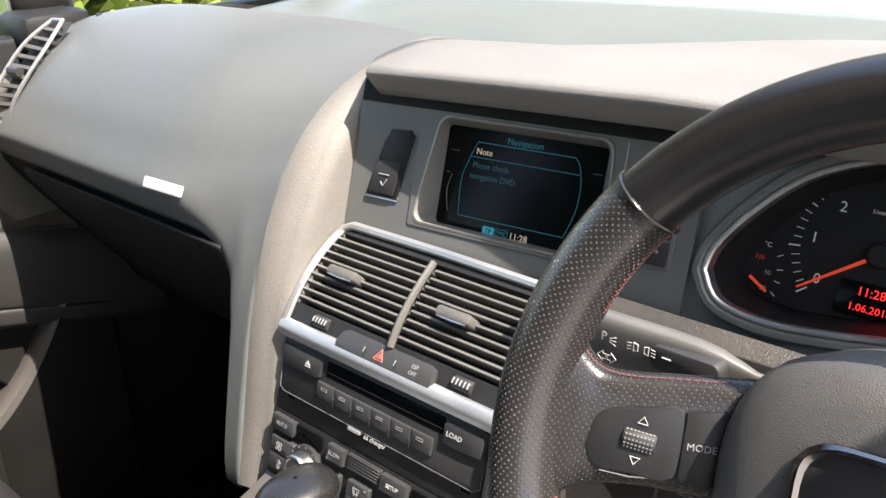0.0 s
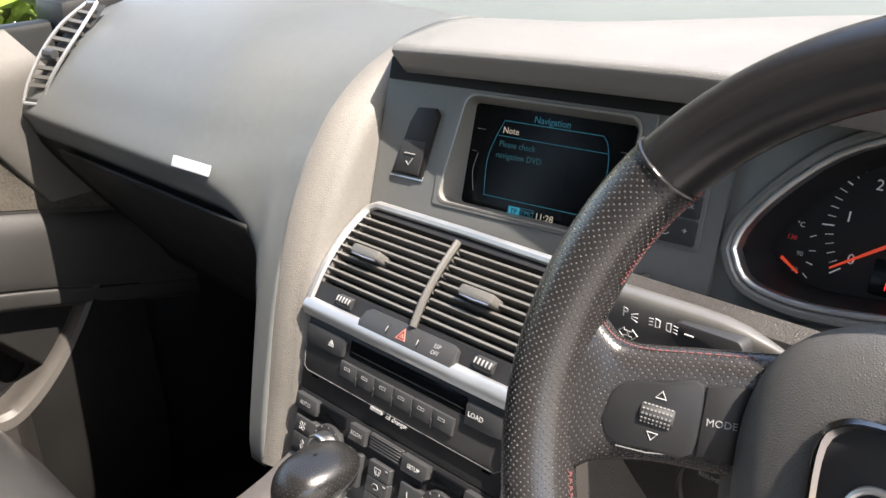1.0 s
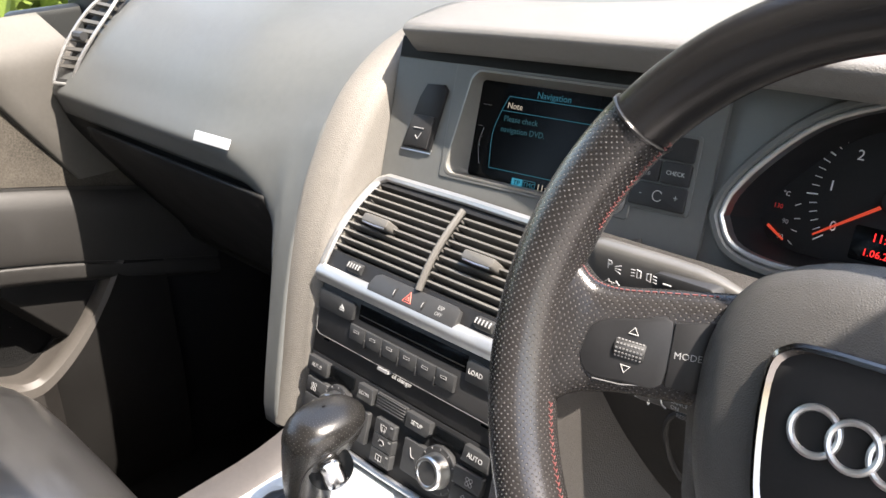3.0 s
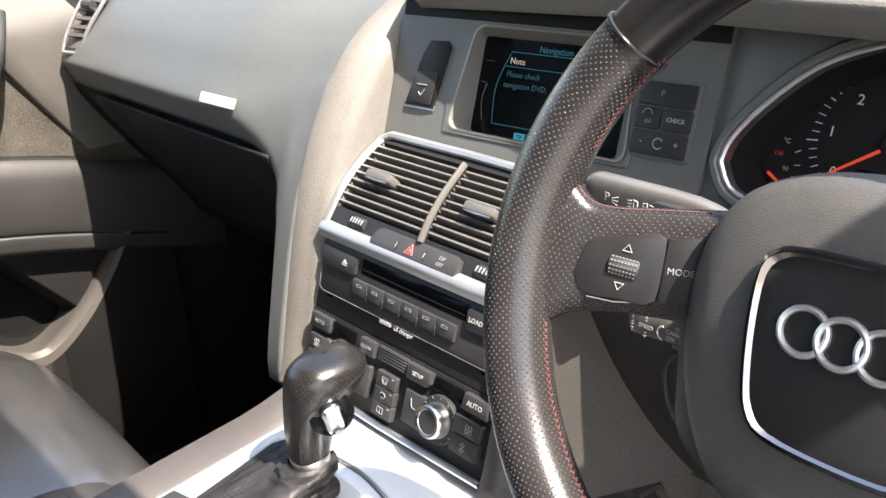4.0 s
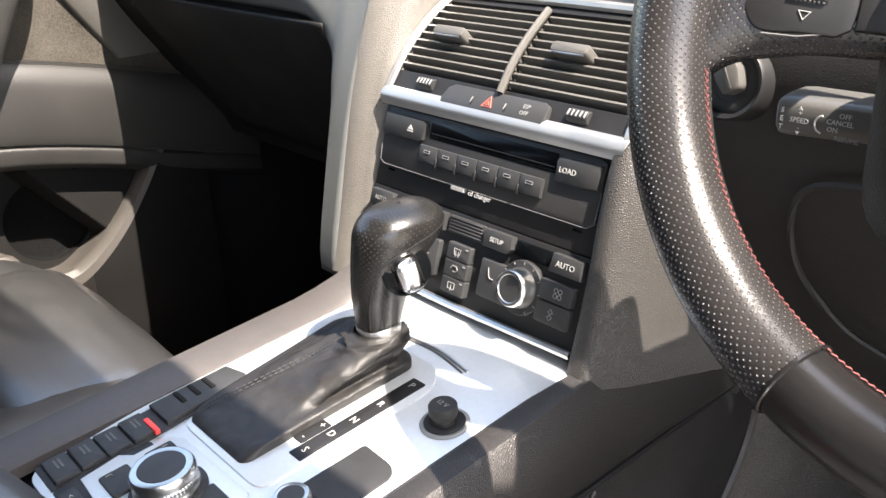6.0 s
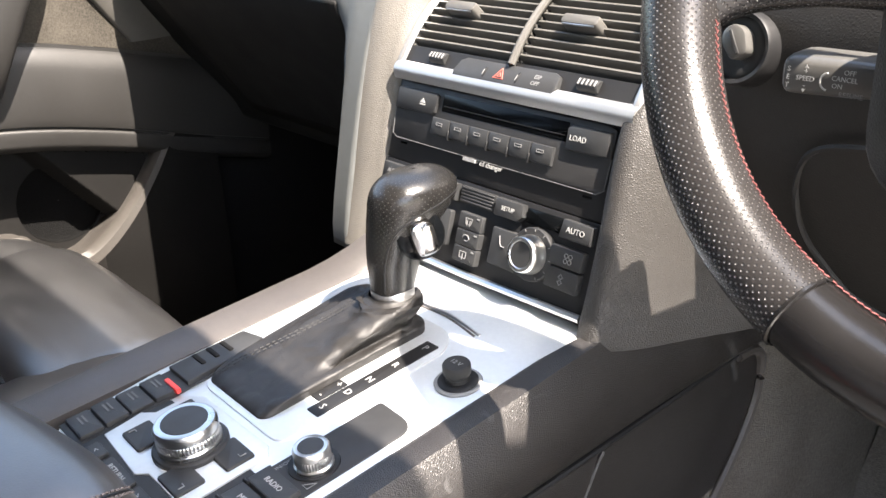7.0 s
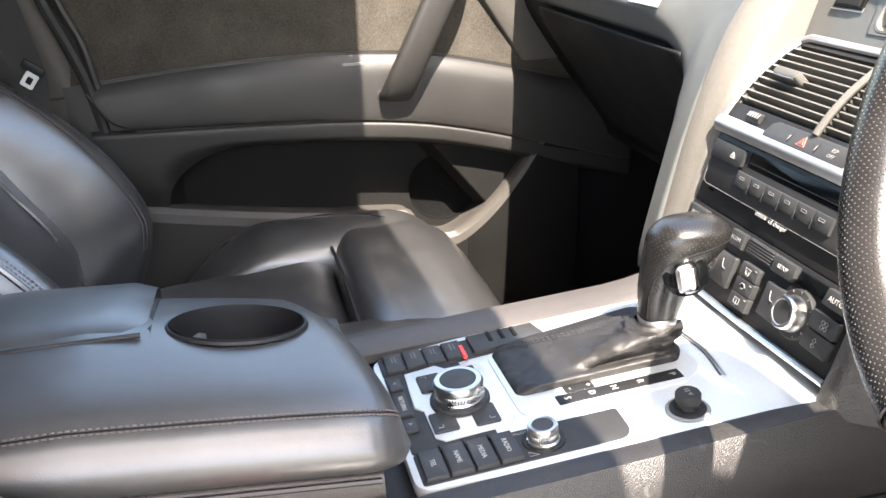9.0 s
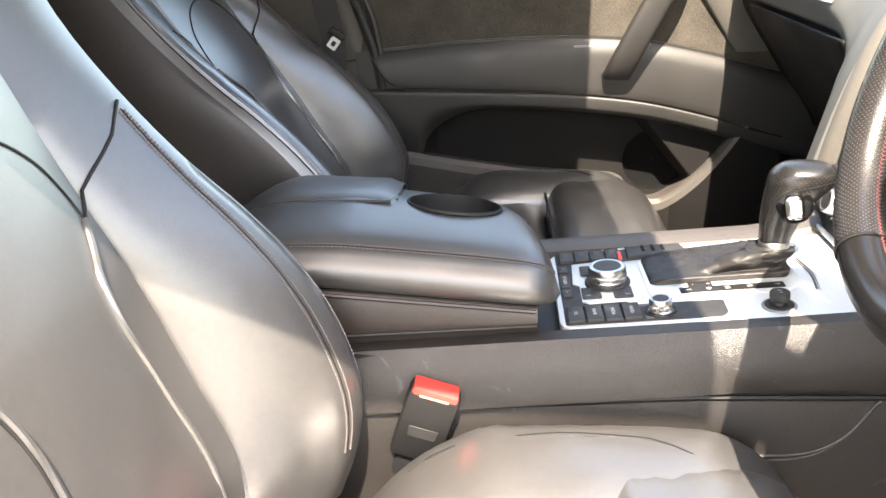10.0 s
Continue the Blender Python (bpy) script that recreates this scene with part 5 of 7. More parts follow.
for k in range(6):
    u0 = -0.0675 + 0.0228 * k
    key = part("key", prism([(u0, -0.0355), (u0 + 0.0225, -0.0355), (u0 + 0.0225, -0.0215), (u0 + 0.0005, -0.0215)], 0.0, 0.0042, 0.0012), M_BTN2, cdp, m=F_CD)
    mark(on(F_CD, 0, 0, 0.0044), [(u0 + 0.007, -0.0275), (u0 + 0.014, -0.0275), (u0 + 0.014, -0.0255), (u0 + 0.007, -0.0255)], 0.00022, M_DIMPRINT, key, "symbol", True)
    if k:
        part("notch", box(u0 - 0.0008, u0 + 0.0008, -0.0375, -0.030, 0.001, 0.0050, 0.0003, 1), M_BLACK, cdp, m=F_CD)
part("brand_bar", box(-0.0235, -0.0095, -0.0495, -0.0470, 0.0, 0.0045, 0.0), M_DIMPRINT, cdp, "plain pale bar", m=on(F_CD, 0, 0, -0.0016))
letters("cd changer", 0.0058, on(F_CD, 0.0085, -0.0484, 0.0024), M_WHITE, cdp)
for u in (-0.104, 0.104):
    part("pin_slot", box(u - 0.004, u + 0.004, -0.0512, -0.0495, -0.003, -0.0014, 0.0), M_GLOSS, cdp, m=F_CD)

hv = thing("heater_panel", "matt black heater panel with two silver knobs", "heater controls", at=(0, -0.04, 0.47))
part("body", box(-0.1225, 0.1245, -0.137, -0.0665, -0.03, -0.002, 0.0005), M_BLACK, hv, m=F_CD)
part("lower_trim", tube([(-0.122, -0.1400, 0.0), (0.0, -0.1400, 0.0005), (0.123, -0.1370, 0.0)], 0.0032, 8), M_CHROME, hv, "satin chrome lower trim", m=F_CD)
part("grille", prism(rounded(-0.0205, 0.0195, -0.0835, -0.0695, 0.001), -0.003, 0.0005, 0.0003), M_RUBBER, hv, m=F_CD)
for k in range(5):
    part("grille_bar", box(-0.019, 0.018, -0.0820 + 0.0026 * k, -0.0807 + 0.0026 * k, 0.0, 0.0016, 0.0003, 1), M_BTN2, hv, m=F_CD)


def climate_key(outline, words=(), rise=0.004, at=(0, 0), size=0.005, dim=False):
    k = part("key", prism(outline, -0.003, rise, 0.0013), M_BTN2, hv, m=F_CD)
    for i, word in enumerate(words):
        letters(word, size, on(F_CD, at[0], at[1] - 0.005 * i, rise + 0.0003), M_DIMPRINT if dim else M_WHITE, k)
    return k


climate_key([(0.0225, -0.0835), (0.048, -0.0835), (0.0525, -0.079), (0.0515, -0.0695), (0.0225, -0.0695)], ("SETUP",), at=(0.037, -0.0765))
climate_key([(0.090, -0.0835), (0.1195, -0.0835), (0.1195, -0.0695), (0.092, -0.0695)], ("AUTO",), at=(0.105, -0.0765), size=0.0062)
climate_key([(-0.0225, -0.0835), (-0.0225, -0.0695), (-0.0430, -0.0695), (-0.0435, -0.0835)], ("ECON",), at=(-0.0335, -0.0765), dim=True)
climate_key([(-0.1195, -0.0835), (-0.090, -0.0835), (-0.088, -0.079), (-0.090, -0.0695), (-0.1195, -0.0695)], ("AUTO",), at=(-0.105, -0.0765), size=0.0055, dim=True)
for s in (-1, 1):
    part("readout", prism(rounded(min(s * 0.054, s * 0.089), max(s * 0.054, s * 0.089), -0.082, -0.0705, 0.001), -0.003, 0.0004, 0.0003), M_GLOSS, hv, "dark glossy readout window", m=F_CD)
    k1 = climate_key(rounded(min(s * 0.0855, s * 0.1165), max(s * 0.0855, s * 0.1165), -0.1045, -0.0895, 0.0015))
    k2 = climate_key(rounded(min(s * 0.0855, s * 0.1165), max(s * 0.0855, s * 0.1165), -0.1215, -0.1055, 0.0015))
    k3 = climate_key(rounded(min(s * 0.0245, s * 0.055), max(s * 0.0245, s * 0.055), -0.1225, -0.0925, 0.0015), rise=0.003)
    f1 = on(F_CD, s * 0.104, -0.097, 0.0044)
    for a in range(4):
        q = math.pi / 4 + a * math.pi / 2
        mark(f1, [(0.0028 * math.cos(q) + 0.0017 * math.cos(b), 0.0028 * math.sin(q) + 0.0017 * math.sin(b)) for b in [2 * math.pi * j / 8 for j in range(8)]], 0.0003, M_DIMPRINT, k1, "symbol", True)
    f2 = on(F_CD, s * 0.101, -0.1135, 0.0044)
    for dy in (-1, 1):
        mark(f2, [(-0.0025, 0.0015 * dy), (0.0, 0.0042 * dy), (0.0025, 0.0015 * dy), (0.001, 0.0015 * dy), (0.001, 0.0006 * dy), (-0.001, 0.0006 * dy), (-0.001, 0.0015 * dy)], 0.0003, M_DIMPRINT, k2, "symbol", True)
    f3 = on(F_CD, s * 0.037, -0.103, 0.0034)
    mark(f3, [(-0.003, 0.005), (-0.0015, -0.001), (0.0, -0.003), (0.0035, -0.003)], 0.0004, M_DIMPRINT, k3, "symbol")
    kc = on(F_CD, s * 0.0685, -0.1035, 0.0)
    collar = part("knob_collar", lathe([(0.0208, -0.003), (0.0208, 0.003), (0.0200, 0.0038), (0.0005, 0.0040)], 40), M_BTN, hv, m=kc)
    for a in range(9):
        q = radians(-60 + 30 * a)
        part("scale_dot", box(-0.0003, 0.0003, -0.0009, 0.0009, 0.0, 0.0003, 0.0), M_DIMPRINT, collar, m=on(kc, 0.0188 * math.cos(q), 0.0188 * math.sin(q), 0.0041, math.degrees(q) - 90))
    knob = part("knob", lathe([(0.0152, 0.0035), (0.0152, 0.006), (0.0146, 0.007), (0.0144, 0.0125), (0.0139, 0.0150), (0.0128, 0.0162), (0.0108, 0.0162), (0.0102, 0.0156)], 48), M_SILVER, hv, "satin silver temperature knob", m=kc)
    part("knob_cap", lathe([(0.0103, 0.0150), (0.010, 0.0156), (0.0005, 0.0158)], 32), M_BTN2, knob, m=kc)
letters("- +", 0.0055, on(F_CD, 0.066, -0.0795 - 0.0045, 0.0005), M_WHITE, hv)
for i in range(3):
    v = -0.0895 - 0.0138 * i
    k = climate_key(rounded(-0.0135, 0.0125, v - 0.0134, v, 0.0012))
    f = on(F_CD, -0.001, v - 0.0065, 0.0044)
    if i == 0:
        mark(f, [(-0.0038, 0.0025), (0.0038, 0.0025), (0.0026, -0.0025), (-0.0026, -0.0025)], 0.00034, M_DIMPRINT, k, "symbol", True)
        mark(f, [(-0.0015, -0.004), (-0.0015, 0.001)], 0.0003, M_DIMPRINT, k, "symbol")
        mark(f, [(0.0015, -0.004), (0.0015, 0.001)], 0.0003, M_DIMPRINT, k, "symbol")
    elif i == 1:
        mark(f, [(-0.004, 0.0), (-0.002, 0.0025), (0.002, 0.0025), (0.004, 0.0), (0.002, -0.002), (-0.001, -0.002)], 0.00034, M_DIMPRINT, k, "symbol")
    else:
        mark(f, [(-0.0036, 0.0025), (0.0036, 0.0025), (0.0036, -0.0025), (-0.0036, -0.0025)], 0.00034, M_DIMPRINT, k, "symbol", True)
        mark(f, [(0.0, -0.004), (0.0, 0.0012)], 0.00034, M_DIMPRINT, k, "symbol")
    part("lamp", box(0.0075, 0.0105, -0.0012, 0.0, 0.0, 0.0003, 0.0), M_DIMPRINT, k, m=on(F_CD, 0, v - 0.0018, 0.0042))

# ---- outer air vent by the passenger door ----
pv = thing("side_air_vent", "leaf-shaped black air vent in a silver rim", "air vent", at=(-0.70, 0.03, 0.70))
PV_L = [(-0.724, -0.008, 0.712), (-0.722, 0.004, 0.738), (-0.716, 0.026, 0.772), (-0.706, 0.056, 0.805), (-0.692, 0.090, 0.829)]
PV_R = [(-0.690, 0.004, 0.711), (-0.682, 0.014, 0.738), (-0.672, 0.036, 0.770), (-0.667, 0.064, 0.801), (-0.672, 0.094, 0.829)]
L_, R_ = spline(PV_L, 6), spline(PV_R, 6)
part("rim", tube(L_ + R_[::-1], 0.0026, 8, closed=True), M_SATIN, pv, "bright silver rim")
part("duct", sheet([[a + Vector((0, 0.012, -0.004)), b + Vector((0, 0.012, -0.004))] for a, b in zip(L_, R_)]), M_RUBBER, pv)
for k in range(1, 10):
    i = 3 + k * 2
    if i < len(L_) - 1:
        a, b = L_[i], R_[i]
        dirn = (L_[i + 1] - L_[i - 1]).normalized()
        nrm = (b - a).normalized().cross(dirn).normalized()
        prof = [a, a + dirn * 0.0048, a + dirn * 0.0050 - nrm * 0.008, a - nrm * 0.008]
        part("slat", sheet([[p for p in prof], [p + (b - a) for p in prof]], True, True), M_SLAT, pv)
mid = (L_[12] + R_[12]) / 2
part("tab", tube([mid + Vector((-0.012, -0.003, 0.002)), mid + Vector((0.012, -0.001, 0.002))], 0.006, 8), M_BTN2, pv)
part("foot_plate", sheet([[L_[0], R_[0]], [L_[2], R_[2]]]), M_BTN2, pv)

# ---- top panel of the console ----
def strip(outline, w0, w1, b=0.0008):
    return prism(outline, w0, w1, b)


PANEL = [(0.120, -0.223), (0.1245, -0.15), (0.1245, -0.05), (0.128, 0.0), (0.138, 0.070), (0.124, 0.102), (-0.10, 0.102), (-0.104, 0.065), (-0.086, 0.01), (-0.083, -0.05), (-0.081, -0.14), (-0.070, -0.223)]
top = part("top_panel", strip(round_poly(PANEL, 0.014, 5), -0.01, 0.001, 0.001), M_ALU, console, "brushed aluminium top panel", m=F_CON)
part("coin_groove", tube(spline([(-0.014, 0.044, 0.001), (0.03, 0.0475, 0.0014), (0.068, 0.042, 0.001)], 4), 0.0012, 6, flat=0.4), M_RAIL, console, m=F_CON)
part("coin_edge", tube(spline([(-0.014, 0.047, 0.001), (0.03, 0.0505, 0.0018), (0.070, 0.045, 0.001)], 4), 0.0014, 6), M_CHROME, console, m=F_CON)

gear = thing("gear_selector", "black leather gear lever with creased gaiter", "gear lever", at=(0.013, -0.14, 0.453))
gate = [(-0.038, -0.126), (0.064, -0.126), (0.068, 0.014), (0.050, 0.034), (-0.070, 0.032), (-0.066, 0.0)]
part("gate_frame", strip(round_poly(gate, 0.012), 0.0, 0.0026, 0.0008), M_ALU, gear, "aluminium gate frame", m=F_CON)
part("letter_strip", strip(rounded(0.0478, 0.0608, -0.0935, 0.0135, 0.001), 0.002, 0.0034, 0.0003), M_BLACK, gear, "black gate strip", m=F_CON)
part("letter_strip", strip(rounded(0.037, 0.0468, -0.083, -0.058, 0.001), 0.002, 0.0032, 0.0003), M_BLACK, gear, m=F_CON)
for word, v in (("P", 0.006), ("R", -0.022), ("N", -0.045), ("D", -0.064), ("S", -0.085)):
    letters(word, 0.0078, on(F_CON, 0.0543, v, 0.0036), M_WHITE, gear)
letters("+", 0.008, on(F_CON, 0.042, -0.0625, 0.0034), M_WHITE, gear)
letters("-", 0.008, on(F_CON, 0.042, -0.0775, 0.0034), M_WHITE, gear)


def gaiter_mesh():
    rng = random.Random(3)
    rings = []
    spec = [(-0.058, 0.036, -0.119, 0.024, 0.001, 0.008), (-0.060, 0.037, -0.121, 0.026, 0.0035, 0.010), (-0.056, 0.036, -0.115, 0.028, 0.007, 0.014), (-0.047, 0.035, -0.096, 0.029, 0.011, 0.020), (-0.034, 0.034, -0.068, 0.029, 0.016, 0.022),
            (-0.018, 0.033, -0.036, 0.029, 0.021, 0.021), (-0.009, 0.032, -0.016, 0.028, 0.0255, 0.019), (-0.005, 0.031, -0.010, 0.026, 0.029, 0.017), (-0.005, 0.031, -0.009, 0.026, 0.0305, 0.017), (-0.0025, 0.0290, -0.006, 0.0255, 0.032, 0.0155), (-0.0018, 0.0282, -0.0045, 0.0245, 0.034, 0.0145)]
    dense = spline([(a, b, c) for a, b, c, *_ in spec], 6)
    dense2 = spline([(d, e, f) for *_, d, e, f in spec], 6)
    for n, (p, q) in enumerate(zip(dense, dense2)):
        out = rounded(p.x, p.y, p.z, q.x, max(0.004, q.z), 17)
        s = n / (len(dense) - 1)
        row = []
        cx, cy = (p.x + p.y) / 2, (p.z + q.x) / 2
        for k, (x, y) in enumerate(out):
            a = math.atan2(y - cy, x - cx)
            # the base is a slanted four-sided opening: its passenger edge runs outwards to the front
            left = (p.y - x) / (p.y - p.x)
            x += (1 - min(1, s * 1.6)) * left * (0.025 - 0.204 * (y + 0.12))
            near = max(0, min(1, (y + 0.085) / 0.05))
            ridge = 1 - abs(noise.noise(Vector((x * 16 + q.y * 40, y * 14 - q.y * 50, 5))))
            ridge2 = 1 - abs(noise.noise(Vector((x * 48 - q.y * 30, y * 40 + q.y * 90, 11))))
            fold = (0.22 + 0.78 * near) * (0.0105 * (ridge ** 2 - 0.62) + 0.0022 * (ridge2 ** 3 - 0.5)) + 0.0012 * math.sin(3 * a + 9 * s)
            right = max(0, math.cos(a)) ** 0.7
            fold += right * (0.006 * math.exp(-(((s - 0.58) / 0.10) ** 2)) - 0.021 * math.exp(-(((s - 0.36) / 0.085) ** 2) - ((y + 0.045) / 0.045) ** 2) + 0.005 * math.exp(-(((s - 0.20) / 0.06) ** 2)))
            env = max(0, min(1, (s - 0.12) / 0.25)) * (1 if s < 0.8 else 0.15)
            row.append((x + fold * env * math.cos(a), y + fold * env * math.sin(a), q.y + 0.6 * fold * env))
        rings.append(row)
    return sheet(rings, True)


part("gaiter", gaiter_mesh(), M_GAITER, gear, "creased black leather gaiter", m=F_CON)
st = []
for lane in (0.0, 0.0035):
    line = spline([(-0.030 - lane, -0.116, 0.0075), (-0.026 - lane, -0.098, 0.0125), (-0.015 - lane, -0.066, 0.0190), (-0.004 - lane, -0.035, 0.0260), (0.004 - lane, -0.014, 0.0340)], 8)
    for a, b in zip(line, line[1:]):
        st.append(tube([a, a.lerp(b, 0.6)], 0.0005, 4))
part("gaiter_seam", merge(st), M_BLACK, gear, m=F_CON)
part("neck_ring", lathe([(0.0150, 0.484), (0.0163, 0.4845), (0.0165, 0.490), (0.0158, 0.4915), (0.014, 0.492)], 32, Matrix.Translation((0.0135, -0.139, 0))), M_CHROME, gear, "bright chrome neck ring")
KN = [(0.490, 0.0135, -0.139, 0.0150, 0.0160), (0.500, 0.0140, -0.138, 0.0165, 0.0175), (0.515, 0.0150, -0.136, 0.0185, 0.0205), (0.530, 0.0165, -0.132, 0.0210, 0.0240), (0.545, 0.0185, -0.127, 0.0235, 0.0285), (0.556, 0.0200, -0.123, 0.0250, 0.0320), (0.566, 0.0210, -0.1205, 0.0258, 0.0340), (0.575, 0.0215, -0.119, 0.0250, 0.0335), (0.582, 0.0217, -0.1185, 0.0225, 0.0300), (0.588, 0.0217, -0.1185, 0.0170, 0.0235), (0.591, 0.0217, -0.1185, 0.009, 0.013), (0.592, 0.0217, -0.1185, 0.001, 0.0015)]


def squat(z):
    """The knob's head is low and round over the release button."""
    return z if z < 0.537 else 0.537 + 0.77 * (z - 0.537)


KN = [(squat(r[0]), *r[1:]) for r in KN]


def with_uv(bm_rows, closed):
    """A surface with UVs in metres, along the rows and within a row."""
    bm = sheet(bm_rows, closed)
    bm.verts.index_update()
    lay = bm.loops.layers.uv.new("UVMap")
    cols = [[Vector(p) for p in r] for r in bm_rows]
    us, vs = [0.0], [0.0]
    for r0, r1 in zip(cols, cols[1:]):
        us.append(us[-1] + sum((q - p).length for p, q in zip(r0, r1)) / len(r0))
    mid = cols[len(cols) // 2]
    for p, q in zip(mid, mid[1:]):
        vs.append(vs[-1] + (q - p).length)
    n = len(bm_rows[0])
    bm.verts.ensure_lookup_table()
    for f in bm.faces:
        ids = [l.vert.index if l.vert.index >= 0 else 0 for l in f.loops]
        ks = [i % n for i in ids]
        wrap = max(ks) - min(ks) > 1
        for l, i in zip(f.loops, ids):
            k = i % n
            v = vs[k] if not (wrap and k == 0) else vs[-1] + (vs[1] - vs[0])
            l[lay].uv = (us[i // n], v)
    return bm


def knob_rows():
    sp1, sp2 = spline([(a, b, c) for a, b, c, *_ in KN], 4), spline([(d, e, 0) for *_, d, e in KN], 4)
    rows = []
    for p, q in zip(sp1, sp2):
        rows.append([(p.y + q.x * math.copysign(abs(math.cos(a)) ** 0.85, math.cos(a)), p.z + q.y * math.copysign(abs(math.sin(a)) ** 0.9, math.sin(a)), p.x) for a in [2 * math.pi * k / 36 for k in range(36)]])
    return rows


kr = knob_rows()
bmk = with_uv(kr, True)
bmk.verts.index_update()
head = part("knob", bmk, M_KNOB, gear, "perforated black leather knob")
# seam between the cap and the grip, and the chrome release button on the driver's side
def on_knob(deg, z):
    lo = max((r for r in KN if r[0] <= z), key=lambda r: r[0])
    hi = min((r for r in KN if r[0] > z), key=lambda r: r[0])
    s, a = (z - lo[0]) / (hi[0] - lo[0]), radians(deg)
    cx, cy, rx, ry = [p + s * (q - p) for p, q in zip(lo[1:], hi[1:])]
    return (cx + rx * math.copysign(abs(math.cos(a)) ** 0.85, math.cos(a)), cy + ry * math.copysign(abs(math.sin(a)) ** 0.9, math.sin(a)), z)


cap_line = [on_knob(p.x, squat(p.y)) for p in spline([(75, 0.571, 0), (30, 0.569, 0), (0, 0.564, 0), (-25, 0.5575, 0), (-45, 0.546, 0), (-55, 0.530, 0), (-58, 0.512, 0), (-58, 0.493, 0)], 6)]
part("knob_seam", tube(cap_line, 0.0007, 5), M_BLACK, gear)
F_REL = look((0.0385, -0.130, 0.537), (0.0385 - 0.9, -0.130 + 0.35, 0.537 - 0.1)) @ Matrix.Identity(4)
part("release_socket", lathe([(0.0180, -0.004), (0.0180, 0.003), (0.0160, 0.0045), (0.0005, 0.004)], 32), M_GLOSS, gear, "dark glossy button socket", m=F_REL)
part("release_button", prism(rounded(-0.0092, 0.0092, -0.0132, 0.0132, 0.007, 5), 0.0, 0.0125, 0.004), M_BRIGHT, gear, "chrome release button", m=on(F_REL, 0, 0, 0.002, 12))
part("shift_mark", prism([(-0.0012, -0.002), (0.0012, -0.002), (0.0, 0.0022)], 0, 0.0006, 0.0), M_WHITE, gear, m=look((0.0075, -0.1455, 0.553), (0.0075 + 0.35, -0.1455 + 0.9, 0.553)))

# ---- controls on the console ----
keypad = thing("console_keypad", "black keypad with silver knobs round a silver plate", "control panel", at=(0.02, -0.31, 0.44))
part("pad_right", strip(round_poly([(0.0785, -0.2175), (0.1165, -0.2175)] + [(0.1025 + 0.014 * math.cos(math.pi / 2 * k / 6), -0.068 + 0.0125 * math.sin(math.pi / 2 * k / 6)) for k in range(7)] + [(0.0785, -0.0545)], 0.0035), 0.0, 0.0022, 0.0008), M_BTN, keypad, m=F_CON)
part("pad_left", strip([(-0.0705, -0.2175), (-0.038, -0.2175), (-0.038, -0.155), (-0.044, -0.075), (-0.050, -0.064), (-0.0745, -0.070)], 0.0, 0.0022, 0.0008), M_BTN, keypad, m=F_CON)
part("pad_rear", strip(rounded(-0.038, 0.0785, -0.2175, -0.150, 0.003), 0.0, 0.0020, 0.0008), M_BTN, keypad, m=F_CON)
plate = [(-0.036, -0.185), (-0.034, -0.200), (0.020, -0.203), (0.027, -0.1965), (0.066, -0.1965), (0.072, -0.190), (0.070, -0.137), (0.060, -0.131), (-0.020, -0.133), (-0.030, -0.140), (-0.030, -0.165), (-0.038, -0.172)]
part("silver_plate", strip(plate, 0.0, 0.0034, 0.001), M_ALU, keypad, "satin silver plate", m=F_CON)
KNOBC = (0.0235, -0.1655)
for du, dv in ((-0.033, -0.017), (-0.033, 0.014), (0.026, -0.020), (0.028, 0.013)):
    k = part("corner_key", strip(rounded(du - 0.013, du + 0.013, dv - 0.010, dv + 0.010, 0.002), 0.002, 0.0058, 0.0012), M_BTN2, keypad, m=on(F_CON, *KNOBC, 0))
    sx, sy = math.copysign(1, du), math.copysign(1, dv)
    mark(on(F_CON, KNOBC[0] + du, KNOBC[1] + dv, 0.006), [(sx * 0.006, sy * 0.002), (sx * 0.009, sy * 0.002), (sx * 0.009, sy * 0.006)][:2] + [(sx * 0.009, sy * 0.006)], 0.0004, M_DIMPRINT, k, "symbol")
part("knob_skirt", lathe([(0.0245, 0.002), (0.0245, 0.006), (0.0235, 0.007), (0.02, 0.007)], 40), M_BTN, keypad, m=on(F_CON, *KNOBC, 0))


def ribbed(r, z0, z1, n=90):
    rows = []
    for z, k in ((z0, 0.97), (z0 + 0.001, 1.0), (z1 - 0.001, 1.0), (z1, 0.97)):
        rows.append([((r * k + (0.00035 if j % 2 else -0.0001)) * math.cos(2 * math.pi * j / n), (r * k + (0.00035 if j % 2 else -0.0001)) * math.sin(2 * math.pi * j / n), z) for j in range(n)])
    return sheet(rows, True)


big = part("rotary_knob", lathe([(0.0205, 0.006), (0.0208, 0.0095), (0.0200, 0.0105), (0.0195, 0.0165), (0.0203, 0.0172), (0.0203, 0.0215), (0.0190, 0.0238), (0.0165, 0.0246), (0.0150, 0.0240)], 64), M_SILVER, keypad, "satin silver rotary knob", m=on(F_CON, *KNOBC, 0))
part("knurl", ribbed(0.0200, 0.0105, 0.0165, 120), M_SILVER, big, m=on(F_CON, *KNOBC, 0))
part("knob_cap", lathe([(0.0152, 0.0238), (0.0145, 0.0244), (0.0005, 0.0242)], 40), M_BTN2, big, m=on(F_CON, *KNOBC, 0))
VK = (0.097, -0.121)
small = part("volume_knob", lathe([(0.0125, 0.002), (0.0125, 0.004), (0.0112, 0.005), (0.0108, 0.0105), (0.0116, 0.0112), (0.0116, 0.0145), (0.0105, 0.0162), (0.0090, 0.0166), (0.0082, 0.0162)], 48), M_SILVER, keypad, "small satin silver knob", m=on(F_CON, *VK, 0))
part("knurl", ribbed(0.0112, 0.005, 0.0105, 80), M_SILVER, small, m=on(F_CON, *VK, 0))
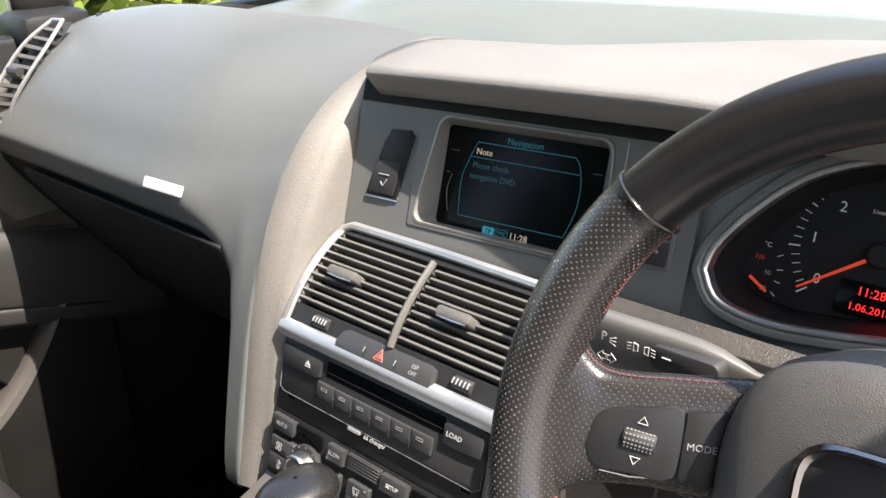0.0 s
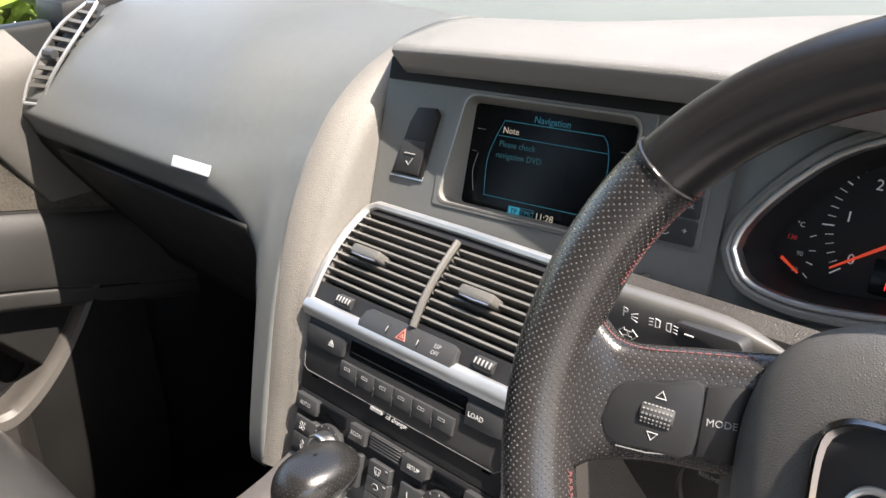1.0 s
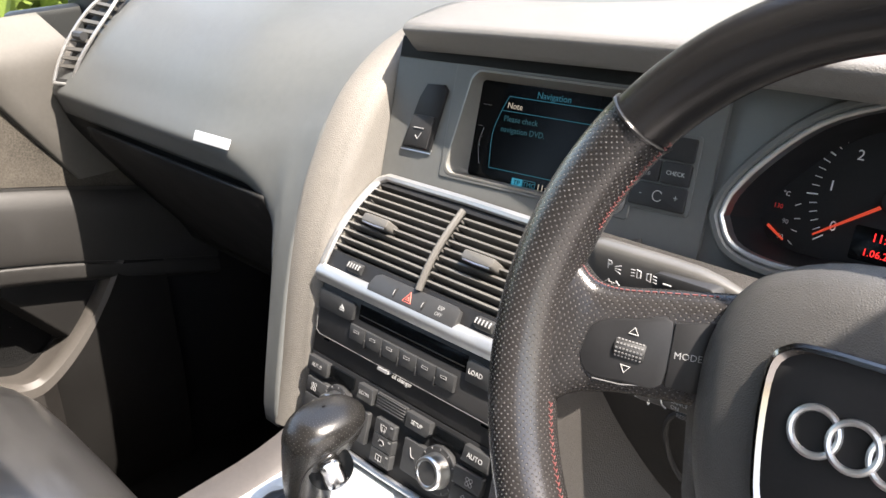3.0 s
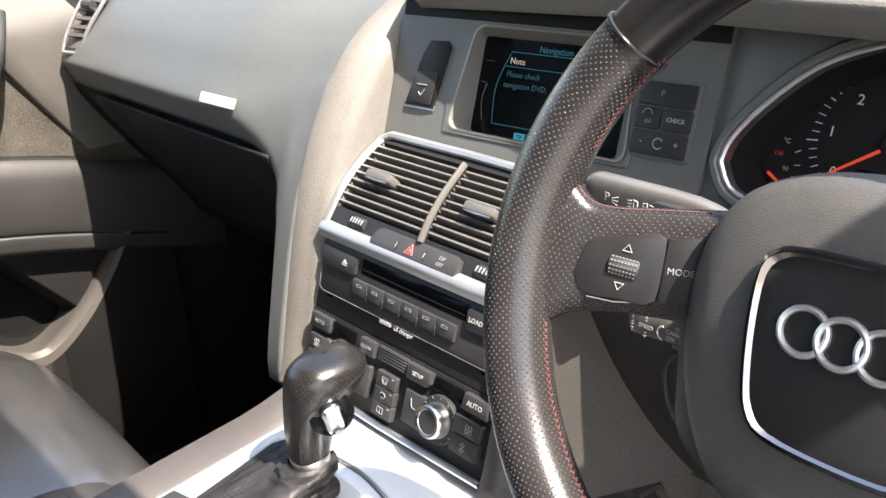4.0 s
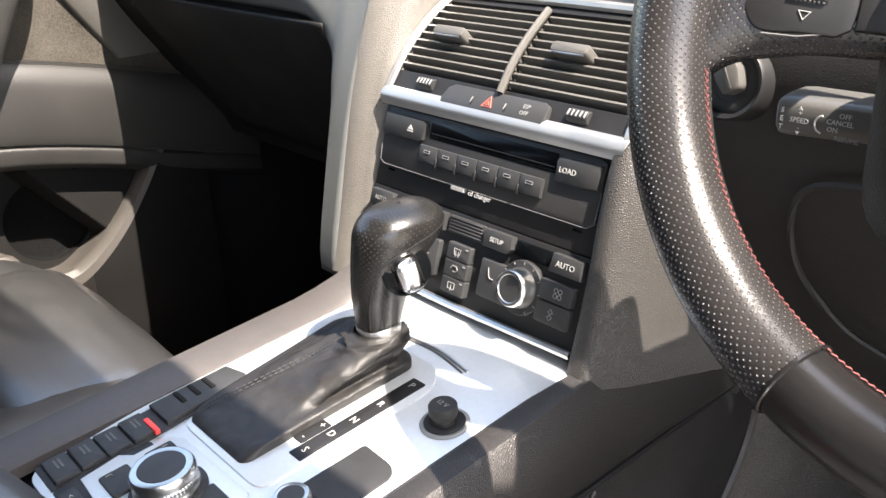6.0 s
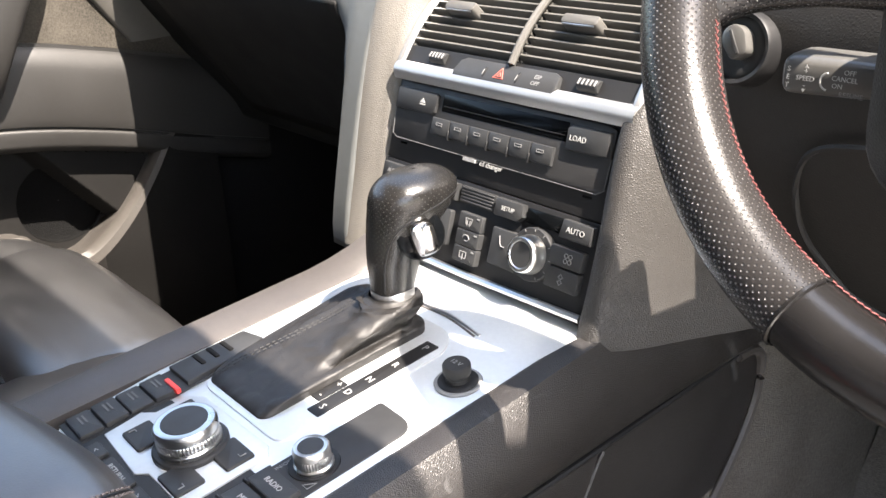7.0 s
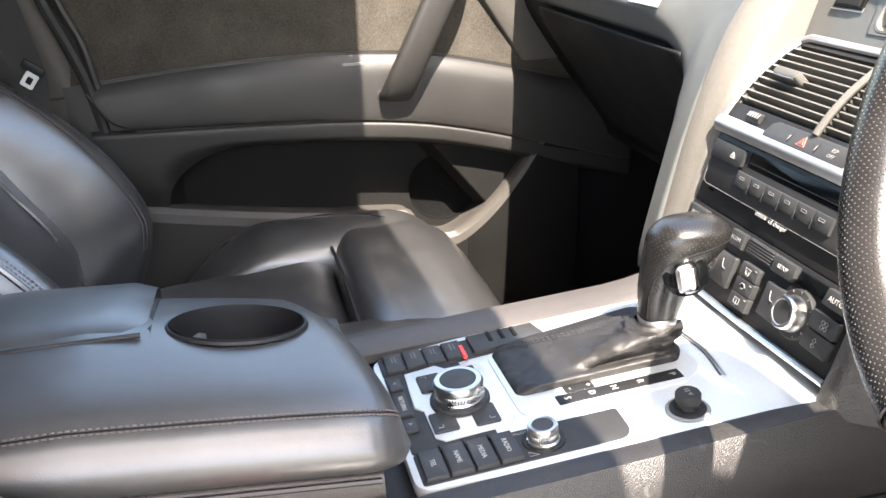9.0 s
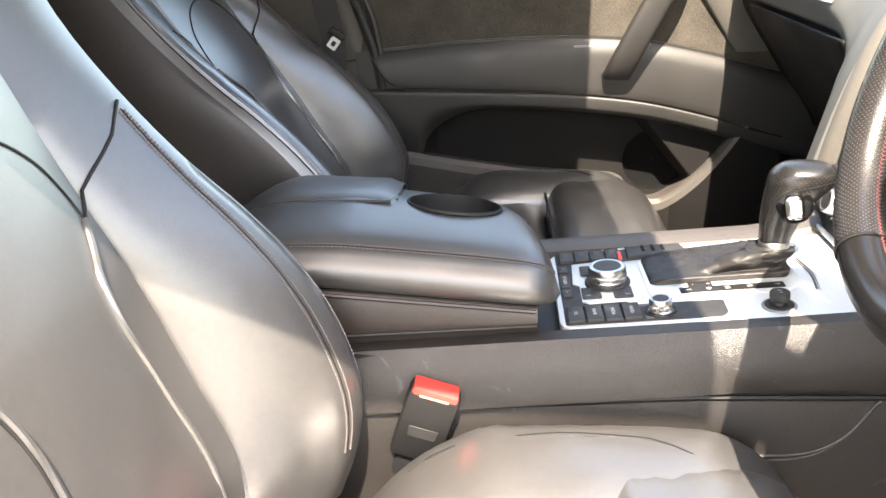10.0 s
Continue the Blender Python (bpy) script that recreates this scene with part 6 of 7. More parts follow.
part("knob_cap", lathe([(0.0084, 0.0160), (0.0078, 0.0165), (0.0005, 0.0164)], 32), M_BTN2, small, m=on(F_CON, *VK, 0))
part("knob_dish", lathe([(0.0165, 0.002), (0.0160, 0.0032), (0.0125, 0.0026)], 40), M_BLACK, keypad, m=on(F_CON, *VK, 0))
letters("ON/OFF", 0.0042, on(F_CON, 0.0835, -0.135, 0.0024, 90), M_DIMPRINT, keypad)
mark(on(F_CON, 0, 0, 0.0024), [(0.108, -0.137), (0.113, -0.137), (0.113, -0.130)], 0.0003, M_DIMPRINT, keypad, "symbol", True)
for i, word in enumerate(("RADIO", "MEDIA", "NAME", "TEL")):
    v = -0.1415 - 0.0187 * i
    k = part("key", strip(rounded(0.0805, 0.1145, v - 0.0172, v, 0.0012), 0.001, 0.0062 - 0.0006 * (i % 2), 0.0014), M_BTN2, keypad, m=F_CON)
    letters(word, 0.0054, on(F_CON, 0.098, v - 0.0086, 0.0064 - 0.0006 * (i % 2)), M_WHITE, k)
    if i:
        part("notch", box(0.0795, 0.085, v, v + 0.0016, 0.001, 0.0066, 0.0005, 1), M_BLACK, keypad, m=F_CON)
for i in range(4):
    v = -0.1425 - 0.0180 * i
    k = part("key", strip(rounded(-0.0695, -0.0405, v - 0.0168, v, 0.0012), 0.001, 0.0058 - 0.0006 * (i % 2), 0.0014), M_BTN2, keypad, m=F_CON)
    for j in range(2):
        part("print_bar", box(-0.0635, -0.0525, -0.0008 + 0.003 * j, 0.0006 + 0.003 * j, 0, 0.0003, 0.0), M_FAINT, k, m=on(F_CON, 0, v - 0.0095, 0.0060 - 0.0006 * (i % 2)))
part("red_switch_edge", box(-0.057, -0.037, -0.1455, -0.1415, 0.003, 0.0072, 0.001), M_REDPL, keypad, "red switch edge", m=F_CON)
for k, (u, word) in enumerate(((-0.020, "<"), (0.012, "RETURN"), (0.043, ">"))):
    w = 0.0085 if word != "RETURN" else 0.018
    kk = part("key", strip(rounded(u - w, u + w, -0.2165, -0.2055, 0.0015), 0.001, 0.0048, 0.0012), M_BTN2, keypad, m=F_CON)
    letters(word, 0.0055, on(F_CON, u, -0.211, 0.005), M_WHITE, kk)
seatsw = part("front_switch", strip([(-0.0725, -0.134), (-0.0425, -0.134), (-0.0465, -0.075), (-0.053, -0.066), (-0.0735, -0.071)], 0.001, 0.0058, 0.0015), M_BTN2, keypad, m=F_CON)
for i in range(3):
    part("switch_notch", box(-0.071, -0.054, -0.1165 + 0.0115 * i, -0.1125 + 0.0115 * i, 0.003, 0.0072, 0.0012), M_POCKET, seatsw, m=F_CON)
sock = thing("power_socket", "black twelve-volt socket plug with pale ring", "socket", at=(0.101, -0.157, 0.453))
F_SOCK = on(F_CON, 0.1015, -0.0055, 0)
part("ring", lathe([(0.0165, 0.0), (0.0170, 0.0022), (0.0160, 0.0032), (0.0140, 0.0028), (0.0135, 0.0)], 40), M_DIMPRINT, sock, m=F_SOCK)
part("base", lathe([(0.0142, 0.0), (0.0142, 0.0035), (0.0130, 0.0045), (0.0085, 0.0045), (0.0080, 0.006)], 40), M_BLACK, sock, m=F_SOCK)
part("cap", lathe([(0.0078, 0.004), (0.0078, 0.008), (0.0094, 0.0095), (0.0098, 0.011), (0.0098, 0.0160), (0.0090, 0.0172), (0.0005, 0.0174)], 40), M_RUBBER, sock, m=F_SOCK)
letters("12 V", 0.0052, on(F_SOCK, 0, 0, 0.0177), M_DIMPRINT, sock)

# ---- armrest ----
arm = thing("armrest", "black leather centre armrest with stitched edge and cup holder", "armrest", at=(0, -0.65, 0.44))


def arm_rows():
    """Across the pad at each station: a flat crown, a shoulder down to the stitched seam, and a full roll under it."""
    rows = []
    for i in range(34):
        s = (i / 33) ** 1.25
        y = -0.375 - 0.394 * s
        dome = 5.7 * max(0, -0.66 - y) ** 2
        nose = min(1, (s + 0.004) / 0.10)
        nose = (1 - (1 - nose) ** 2.4) ** (1 / 2.4)
        zt = 0.508 + 0.027 * min(1, s / 0.545) ** 0.7 - dome
        zb = min(0.463 + 0.0395 * s, zt - 0.004)
        z1 = zb + (zt - zb) * (0.42 + 0.58 * nose)
        xl, xr = -0.105 + 0.03 * (1 - nose), 0.128 - 0.034 * (1 - nose)
        h = z1 - zb
        rows.append([(xl - 0.004, y, zb), (xl - 0.008, y, zb + 0.5 * h), (xl, y, z1 - 0.2 * h - 0.010), (xl + 0.012, y, z1 - 0.013), (xl + 0.05, y, z1 - 0.003), (0.0, y, z1 + 0.006 * nose), (0.06, y, z1 + 0.0055 * nose), (xr - 0.030, y, z1 + 0.0015), (xr - 0.010, y, z1 - 0.14 * h),
                     (xr - 0.001, y, z1 - 0.30 * h), (xr + 0.0065, y, z1 - 0.52 * h), (xr + 0.0070, y, z1 - 0.72 * h), (xr + 0.0015, y, zb + 0.08 * h), (xr - 0.012, y, zb)])
    front = [(p[0] * 0.93, p[1] + 0.004, 0.25 * p[2] + 0.75 * 0.470) for p in rows[0]]
    # seen from above the nose is cut back towards the passenger
    return [[(px, py - 0.050 * max(0, 1 - (-0.375 - py) / 0.16) * (max(0, 0.128 - px) / 0.233) ** 1.5, pz) for px, py, pz in r] for r in [front] + rows]


AR = [spline(r, 3) for r in arm_rows()]
AR = [[a.lerp(b, k / 3) for a, b in zip(r0, r1)] for r0, r1 in zip(AR, AR[1:]) for k in range(3)] + [AR[-1]]
CUP = Vector((0.0, -0.481))


def cup_radius(p):
    return Vector(((p.x - CUP.x) / 0.90, (p.y - CUP.y) / 1.22))


def cut_cup(bm):
    """Opens the top over the cup holder along an oval."""
    for v in bm.verts:
        q = cup_radius(v.co)
        if v.co.z > 0.505 and 0.0375 < q.length < 0.0455:
            q = q.normalized() * 0.0425
            v.co.x, v.co.y = CUP.x + q.x * 0.90, CUP.y + q.y * 1.22
    gone = [f for f in bm.faces if f.calc_center_median().z > 0.505 and cup_radius(f.calc_center_median()).length < 0.0418]
    bmesh.ops.delete(bm, geom=gone, context="FACES")
    return bm


fine = [spline(r, 12) for r in arm_rows()]
bma = sheet([[a.lerp(b, k / 3) for a, b in zip(r0, r1)] for r0, r1 in zip(fine, fine[1:]) for k in range(3)] + [fine[-1]], False)
bmesh.ops.recalc_face_normals(bma, faces=bma.faces)
part("pad", cut_cup(bma), M_ARM, arm, "black leather pad")
stl = []
for off in (0.0, 0.004):
    line = [Vector(r[24]).lerp(Vector(r[23]), off / 0.0066) + Vector((0.0005, 0, 0.0010)) for r in AR[3:]]
    for a, b in zip(line, line[1:]):
        n = max(1, int((b - a).length / 0.0045))
        for k in range(n):
            stl.append(tube([a.lerp(b, k / n), a.lerp(b, (k + 0.62) / n)], 0.0007, 4))
tagged(part("stitching", merge(stl), M_THREAD, arm, "double row of grey stitches"), kind="stuff")
part("seam", tube([Vector(r[24]).lerp(Vector(r[23]), 0.3) + Vector((0.0001, 0, 0.0002)) for r in AR[3:]], 0.0008, 5), M_BLACK, arm)
part("box_piping", tube([(0.1285, -0.398 - 0.36 * k / 20, 0.4615 + 0.0345 * k / 20 - 4 * max(0, -0.66 + 0.398 + 0.36 * k / 20) ** 2) for k in range(21)], 0.0022, 6), M_SEATBACK, arm, "piped upper edge of the box")
part("cup_ring", lathe([(0.0402, -0.004), (0.0406, 0.0002), (0.0413, 0.0010), (0.0424, 0.0008), (0.0436, -0.0012)], 48, cap=False), M_BLACK, arm, "thin leather cup holder rim", m=Matrix.Translation((CUP.x, CUP.y, 0.5305)) @ Matrix.Rotation(radians(-6.5), 4, "X") @ Matrix.Rotation(radians(-4.5), 4, "Y") @ Matrix.Diagonal((0.90, 1.22, 1, 1)))
part("cup_well", lathe([(0.0405, 0.002), (0.0400, -0.004), (0.0385, -0.040), (0.036, -0.050), (0.0005, -0.050)], 48, cap=False), M_BLACK, arm, "dark cup well", m=Matrix.Translation((CUP.x, CUP.y, 0.5305)) @ Matrix.Rotation(radians(-6.5), 4, "X") @ Matrix.Rotation(radians(-4.5), 4, "Y") @ Matrix.Diagonal((0.90, 1.22, 1, 1)))
for a in (235, 80):
    part("cup_clip", box(-0.006, 0.006, -0.002, 0.006, -0.030, -0.016, 0.002), M_FAINT, arm, "small grey cup clip", m=Matrix.Translation((CUP.x + 0.031 * math.cos(radians(a)), CUP.y + 0.040 * math.sin(radians(a)), 0.533)) @ Matrix.Rotation(radians(a + 90), 4, "Z"))
def lid_rows():
    rows = []
    for i in range(14):
        s = i / 13
        y = -0.546 - 0.222 * s
        nose = (1 - (1 - min(1, s / 0.05)) ** 2) ** 0.5
        z = 0.532 + 0.008 * min(1, s * 2) - 0.004 * s + 0.006 * nose - 5.7 * max(0, -0.66 - y) ** 2
        rows.append([(-0.122, y, min(0.50, z - 0.03)), (-0.124, y, z - 0.024), (-0.116, y, z - 0.013), (-0.08, y, z - 0.004), (-0.020, y, z + 0.003), (0.004, y, z + 0.0005), (0.013, y, z - 0.005), (0.016, y, z - 0.018)])
    return [[(p[0], p[1] + 0.001, min(p[2], 0.53)) for p in rows[0]]] + rows


part("lid_pad", sheet([spline(r, 3) for r in lid_rows()]), M_ARM, arm, "black leather lid pad")
part("lid_gap", sheet([[(x, -0.5470, z), (x, -0.5428, z), (x, -0.5424, z - 0.004)] for x, z in ((-0.10, 0.5135), (-0.093, 0.519), (-0.055, 0.530), (0.0, 0.5370), (0.017, 0.5374))]), M_RUBBER, arm)
part("lid_groove", tube(spline([(0.0172, -0.549, 0.5405), (0.0176, -0.60, 0.5412), (0.0176, -0.66, 0.5405), (0.0176, -0.70, 0.5320), (0.0176, -0.75, 0.496)], 5), 0.0020, 6), M_RUBBER, arm)
wedge = []
for i in range(16):
    s = i / 15
    y = -0.396 - 0.37 * s
    wedge.append([(-0.10, y, 0.43), (-0.11, y, 0.468 + 0.036 * s - 5.7 * max(0, -0.66 - y) ** 2), (0.112, y, 0.468 + 0.036 * s - 5.7 * max(0, -0.66 - y) ** 2), (0.124, y, 0.4645 + 0.036 * s - 4 * max(0, -0.66 - y) ** 2), (0.127, y, 0.4605 + 0.036 * s - 4 * max(0, -0.66 - y) ** 2), (0.1295, y, 0.452 + 0.0 * s), (0.1285, y, 0.446 - 0.018 * s), (0.126, y, 0.443 - 0.02 * s), (0.126, y, 0.42 - 0.02 * s)])
part("box", sheet(wedge, True, True), M_SEATBACK, arm, "dark grained armrest box")
part("box_line", tube([(0.1292, -0.397 - 0.37 * i / 15, 0.4465 - 0.020 * i / 15) for i in range(16)], 0.0018, 6), M_RUBBER, arm)

# ---- steering wheel ----
wheel = thing("steering_wheel", "black leather steering wheel with perforated grips and red stitching", "steering wheel", at=(0.414, -0.132, 0.748))
RW, RT = 0.1645, 0.0165


def rim_point(a, b, grow=0.0):
    """A point of the rim: a round the wheel, b round the tube, in degrees."""
    r = RT + grow
    d = RW + r * math.cos(radians(b))
    return Vector((d * math.cos(radians(a)), d * math.sin(radians(a)), 1.08 * r * math.sin(radians(b))))


def rim_section(a0, a1, grow):
    n = max(4, int(abs(a1 - a0) / 2.5))
    rows = []
    for i in range(n + 1):
        a = a0 + (a1 - a0) * i / n
        rows.append([rim_point(a, 360 * k / 24, grow) for k in range(24)])
    bm = with_uv(rows, True)
    return bm


part("grip", rim_section(142, 245, 0.0006), M_PERF, wheel, "perforated black leather grip", m=F_WHEEL)
part("grip", rim_section(-65, 38, 0.0006), M_PERF, wheel, "perforated black leather grip", m=F_WHEEL)
part("rim_top", rim_section(38, 142, 0), M_RIM, wheel, "smooth black leather upper rim", m=F_WHEEL)
part("rim_bottom", rim_section(245, 295, 0), M_RIM, wheel, "smooth black leather lower rim", m=F_WHEEL)
for a in (38, 142, 245, 295):
    part("seam", tube([rim_point(a, 15 * k, 0.0007) for k in range(24)], 0.0011, 6, closed=True), M_RIM, wheel, m=F_WHEEL)
red = []
for a in [k * 1.25 for k in range(288)]:
    if 160 < a < 196 or a < 16 or a > 344 or 40 < a < 140:
        continue
    red.append(tube([rim_point(a, 178, 0.0008), rim_point(a + 0.75, 184, 0.0009)], 0.00036, 4))
    red.append(tube([rim_point(a + 0.3, 187, 0.0008), rim_point(a + 1.0, 181, 0.0009)], 0.0003, 4))
tagged(part("stitching", merge(red), M_RED, wheel, "red cross stitches along the inner rim", m=F_WHEEL), kind="stuff")


# the spokes dish inwards from the rim to the hub
def spoke_frame(mir):
    return on(F_WHEEL, mir * -0.1145, -0.004, -0.0145) @ Matrix.Rotation(radians(23 * mir), 4, "Y")


def spoke_rows(mir):
    """The grip flares into the spoke; stations run from the rim to the hub, in the spoke's own frame."""
    rows = []
    for u, v0, v1, w, th in ((-0.052, -0.072, 0.060, -0.012, 0.012), (-0.044, -0.058, 0.047, -0.0095, 0.0125), (-0.036, -0.046, 0.0375, -0.009, 0.012), (-0.029, -0.0375, 0.0305, -0.0085, 0.0115), (-0.021, -0.031, 0.0262, -0.0085, 0.011), (-0.008, -0.0265, 0.0275, -0.0085, 0.0105), (0.010, -0.0225, 0.0315, -0.0085, 0.0105), (0.050, -0.018, 0.040, -0.0085, 0.0105)):
        c, h = (v0 + v1) / 2, (v1 - v0) / 2
        rows.append([Vector((mir * u, c + h * math.copysign(abs(math.cos(q)) ** 0.55, math.cos(q)), w + th * math.copysign(abs(math.sin(q)) ** 0.7, math.sin(q)))) for q in [2 * math.pi * k / 28 for k in range(28)]])
    return rows


for mir in (1, -1):
    sr = spoke_rows(mir)
    dense = [spline([r[k] for r in sr], 3) for k in range(28)]
    rows = [[dense[k][i] for k in range(28)] for i in range(len(dense[0]))]
    f = spoke_frame(mir)
    part("spoke", with_uv(rows, True), M_PERF, wheel, "perforated leather spoke", m=f)
    lace = [Vector((mir * u, v1 - 0.0012, w + 0.55 * th)) for u, v1, w, th in ((-0.040, 0.0425, -0.009, 0.0122), (-0.033, 0.0345, -0.0087, 0.0118), (-0.025, 0.0285, -0.0085, 0.0112), (-0.012, 0.0272, -0.0085, 0.0107), (0.010, 0.0315, -0.0085, 0.0105), (0.034, 0.0365, -0.0085, 0.0105))]
    lace = spline(lace, 7)
    tagged(part("spoke_stitching", merge([tube([a, a.lerp(b, 0.65)], 0.00038, 4) for a, b in zip(lace, lace[1:])]), M_RED, wheel, "red stitches along the spoke", m=f), kind="stuff")
    out = [(-0.0225, -0.0095), (-0.0205, 0.0050), (-0.0125, 0.0115), (0.0, 0.0150), (0.0168, 0.0185), (0.0190, -0.0125), (0.0, -0.0165), (-0.013, -0.0180), (-0.019, -0.0155)]
    out = [(x * mir, y) for x, y in out]
    out = [(p.x, p.y) for p in spline([(*q, 0) for q in out + [out[0]]], 3)[:-1]]
    sp = part("switch_plate", prism(out if mir < 0 else out[::-1], -0.004, 0.0, 0.0012), M_BLACK, wheel, "black multifunction switch plate", m=on(f, 0, 0, 0.0032))
    key = [(0.0180, 0.0185), (0.0203, -0.0125), (0.0370, -0.0115), (0.0360, 0.0238)]
    key = [(x * mir, y) for x, y in key]
    part("key", prism(key[::-1] if mir > 0 else key, -0.002, 0.0045, 0.0012), M_BLACK, sp, m=f)
    fr = on(f, mir * 0.0006, -0.0003, 0.0)
    roll = part("roller", lathe([(0.0004, -0.0074), (0.0050, -0.0074), (0.0055, -0.0068), (0.0055, 0.0068), (0.0050, 0.0074), (0.0004, 0.0074)], 24, Matrix.Rotation(radians(90), 4, "Y")), M_RUBBER, sp, "knurled black roller", m=fr)
    bumps = []
    for i in range(8):
        for j in range(7):
            a = radians(20 + 23 * j)
            bumps.append(box(-0.0005, 0.0005, -0.0004, 0.0004, 0.0052, 0.0060, 0.0))
            bumps[-1].transform(Matrix.Translation((-0.0060 + 0.00171 * i, 0, 0)) @ Matrix.Rotation(a - math.pi / 2, 4, "X"))
    part("knurl", merge(bumps), M_FAINT, roll, m=fr, smooth=False)
    for dv in (1, -1):
        mark(on(fr, 0, 0.0096 * dv, 0.0034), [(-0.0023, -0.0017 * dv), (0.0023, -0.0017 * dv), (0.0, 0.0017 * dv)], 0.00032, M_WHITE, sp, "triangle", True)
    if mir > 0:
        letters("MODE", 0.0046, on(f, 0.0275, 0.0045, 0.0048, 8), M_DIMPRINT, sp)
    part("trim_line", tube([(mir * -0.0135, -0.0190, 0.0024), (0.0, -0.0180, 0.0024), (mir * 0.014, -0.0145, 0.0024)], 0.00035, 5), M_FAINT, sp, m=f)

F_HUB = on(F_WHEEL, 0.0060, 0, -0.036)
PADO = [(0.0, 0.0640), (-0.03, 0.0605), (-0.052, 0.0505), (-0.064, 0.036), (-0.0695, 0.015), (-0.0690, -0.010), (-0.064, -0.040), (-0.053, -0.068), (-0.036, -0.088), (0.0, -0.095)]
PADO = PADO + [(-x, y) for x, y in PADO[-2:0:-1]]
PADO = [(p.x * 1.26, p.y * 1.03) for p in spline([(*q, 0) for q in PADO + [PADO[0]]], 3)[:-1]]
rings = []
for k, w in ((1.0, -0.03), (1.0, 0.002), (0.985, 0.012), (0.95, 0.020), (0.88, 0.0265), (0.75, 0.0315), (0.5, 0.0335), (0.2, 0.034), (0.02, 0.034)):
    rings.append([(x * k, (y + 0.012) * k - 0.012, w) for x, y in PADO])
part("airbag_cover", sheet(rings, True), M_PAD, wheel, "grained black airbag cover", m=F_HUB)


def shield(k, dy=0.0):
    base = [(0.0, 0.030), (-0.025, 0.0285), (-0.034, 0.025), (-0.0385, 0.016), (-0.0375, -0.006), (-0.034, -0.030), (-0.030, -0.044), (-0.022, -0.052), (0.0, -0.054)]
    base = base + [(-x, y) for x, y in base[-2:0:-1]]
    return [(p.x * 1.28 * k, (p.y + 0.012) * k - 0.012 + dy) for p in spline([(*q, 0) for q in base + [base[0]]], 3)[:-1]]


part("frame", frame_ring(shield(1.0), shield(0.91), 0.028, 0.0385, 0.0028), M_DARKCHROME, wheel, "chrome shield-shaped frame", m=F_HUB)
part("centre_plate", prism(shield(0.93), 0.028, 0.0355, 0.001), M_BLACK, wheel, "matt black centre plate", m=F_HUB)
for i in range(4):
    part("emblem_ring", tube([(-0.0234 + 0.0156 * i + 0.0096 * math.cos(a), -0.004 + 0.0096 * math.sin(a), 0.0365 + 0.0006 * (i % 2)) for a in [2 * math.pi * k / 28 for k in range(28)]], 0.0016, 8, closed=True), M_CHROME, wheel, "plain chrome ring", m=F_HUB)
mark(on(F_HUB, -0.0630, 0.004, 0.0262), [(0.003, 0.005), (0.0, 0.0), (0.002, -0.004), (0.006, -0.004)], 0.0006, M_DIMPRINT, wheel, "horn_sign")
part("lower_spoke", box(-0.03, 0.03, -0.155, -0.08, -0.030, -0.006, 0.008, 3), M_BLACK, wheel, "black lower spoke", m=F_WHEEL)
part("hub_back", lathe([(0.062, -0.09), (0.066, -0.06), (0.064, -0.04), (0.0005, -0.04)], 32), M_BLACK, wheel, m=on(F_WHEEL, 0, -0.005, 0) @ Matrix.Diagonal((1.12, 0.95, 1, 1)))

# ---- column, stalks, key ----
col = thing("steering_column", "black plastic steering column shroud", "steering column", at=(0.414, 0.0, 0.66))
COLUMN = [(-0.118, 0.650, 0.738, 0.78), (-0.110, 0.634, 0.748, 0.92), (-0.095, 0.626, 0.752, 0.98), (-0.055, 0.619, 0.752, 1.0), (-0.02, 0.616, 0.740, 1.0), (0.02, 0.612, 0.722, 1.0), (0.06, 0.606, 0.702, 1.0), (0.11, 0.60, 0.682, 1.0)]
shroud = []
for y, zlo, zhi, k in COLUMN:
    shroud.append([(0.414 + x * k, y, (zlo + zhi) / 2 + z) for x, z in rounded(-0.095, 0.095, -(zhi - zlo) / 2, (zhi - zlo) / 2, 0.030, 6)])
part("shroud", sheet(shroud, True, True), M_KNEE, col)


def stalk_rows(tip, root, h0, h1, d0, d1, stem=False):
    rows = []
    a, b = Vector(tip), Vector(root)
    taper = ((0.45, 1.0), (0.58, 0.96), (0.68, 0.84), (0.77, 0.62), (0.84, 0.42), (1, 0.35)) if stem else ((0.5, 0.98), (0.7, 0.85), (0.85, 0.6), (1, 0.5))
    for s, k in ((0, 0.80), (0.02, 0.95), (0.06, 1.0), (0.3, 1.0)) + taper:
        c = a.lerp(b, s)
        h, d = (h0 + (h1 - h0) * s) * k, (d0 + (d1 - d0) * s) * k
        rows.append([c + Vector((0, -d * math.copysign(abs(math.cos(q)) ** 0.5, math.cos(q)), h * math.copysign(abs(math.sin(q)) ** 0.5, math.sin(q)))) for q in [2 * math.pi * j / 20 for j in range(20)]])
    return rows


ls = thing("light_stalk", "satin grey light stalk with pale lamp signs", "stalk", at=(0.30, -0.04, 0.735))
part("lever", sheet(stalk_rows((0.2180, -0.042, 0.7330), (0.335, -0.030, 0.730), 0.0170, 0.015, 0.007, 0.006, True), True, True), M_STALK, ls, "satin grey lever")
part("thumb_key", prism(rounded(-0.018, 0.022, -0.008, 0.006, 0.005), -0.008, 0.003, 0.0015), M_BTN, ls, m=plane((0.281, -0.0450, 0.7365), (0, 0.1, 1)))
F_LS = plane((0.240, -0.0504, 0.7385), (0, 0.1, 1))
letters("P", 0.0075, on(F_LS, -0.004, 0.001), M_WHITE, ls)
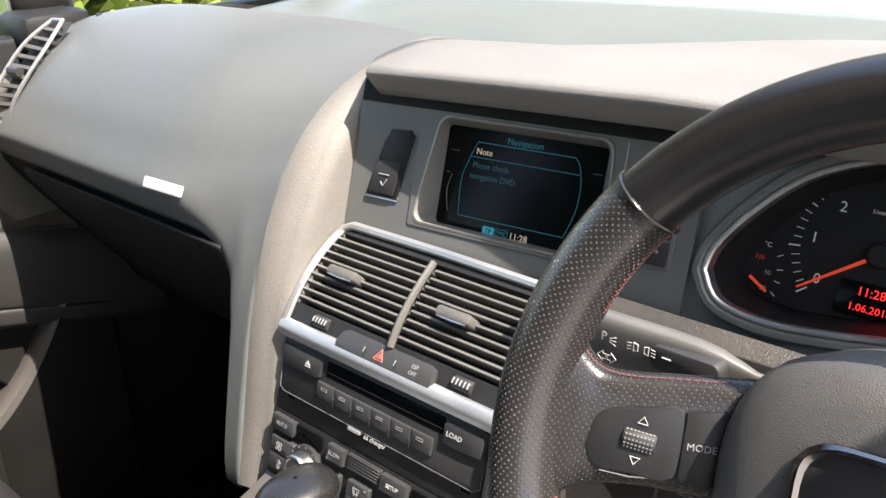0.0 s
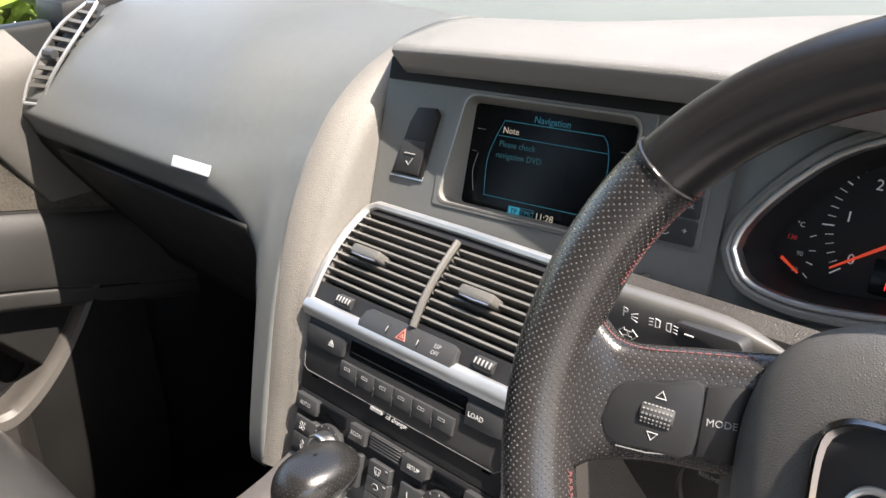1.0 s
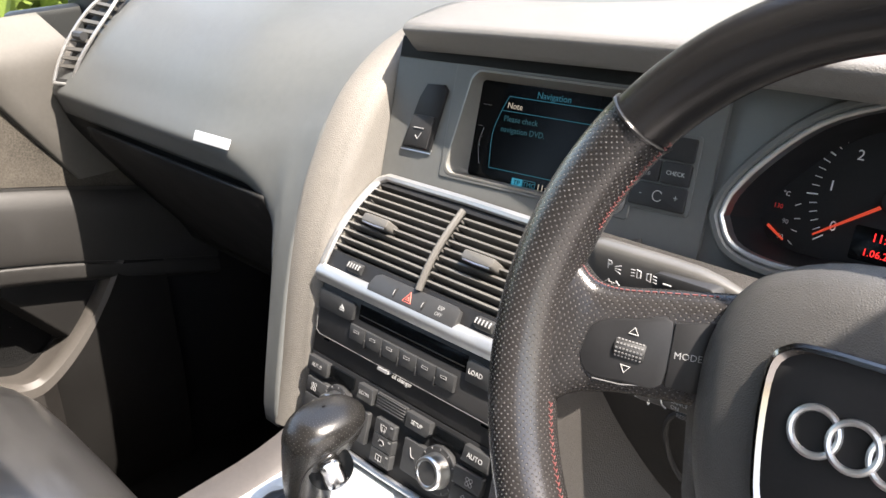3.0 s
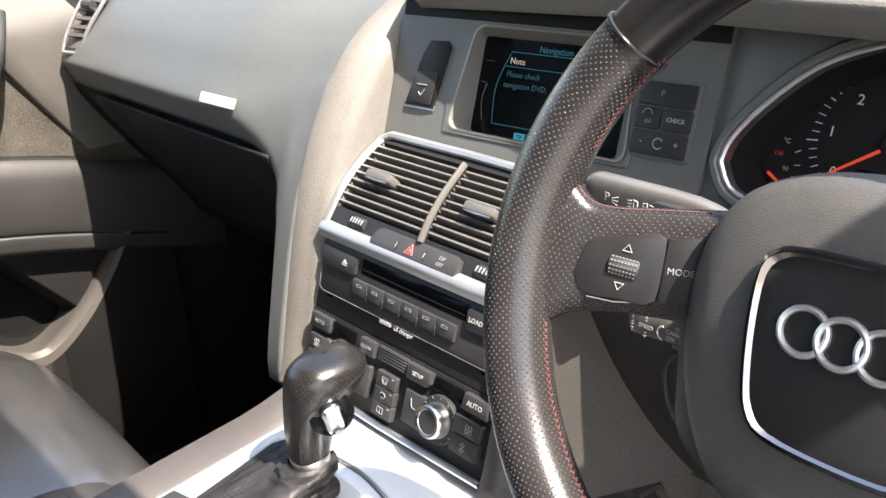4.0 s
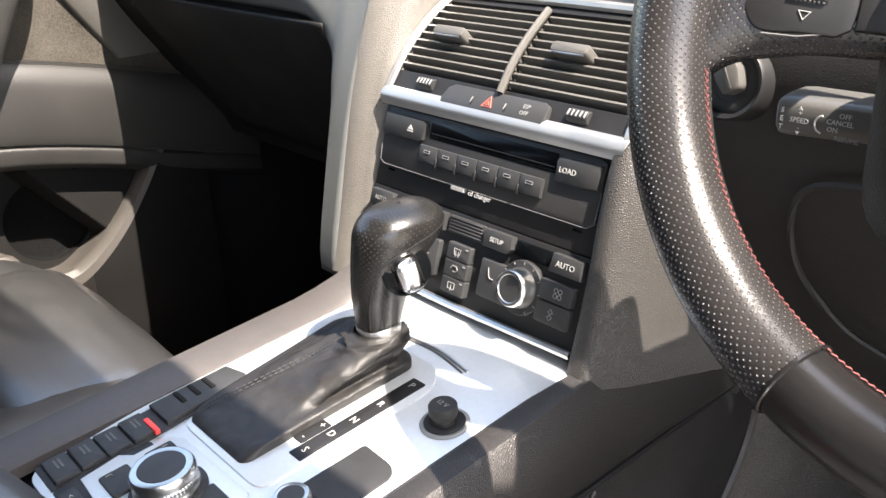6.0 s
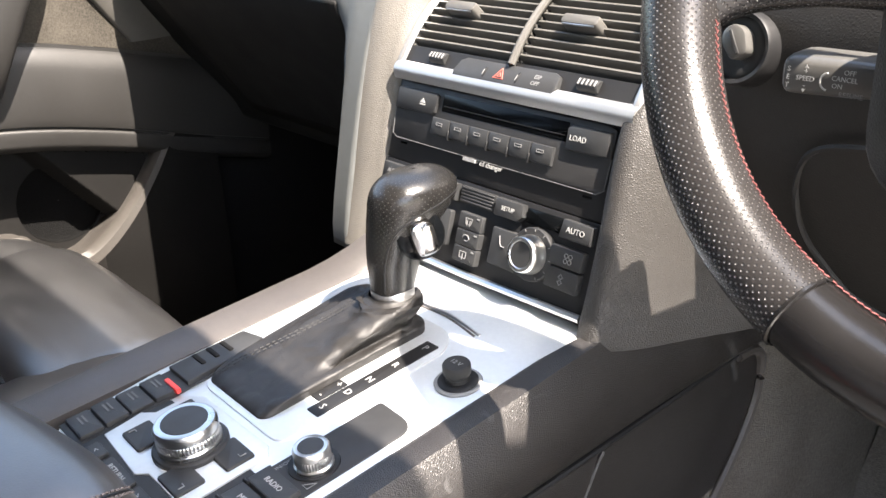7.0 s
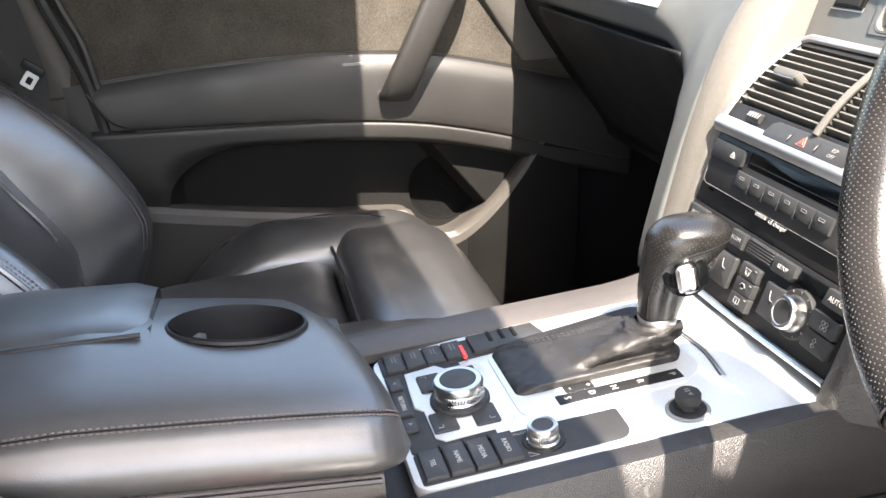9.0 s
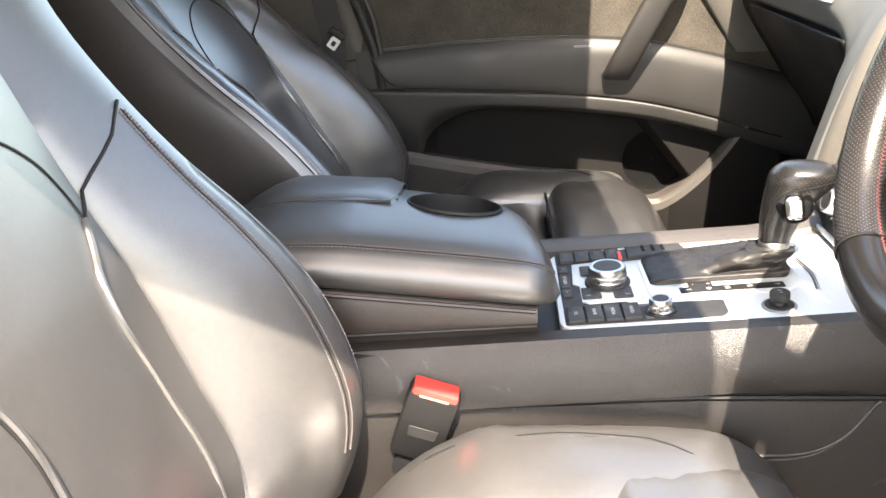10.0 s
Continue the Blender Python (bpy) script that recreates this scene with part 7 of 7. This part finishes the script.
for dy in (-0.0025, 0, 0.0025):
    mark(F_LS, [(0.0, dy * 0.4), (0.004, dy)], 0.0003, M_WHITE, ls, "lamp_sign")
for sx in (-1, 1):
    mark(F_LS, [(-0.001 + sx * 0.006, -0.0105), (-0.001 + sx * 0.0025, -0.0075), (-0.001 + sx * 0.0025, -0.009), (-0.001 + sx * 0.0005, -0.009), (-0.001 + sx * 0.0005, -0.012), (-0.001 + sx * 0.0025, -0.012), (-0.001 + sx * 0.0025, -0.0135)], 0.0003, M_WHITE, ls, "arrow_sign", True)
for sx in (-1, 1):
    mark(on(F_LS, 0.0195 + sx * 0.004, 0.001), [(sx * 0.0005, 0.0025), (sx * -0.002, 0.0018), (sx * -0.002, -0.0018), (sx * 0.0005, -0.0025)], 0.0004, M_WHITE, ls, "lamp_sign", True)
    for dy in (-0.0018, 0, 0.0018):
        mark(on(F_LS, 0.0195 + sx * 0.004, 0.001), [(sx * 0.002, dy), (sx * 0.0045, dy - 0.0004)], 0.0003, M_WHITE, ls, "lamp_sign")
mark(plane((0.283, -0.0484, 0.7365), (0, 0.1, 1)), [(-0.012, 0.001), (-0.007, 0.001)], 0.0005, M_WHITE, ls, "minus_sign")
cs = thing("cruise_stalk", "black speed control stalk with white lettering", "stalk", at=(0.30, -0.045, 0.664))
part("lever", sheet(stalk_rows((0.2535, -0.0335, 0.6655), (0.36, -0.022, 0.666), 0.0110, 0.0085, 0.0180, 0.016), True, True), M_STALK, cs, "dark grey lever")
F_CS = plane((0.2615, -0.0517, 0.6655), (0, 0.1, 1)) @ Matrix.Diagonal((0.88, 0.88, 1, 1))
for i, ch in enumerate("SET"):
    letters(ch, 0.0042, on(F_CS, -0.0035, 0.0045 - 0.0048 * i), M_WHITE, cs)
letters("SPEED", 0.0042, on(F_CS, 0.0072, 0.0), M_WHITE, cs)
letters("+", 0.0042, on(F_CS, 0.0072, 0.0042), M_WHITE, cs)
letters("-", 0.0042, on(F_CS, 0.0072, -0.0040), M_WHITE, cs)
for dy in (1, -1):
    part("arrow", prism([(-0.0012, 0), (0.0012, 0), (0, 0.002 * dy)] if dy > 0 else [(-0.0012, 0), (0, -0.002), (0.0012, 0)], 0, 0.0003, 0.0), M_WHITE, cs, m=on(F_CS, 0.0072, 0.0062 * dy))
mark(F_CS, [(0.0215 + 0.005 * math.cos(a), 0.005 * math.sin(a)) for a in [radians(100 + 160 * k / 10) for k in range(11)]], 0.0006, M_WHITE, cs, "arrow")
for word, u, v in (("OFF", 0.0330, 0.0062), ("CANCEL", 0.0305, 0.0022), ("ON", 0.0268, -0.0020), ("RESUME", 0.0355, -0.0064)):
    letters(word, 0.0040, on(F_CS, u, v), M_WHITE if word != "RESUME" else M_DIMPRINT, cs)
ig = thing("ignition_switch", "round black ignition lock with silver rim", "ignition lock", at=(0.2, 0.0, 0.665))
F_IG = plane((0.192, 0.012, 0.662), (0, 0.25, 1))
part("rim", lathe([(0.0235, -0.03), (0.0235, 0.004), (0.0220, 0.006), (0.0195, 0.005), (0.0190, 0.0)], 40), M_BLACK, ig, m=F_IG)
part("barrel", lathe([(0.0190, 0.001), (0.0170, 0.002), (0.0120, 0.0015), (0.0115, -0.002), (0.0005, -0.002)], 40), M_RUBBER, ig, m=F_IG)
bow = part("key_bow", prism(round_poly([(-0.006, -0.010), (0.006, -0.010), (0.009, 0.004), (0.004, 0.011), (-0.004, 0.011), (-0.009, 0.004)], 0.004), -0.002, 0.012, 0.002), M_STALK, ig, "grey key head", m=on(F_IG, 0.002, 0.003, 0, 30))
part("key_slot", box(-0.0012, 0.0012, -0.008, 0.008, 0.011, 0.0128, 0.0004, 1), M_RUBBER, bow, m=on(F_IG, 0.002, 0.003, 0, 30))

# ---- pedals, footwell ----
ped = thing("brake_pedal", "black ribbed rubber brake pedal", "pedal", at=(0.25, 0.30, 0.2))
F_PED = plane((0.226, 0.25, 0.345), (0, 0.6, 1))
part("pad", prism(rounded(-0.035, 0.035, -0.03, 0.03, 0.006), -0.006, 0.004, 0.002), M_RUBBER, ped, m=F_PED)
for k in range(6):
    part("rib", box(-0.029 + 0.0115 * k, -0.0245 + 0.0115 * k, -0.025, 0.025, 0.002, 0.0075, 0.0015, 1), M_BTN2, ped, m=F_PED)
part("arm", tube([(0.226, 0.26, 0.345), (0.235, 0.33, 0.41), (0.25, 0.42, 0.52)], 0.008, 8), M_BLACK, ped)
structure("driver_carpet", sheet([spline([(x, y, z) for y, z in ((-0.62, 0.006), (0.1, 0.008), (0.30, 0.03), (0.42, 0.14), (0.52, 0.32))], 4) for x in (0.17, 0.3, 0.5, 0.66)]), M_CARPET2, "grey carpet in the driver footwell, lightened for daylight")
structure("tunnel_carpet", sheet([[(0.148, y, 0.42), (0.151, y, 0.36), (0.155, y, 0.28), (0.168, y, 0.12), (0.19, y, 0.0)] for y in (0.02, 0.1, 0.2, 0.45)]), M_CARPET2, "grey carpet on the tunnel side, lightened for daylight")

# ---- belts ----
buckle = thing("belt_buckle", "black seat belt buckle with red release button", "seat belt buckle", at=(0.172, -0.50, 0.33))
F_BU = Matrix.Translation((0.1715, -0.495, 0.400)) @ Matrix.Rotation(radians(-18), 4, "X") @ Matrix.Rotation(radians(10), 4, "Y") @ Matrix.Diagonal((1.15, 1.22, 1.25, 1))
part("case", box(-0.0105, 0.0105, -0.021, 0.021, -0.070, 0.0, 0.004), M_BLACK, buckle, m=F_BU)
part("release_button", box(-0.0085, 0.0098, -0.0185, 0.0185, -0.014, 0.0035, 0.002), M_REDPL, buckle, "red release button", m=F_BU)
part("press_sign", box(0.0095, 0.0103, -0.012, 0.012, -0.011, -0.002, 0.0002, 1), M_REDFADE, buckle, m=F_BU)
part("recess", box(0.0095, 0.0110, -0.012, 0.012, -0.045, -0.034, 0.0004, 1), M_RUBBER, buckle, m=F_BU)
part("stem", box(-0.006, 0.006, -0.015, 0.015, -0.13, -0.068, 0.003), M_BLACK, buckle, "black stem", m=F_BU)
belt = thing("seat_belt", "black seat belt with silver tongue on the door pillar", "seat belt", at=(-0.66, -0.74, 0.5))
part("webbing", sheet([[(-0.655, y - 0.022, z), (-0.650, y + 0.022, z)] for y, z in ((-0.80, 1.05), (-0.765, 0.85), (-0.735, 0.70), (-0.72, 0.62), (-0.73, 0.45), (-0.74, 0.2))]), M_BELT, belt)
F_TG = Matrix.Translation((-0.640, -0.712, 0.622)) @ Matrix.Rotation(radians(-38), 4, "X") @ Matrix.Scale(0.62, 4)
part("tongue_grip", box(-0.008, 0.004, -0.030, 0.018, 0.0, 0.020, 0.004), M_BLACK, belt, m=F_TG)
part("tongue", frame_ring(rounded(-0.014, 0.014, -0.034, 0.0, 0.004), rounded(-0.006, 0.006, -0.026, -0.010, 0.002), 0, 0.0025, 0.0005), M_SILVER, belt, "steel tongue", m=F_TG @ Matrix.Rotation(radians(90), 4, "Y") @ Matrix.Rotation(radians(90), 4, "Z"))
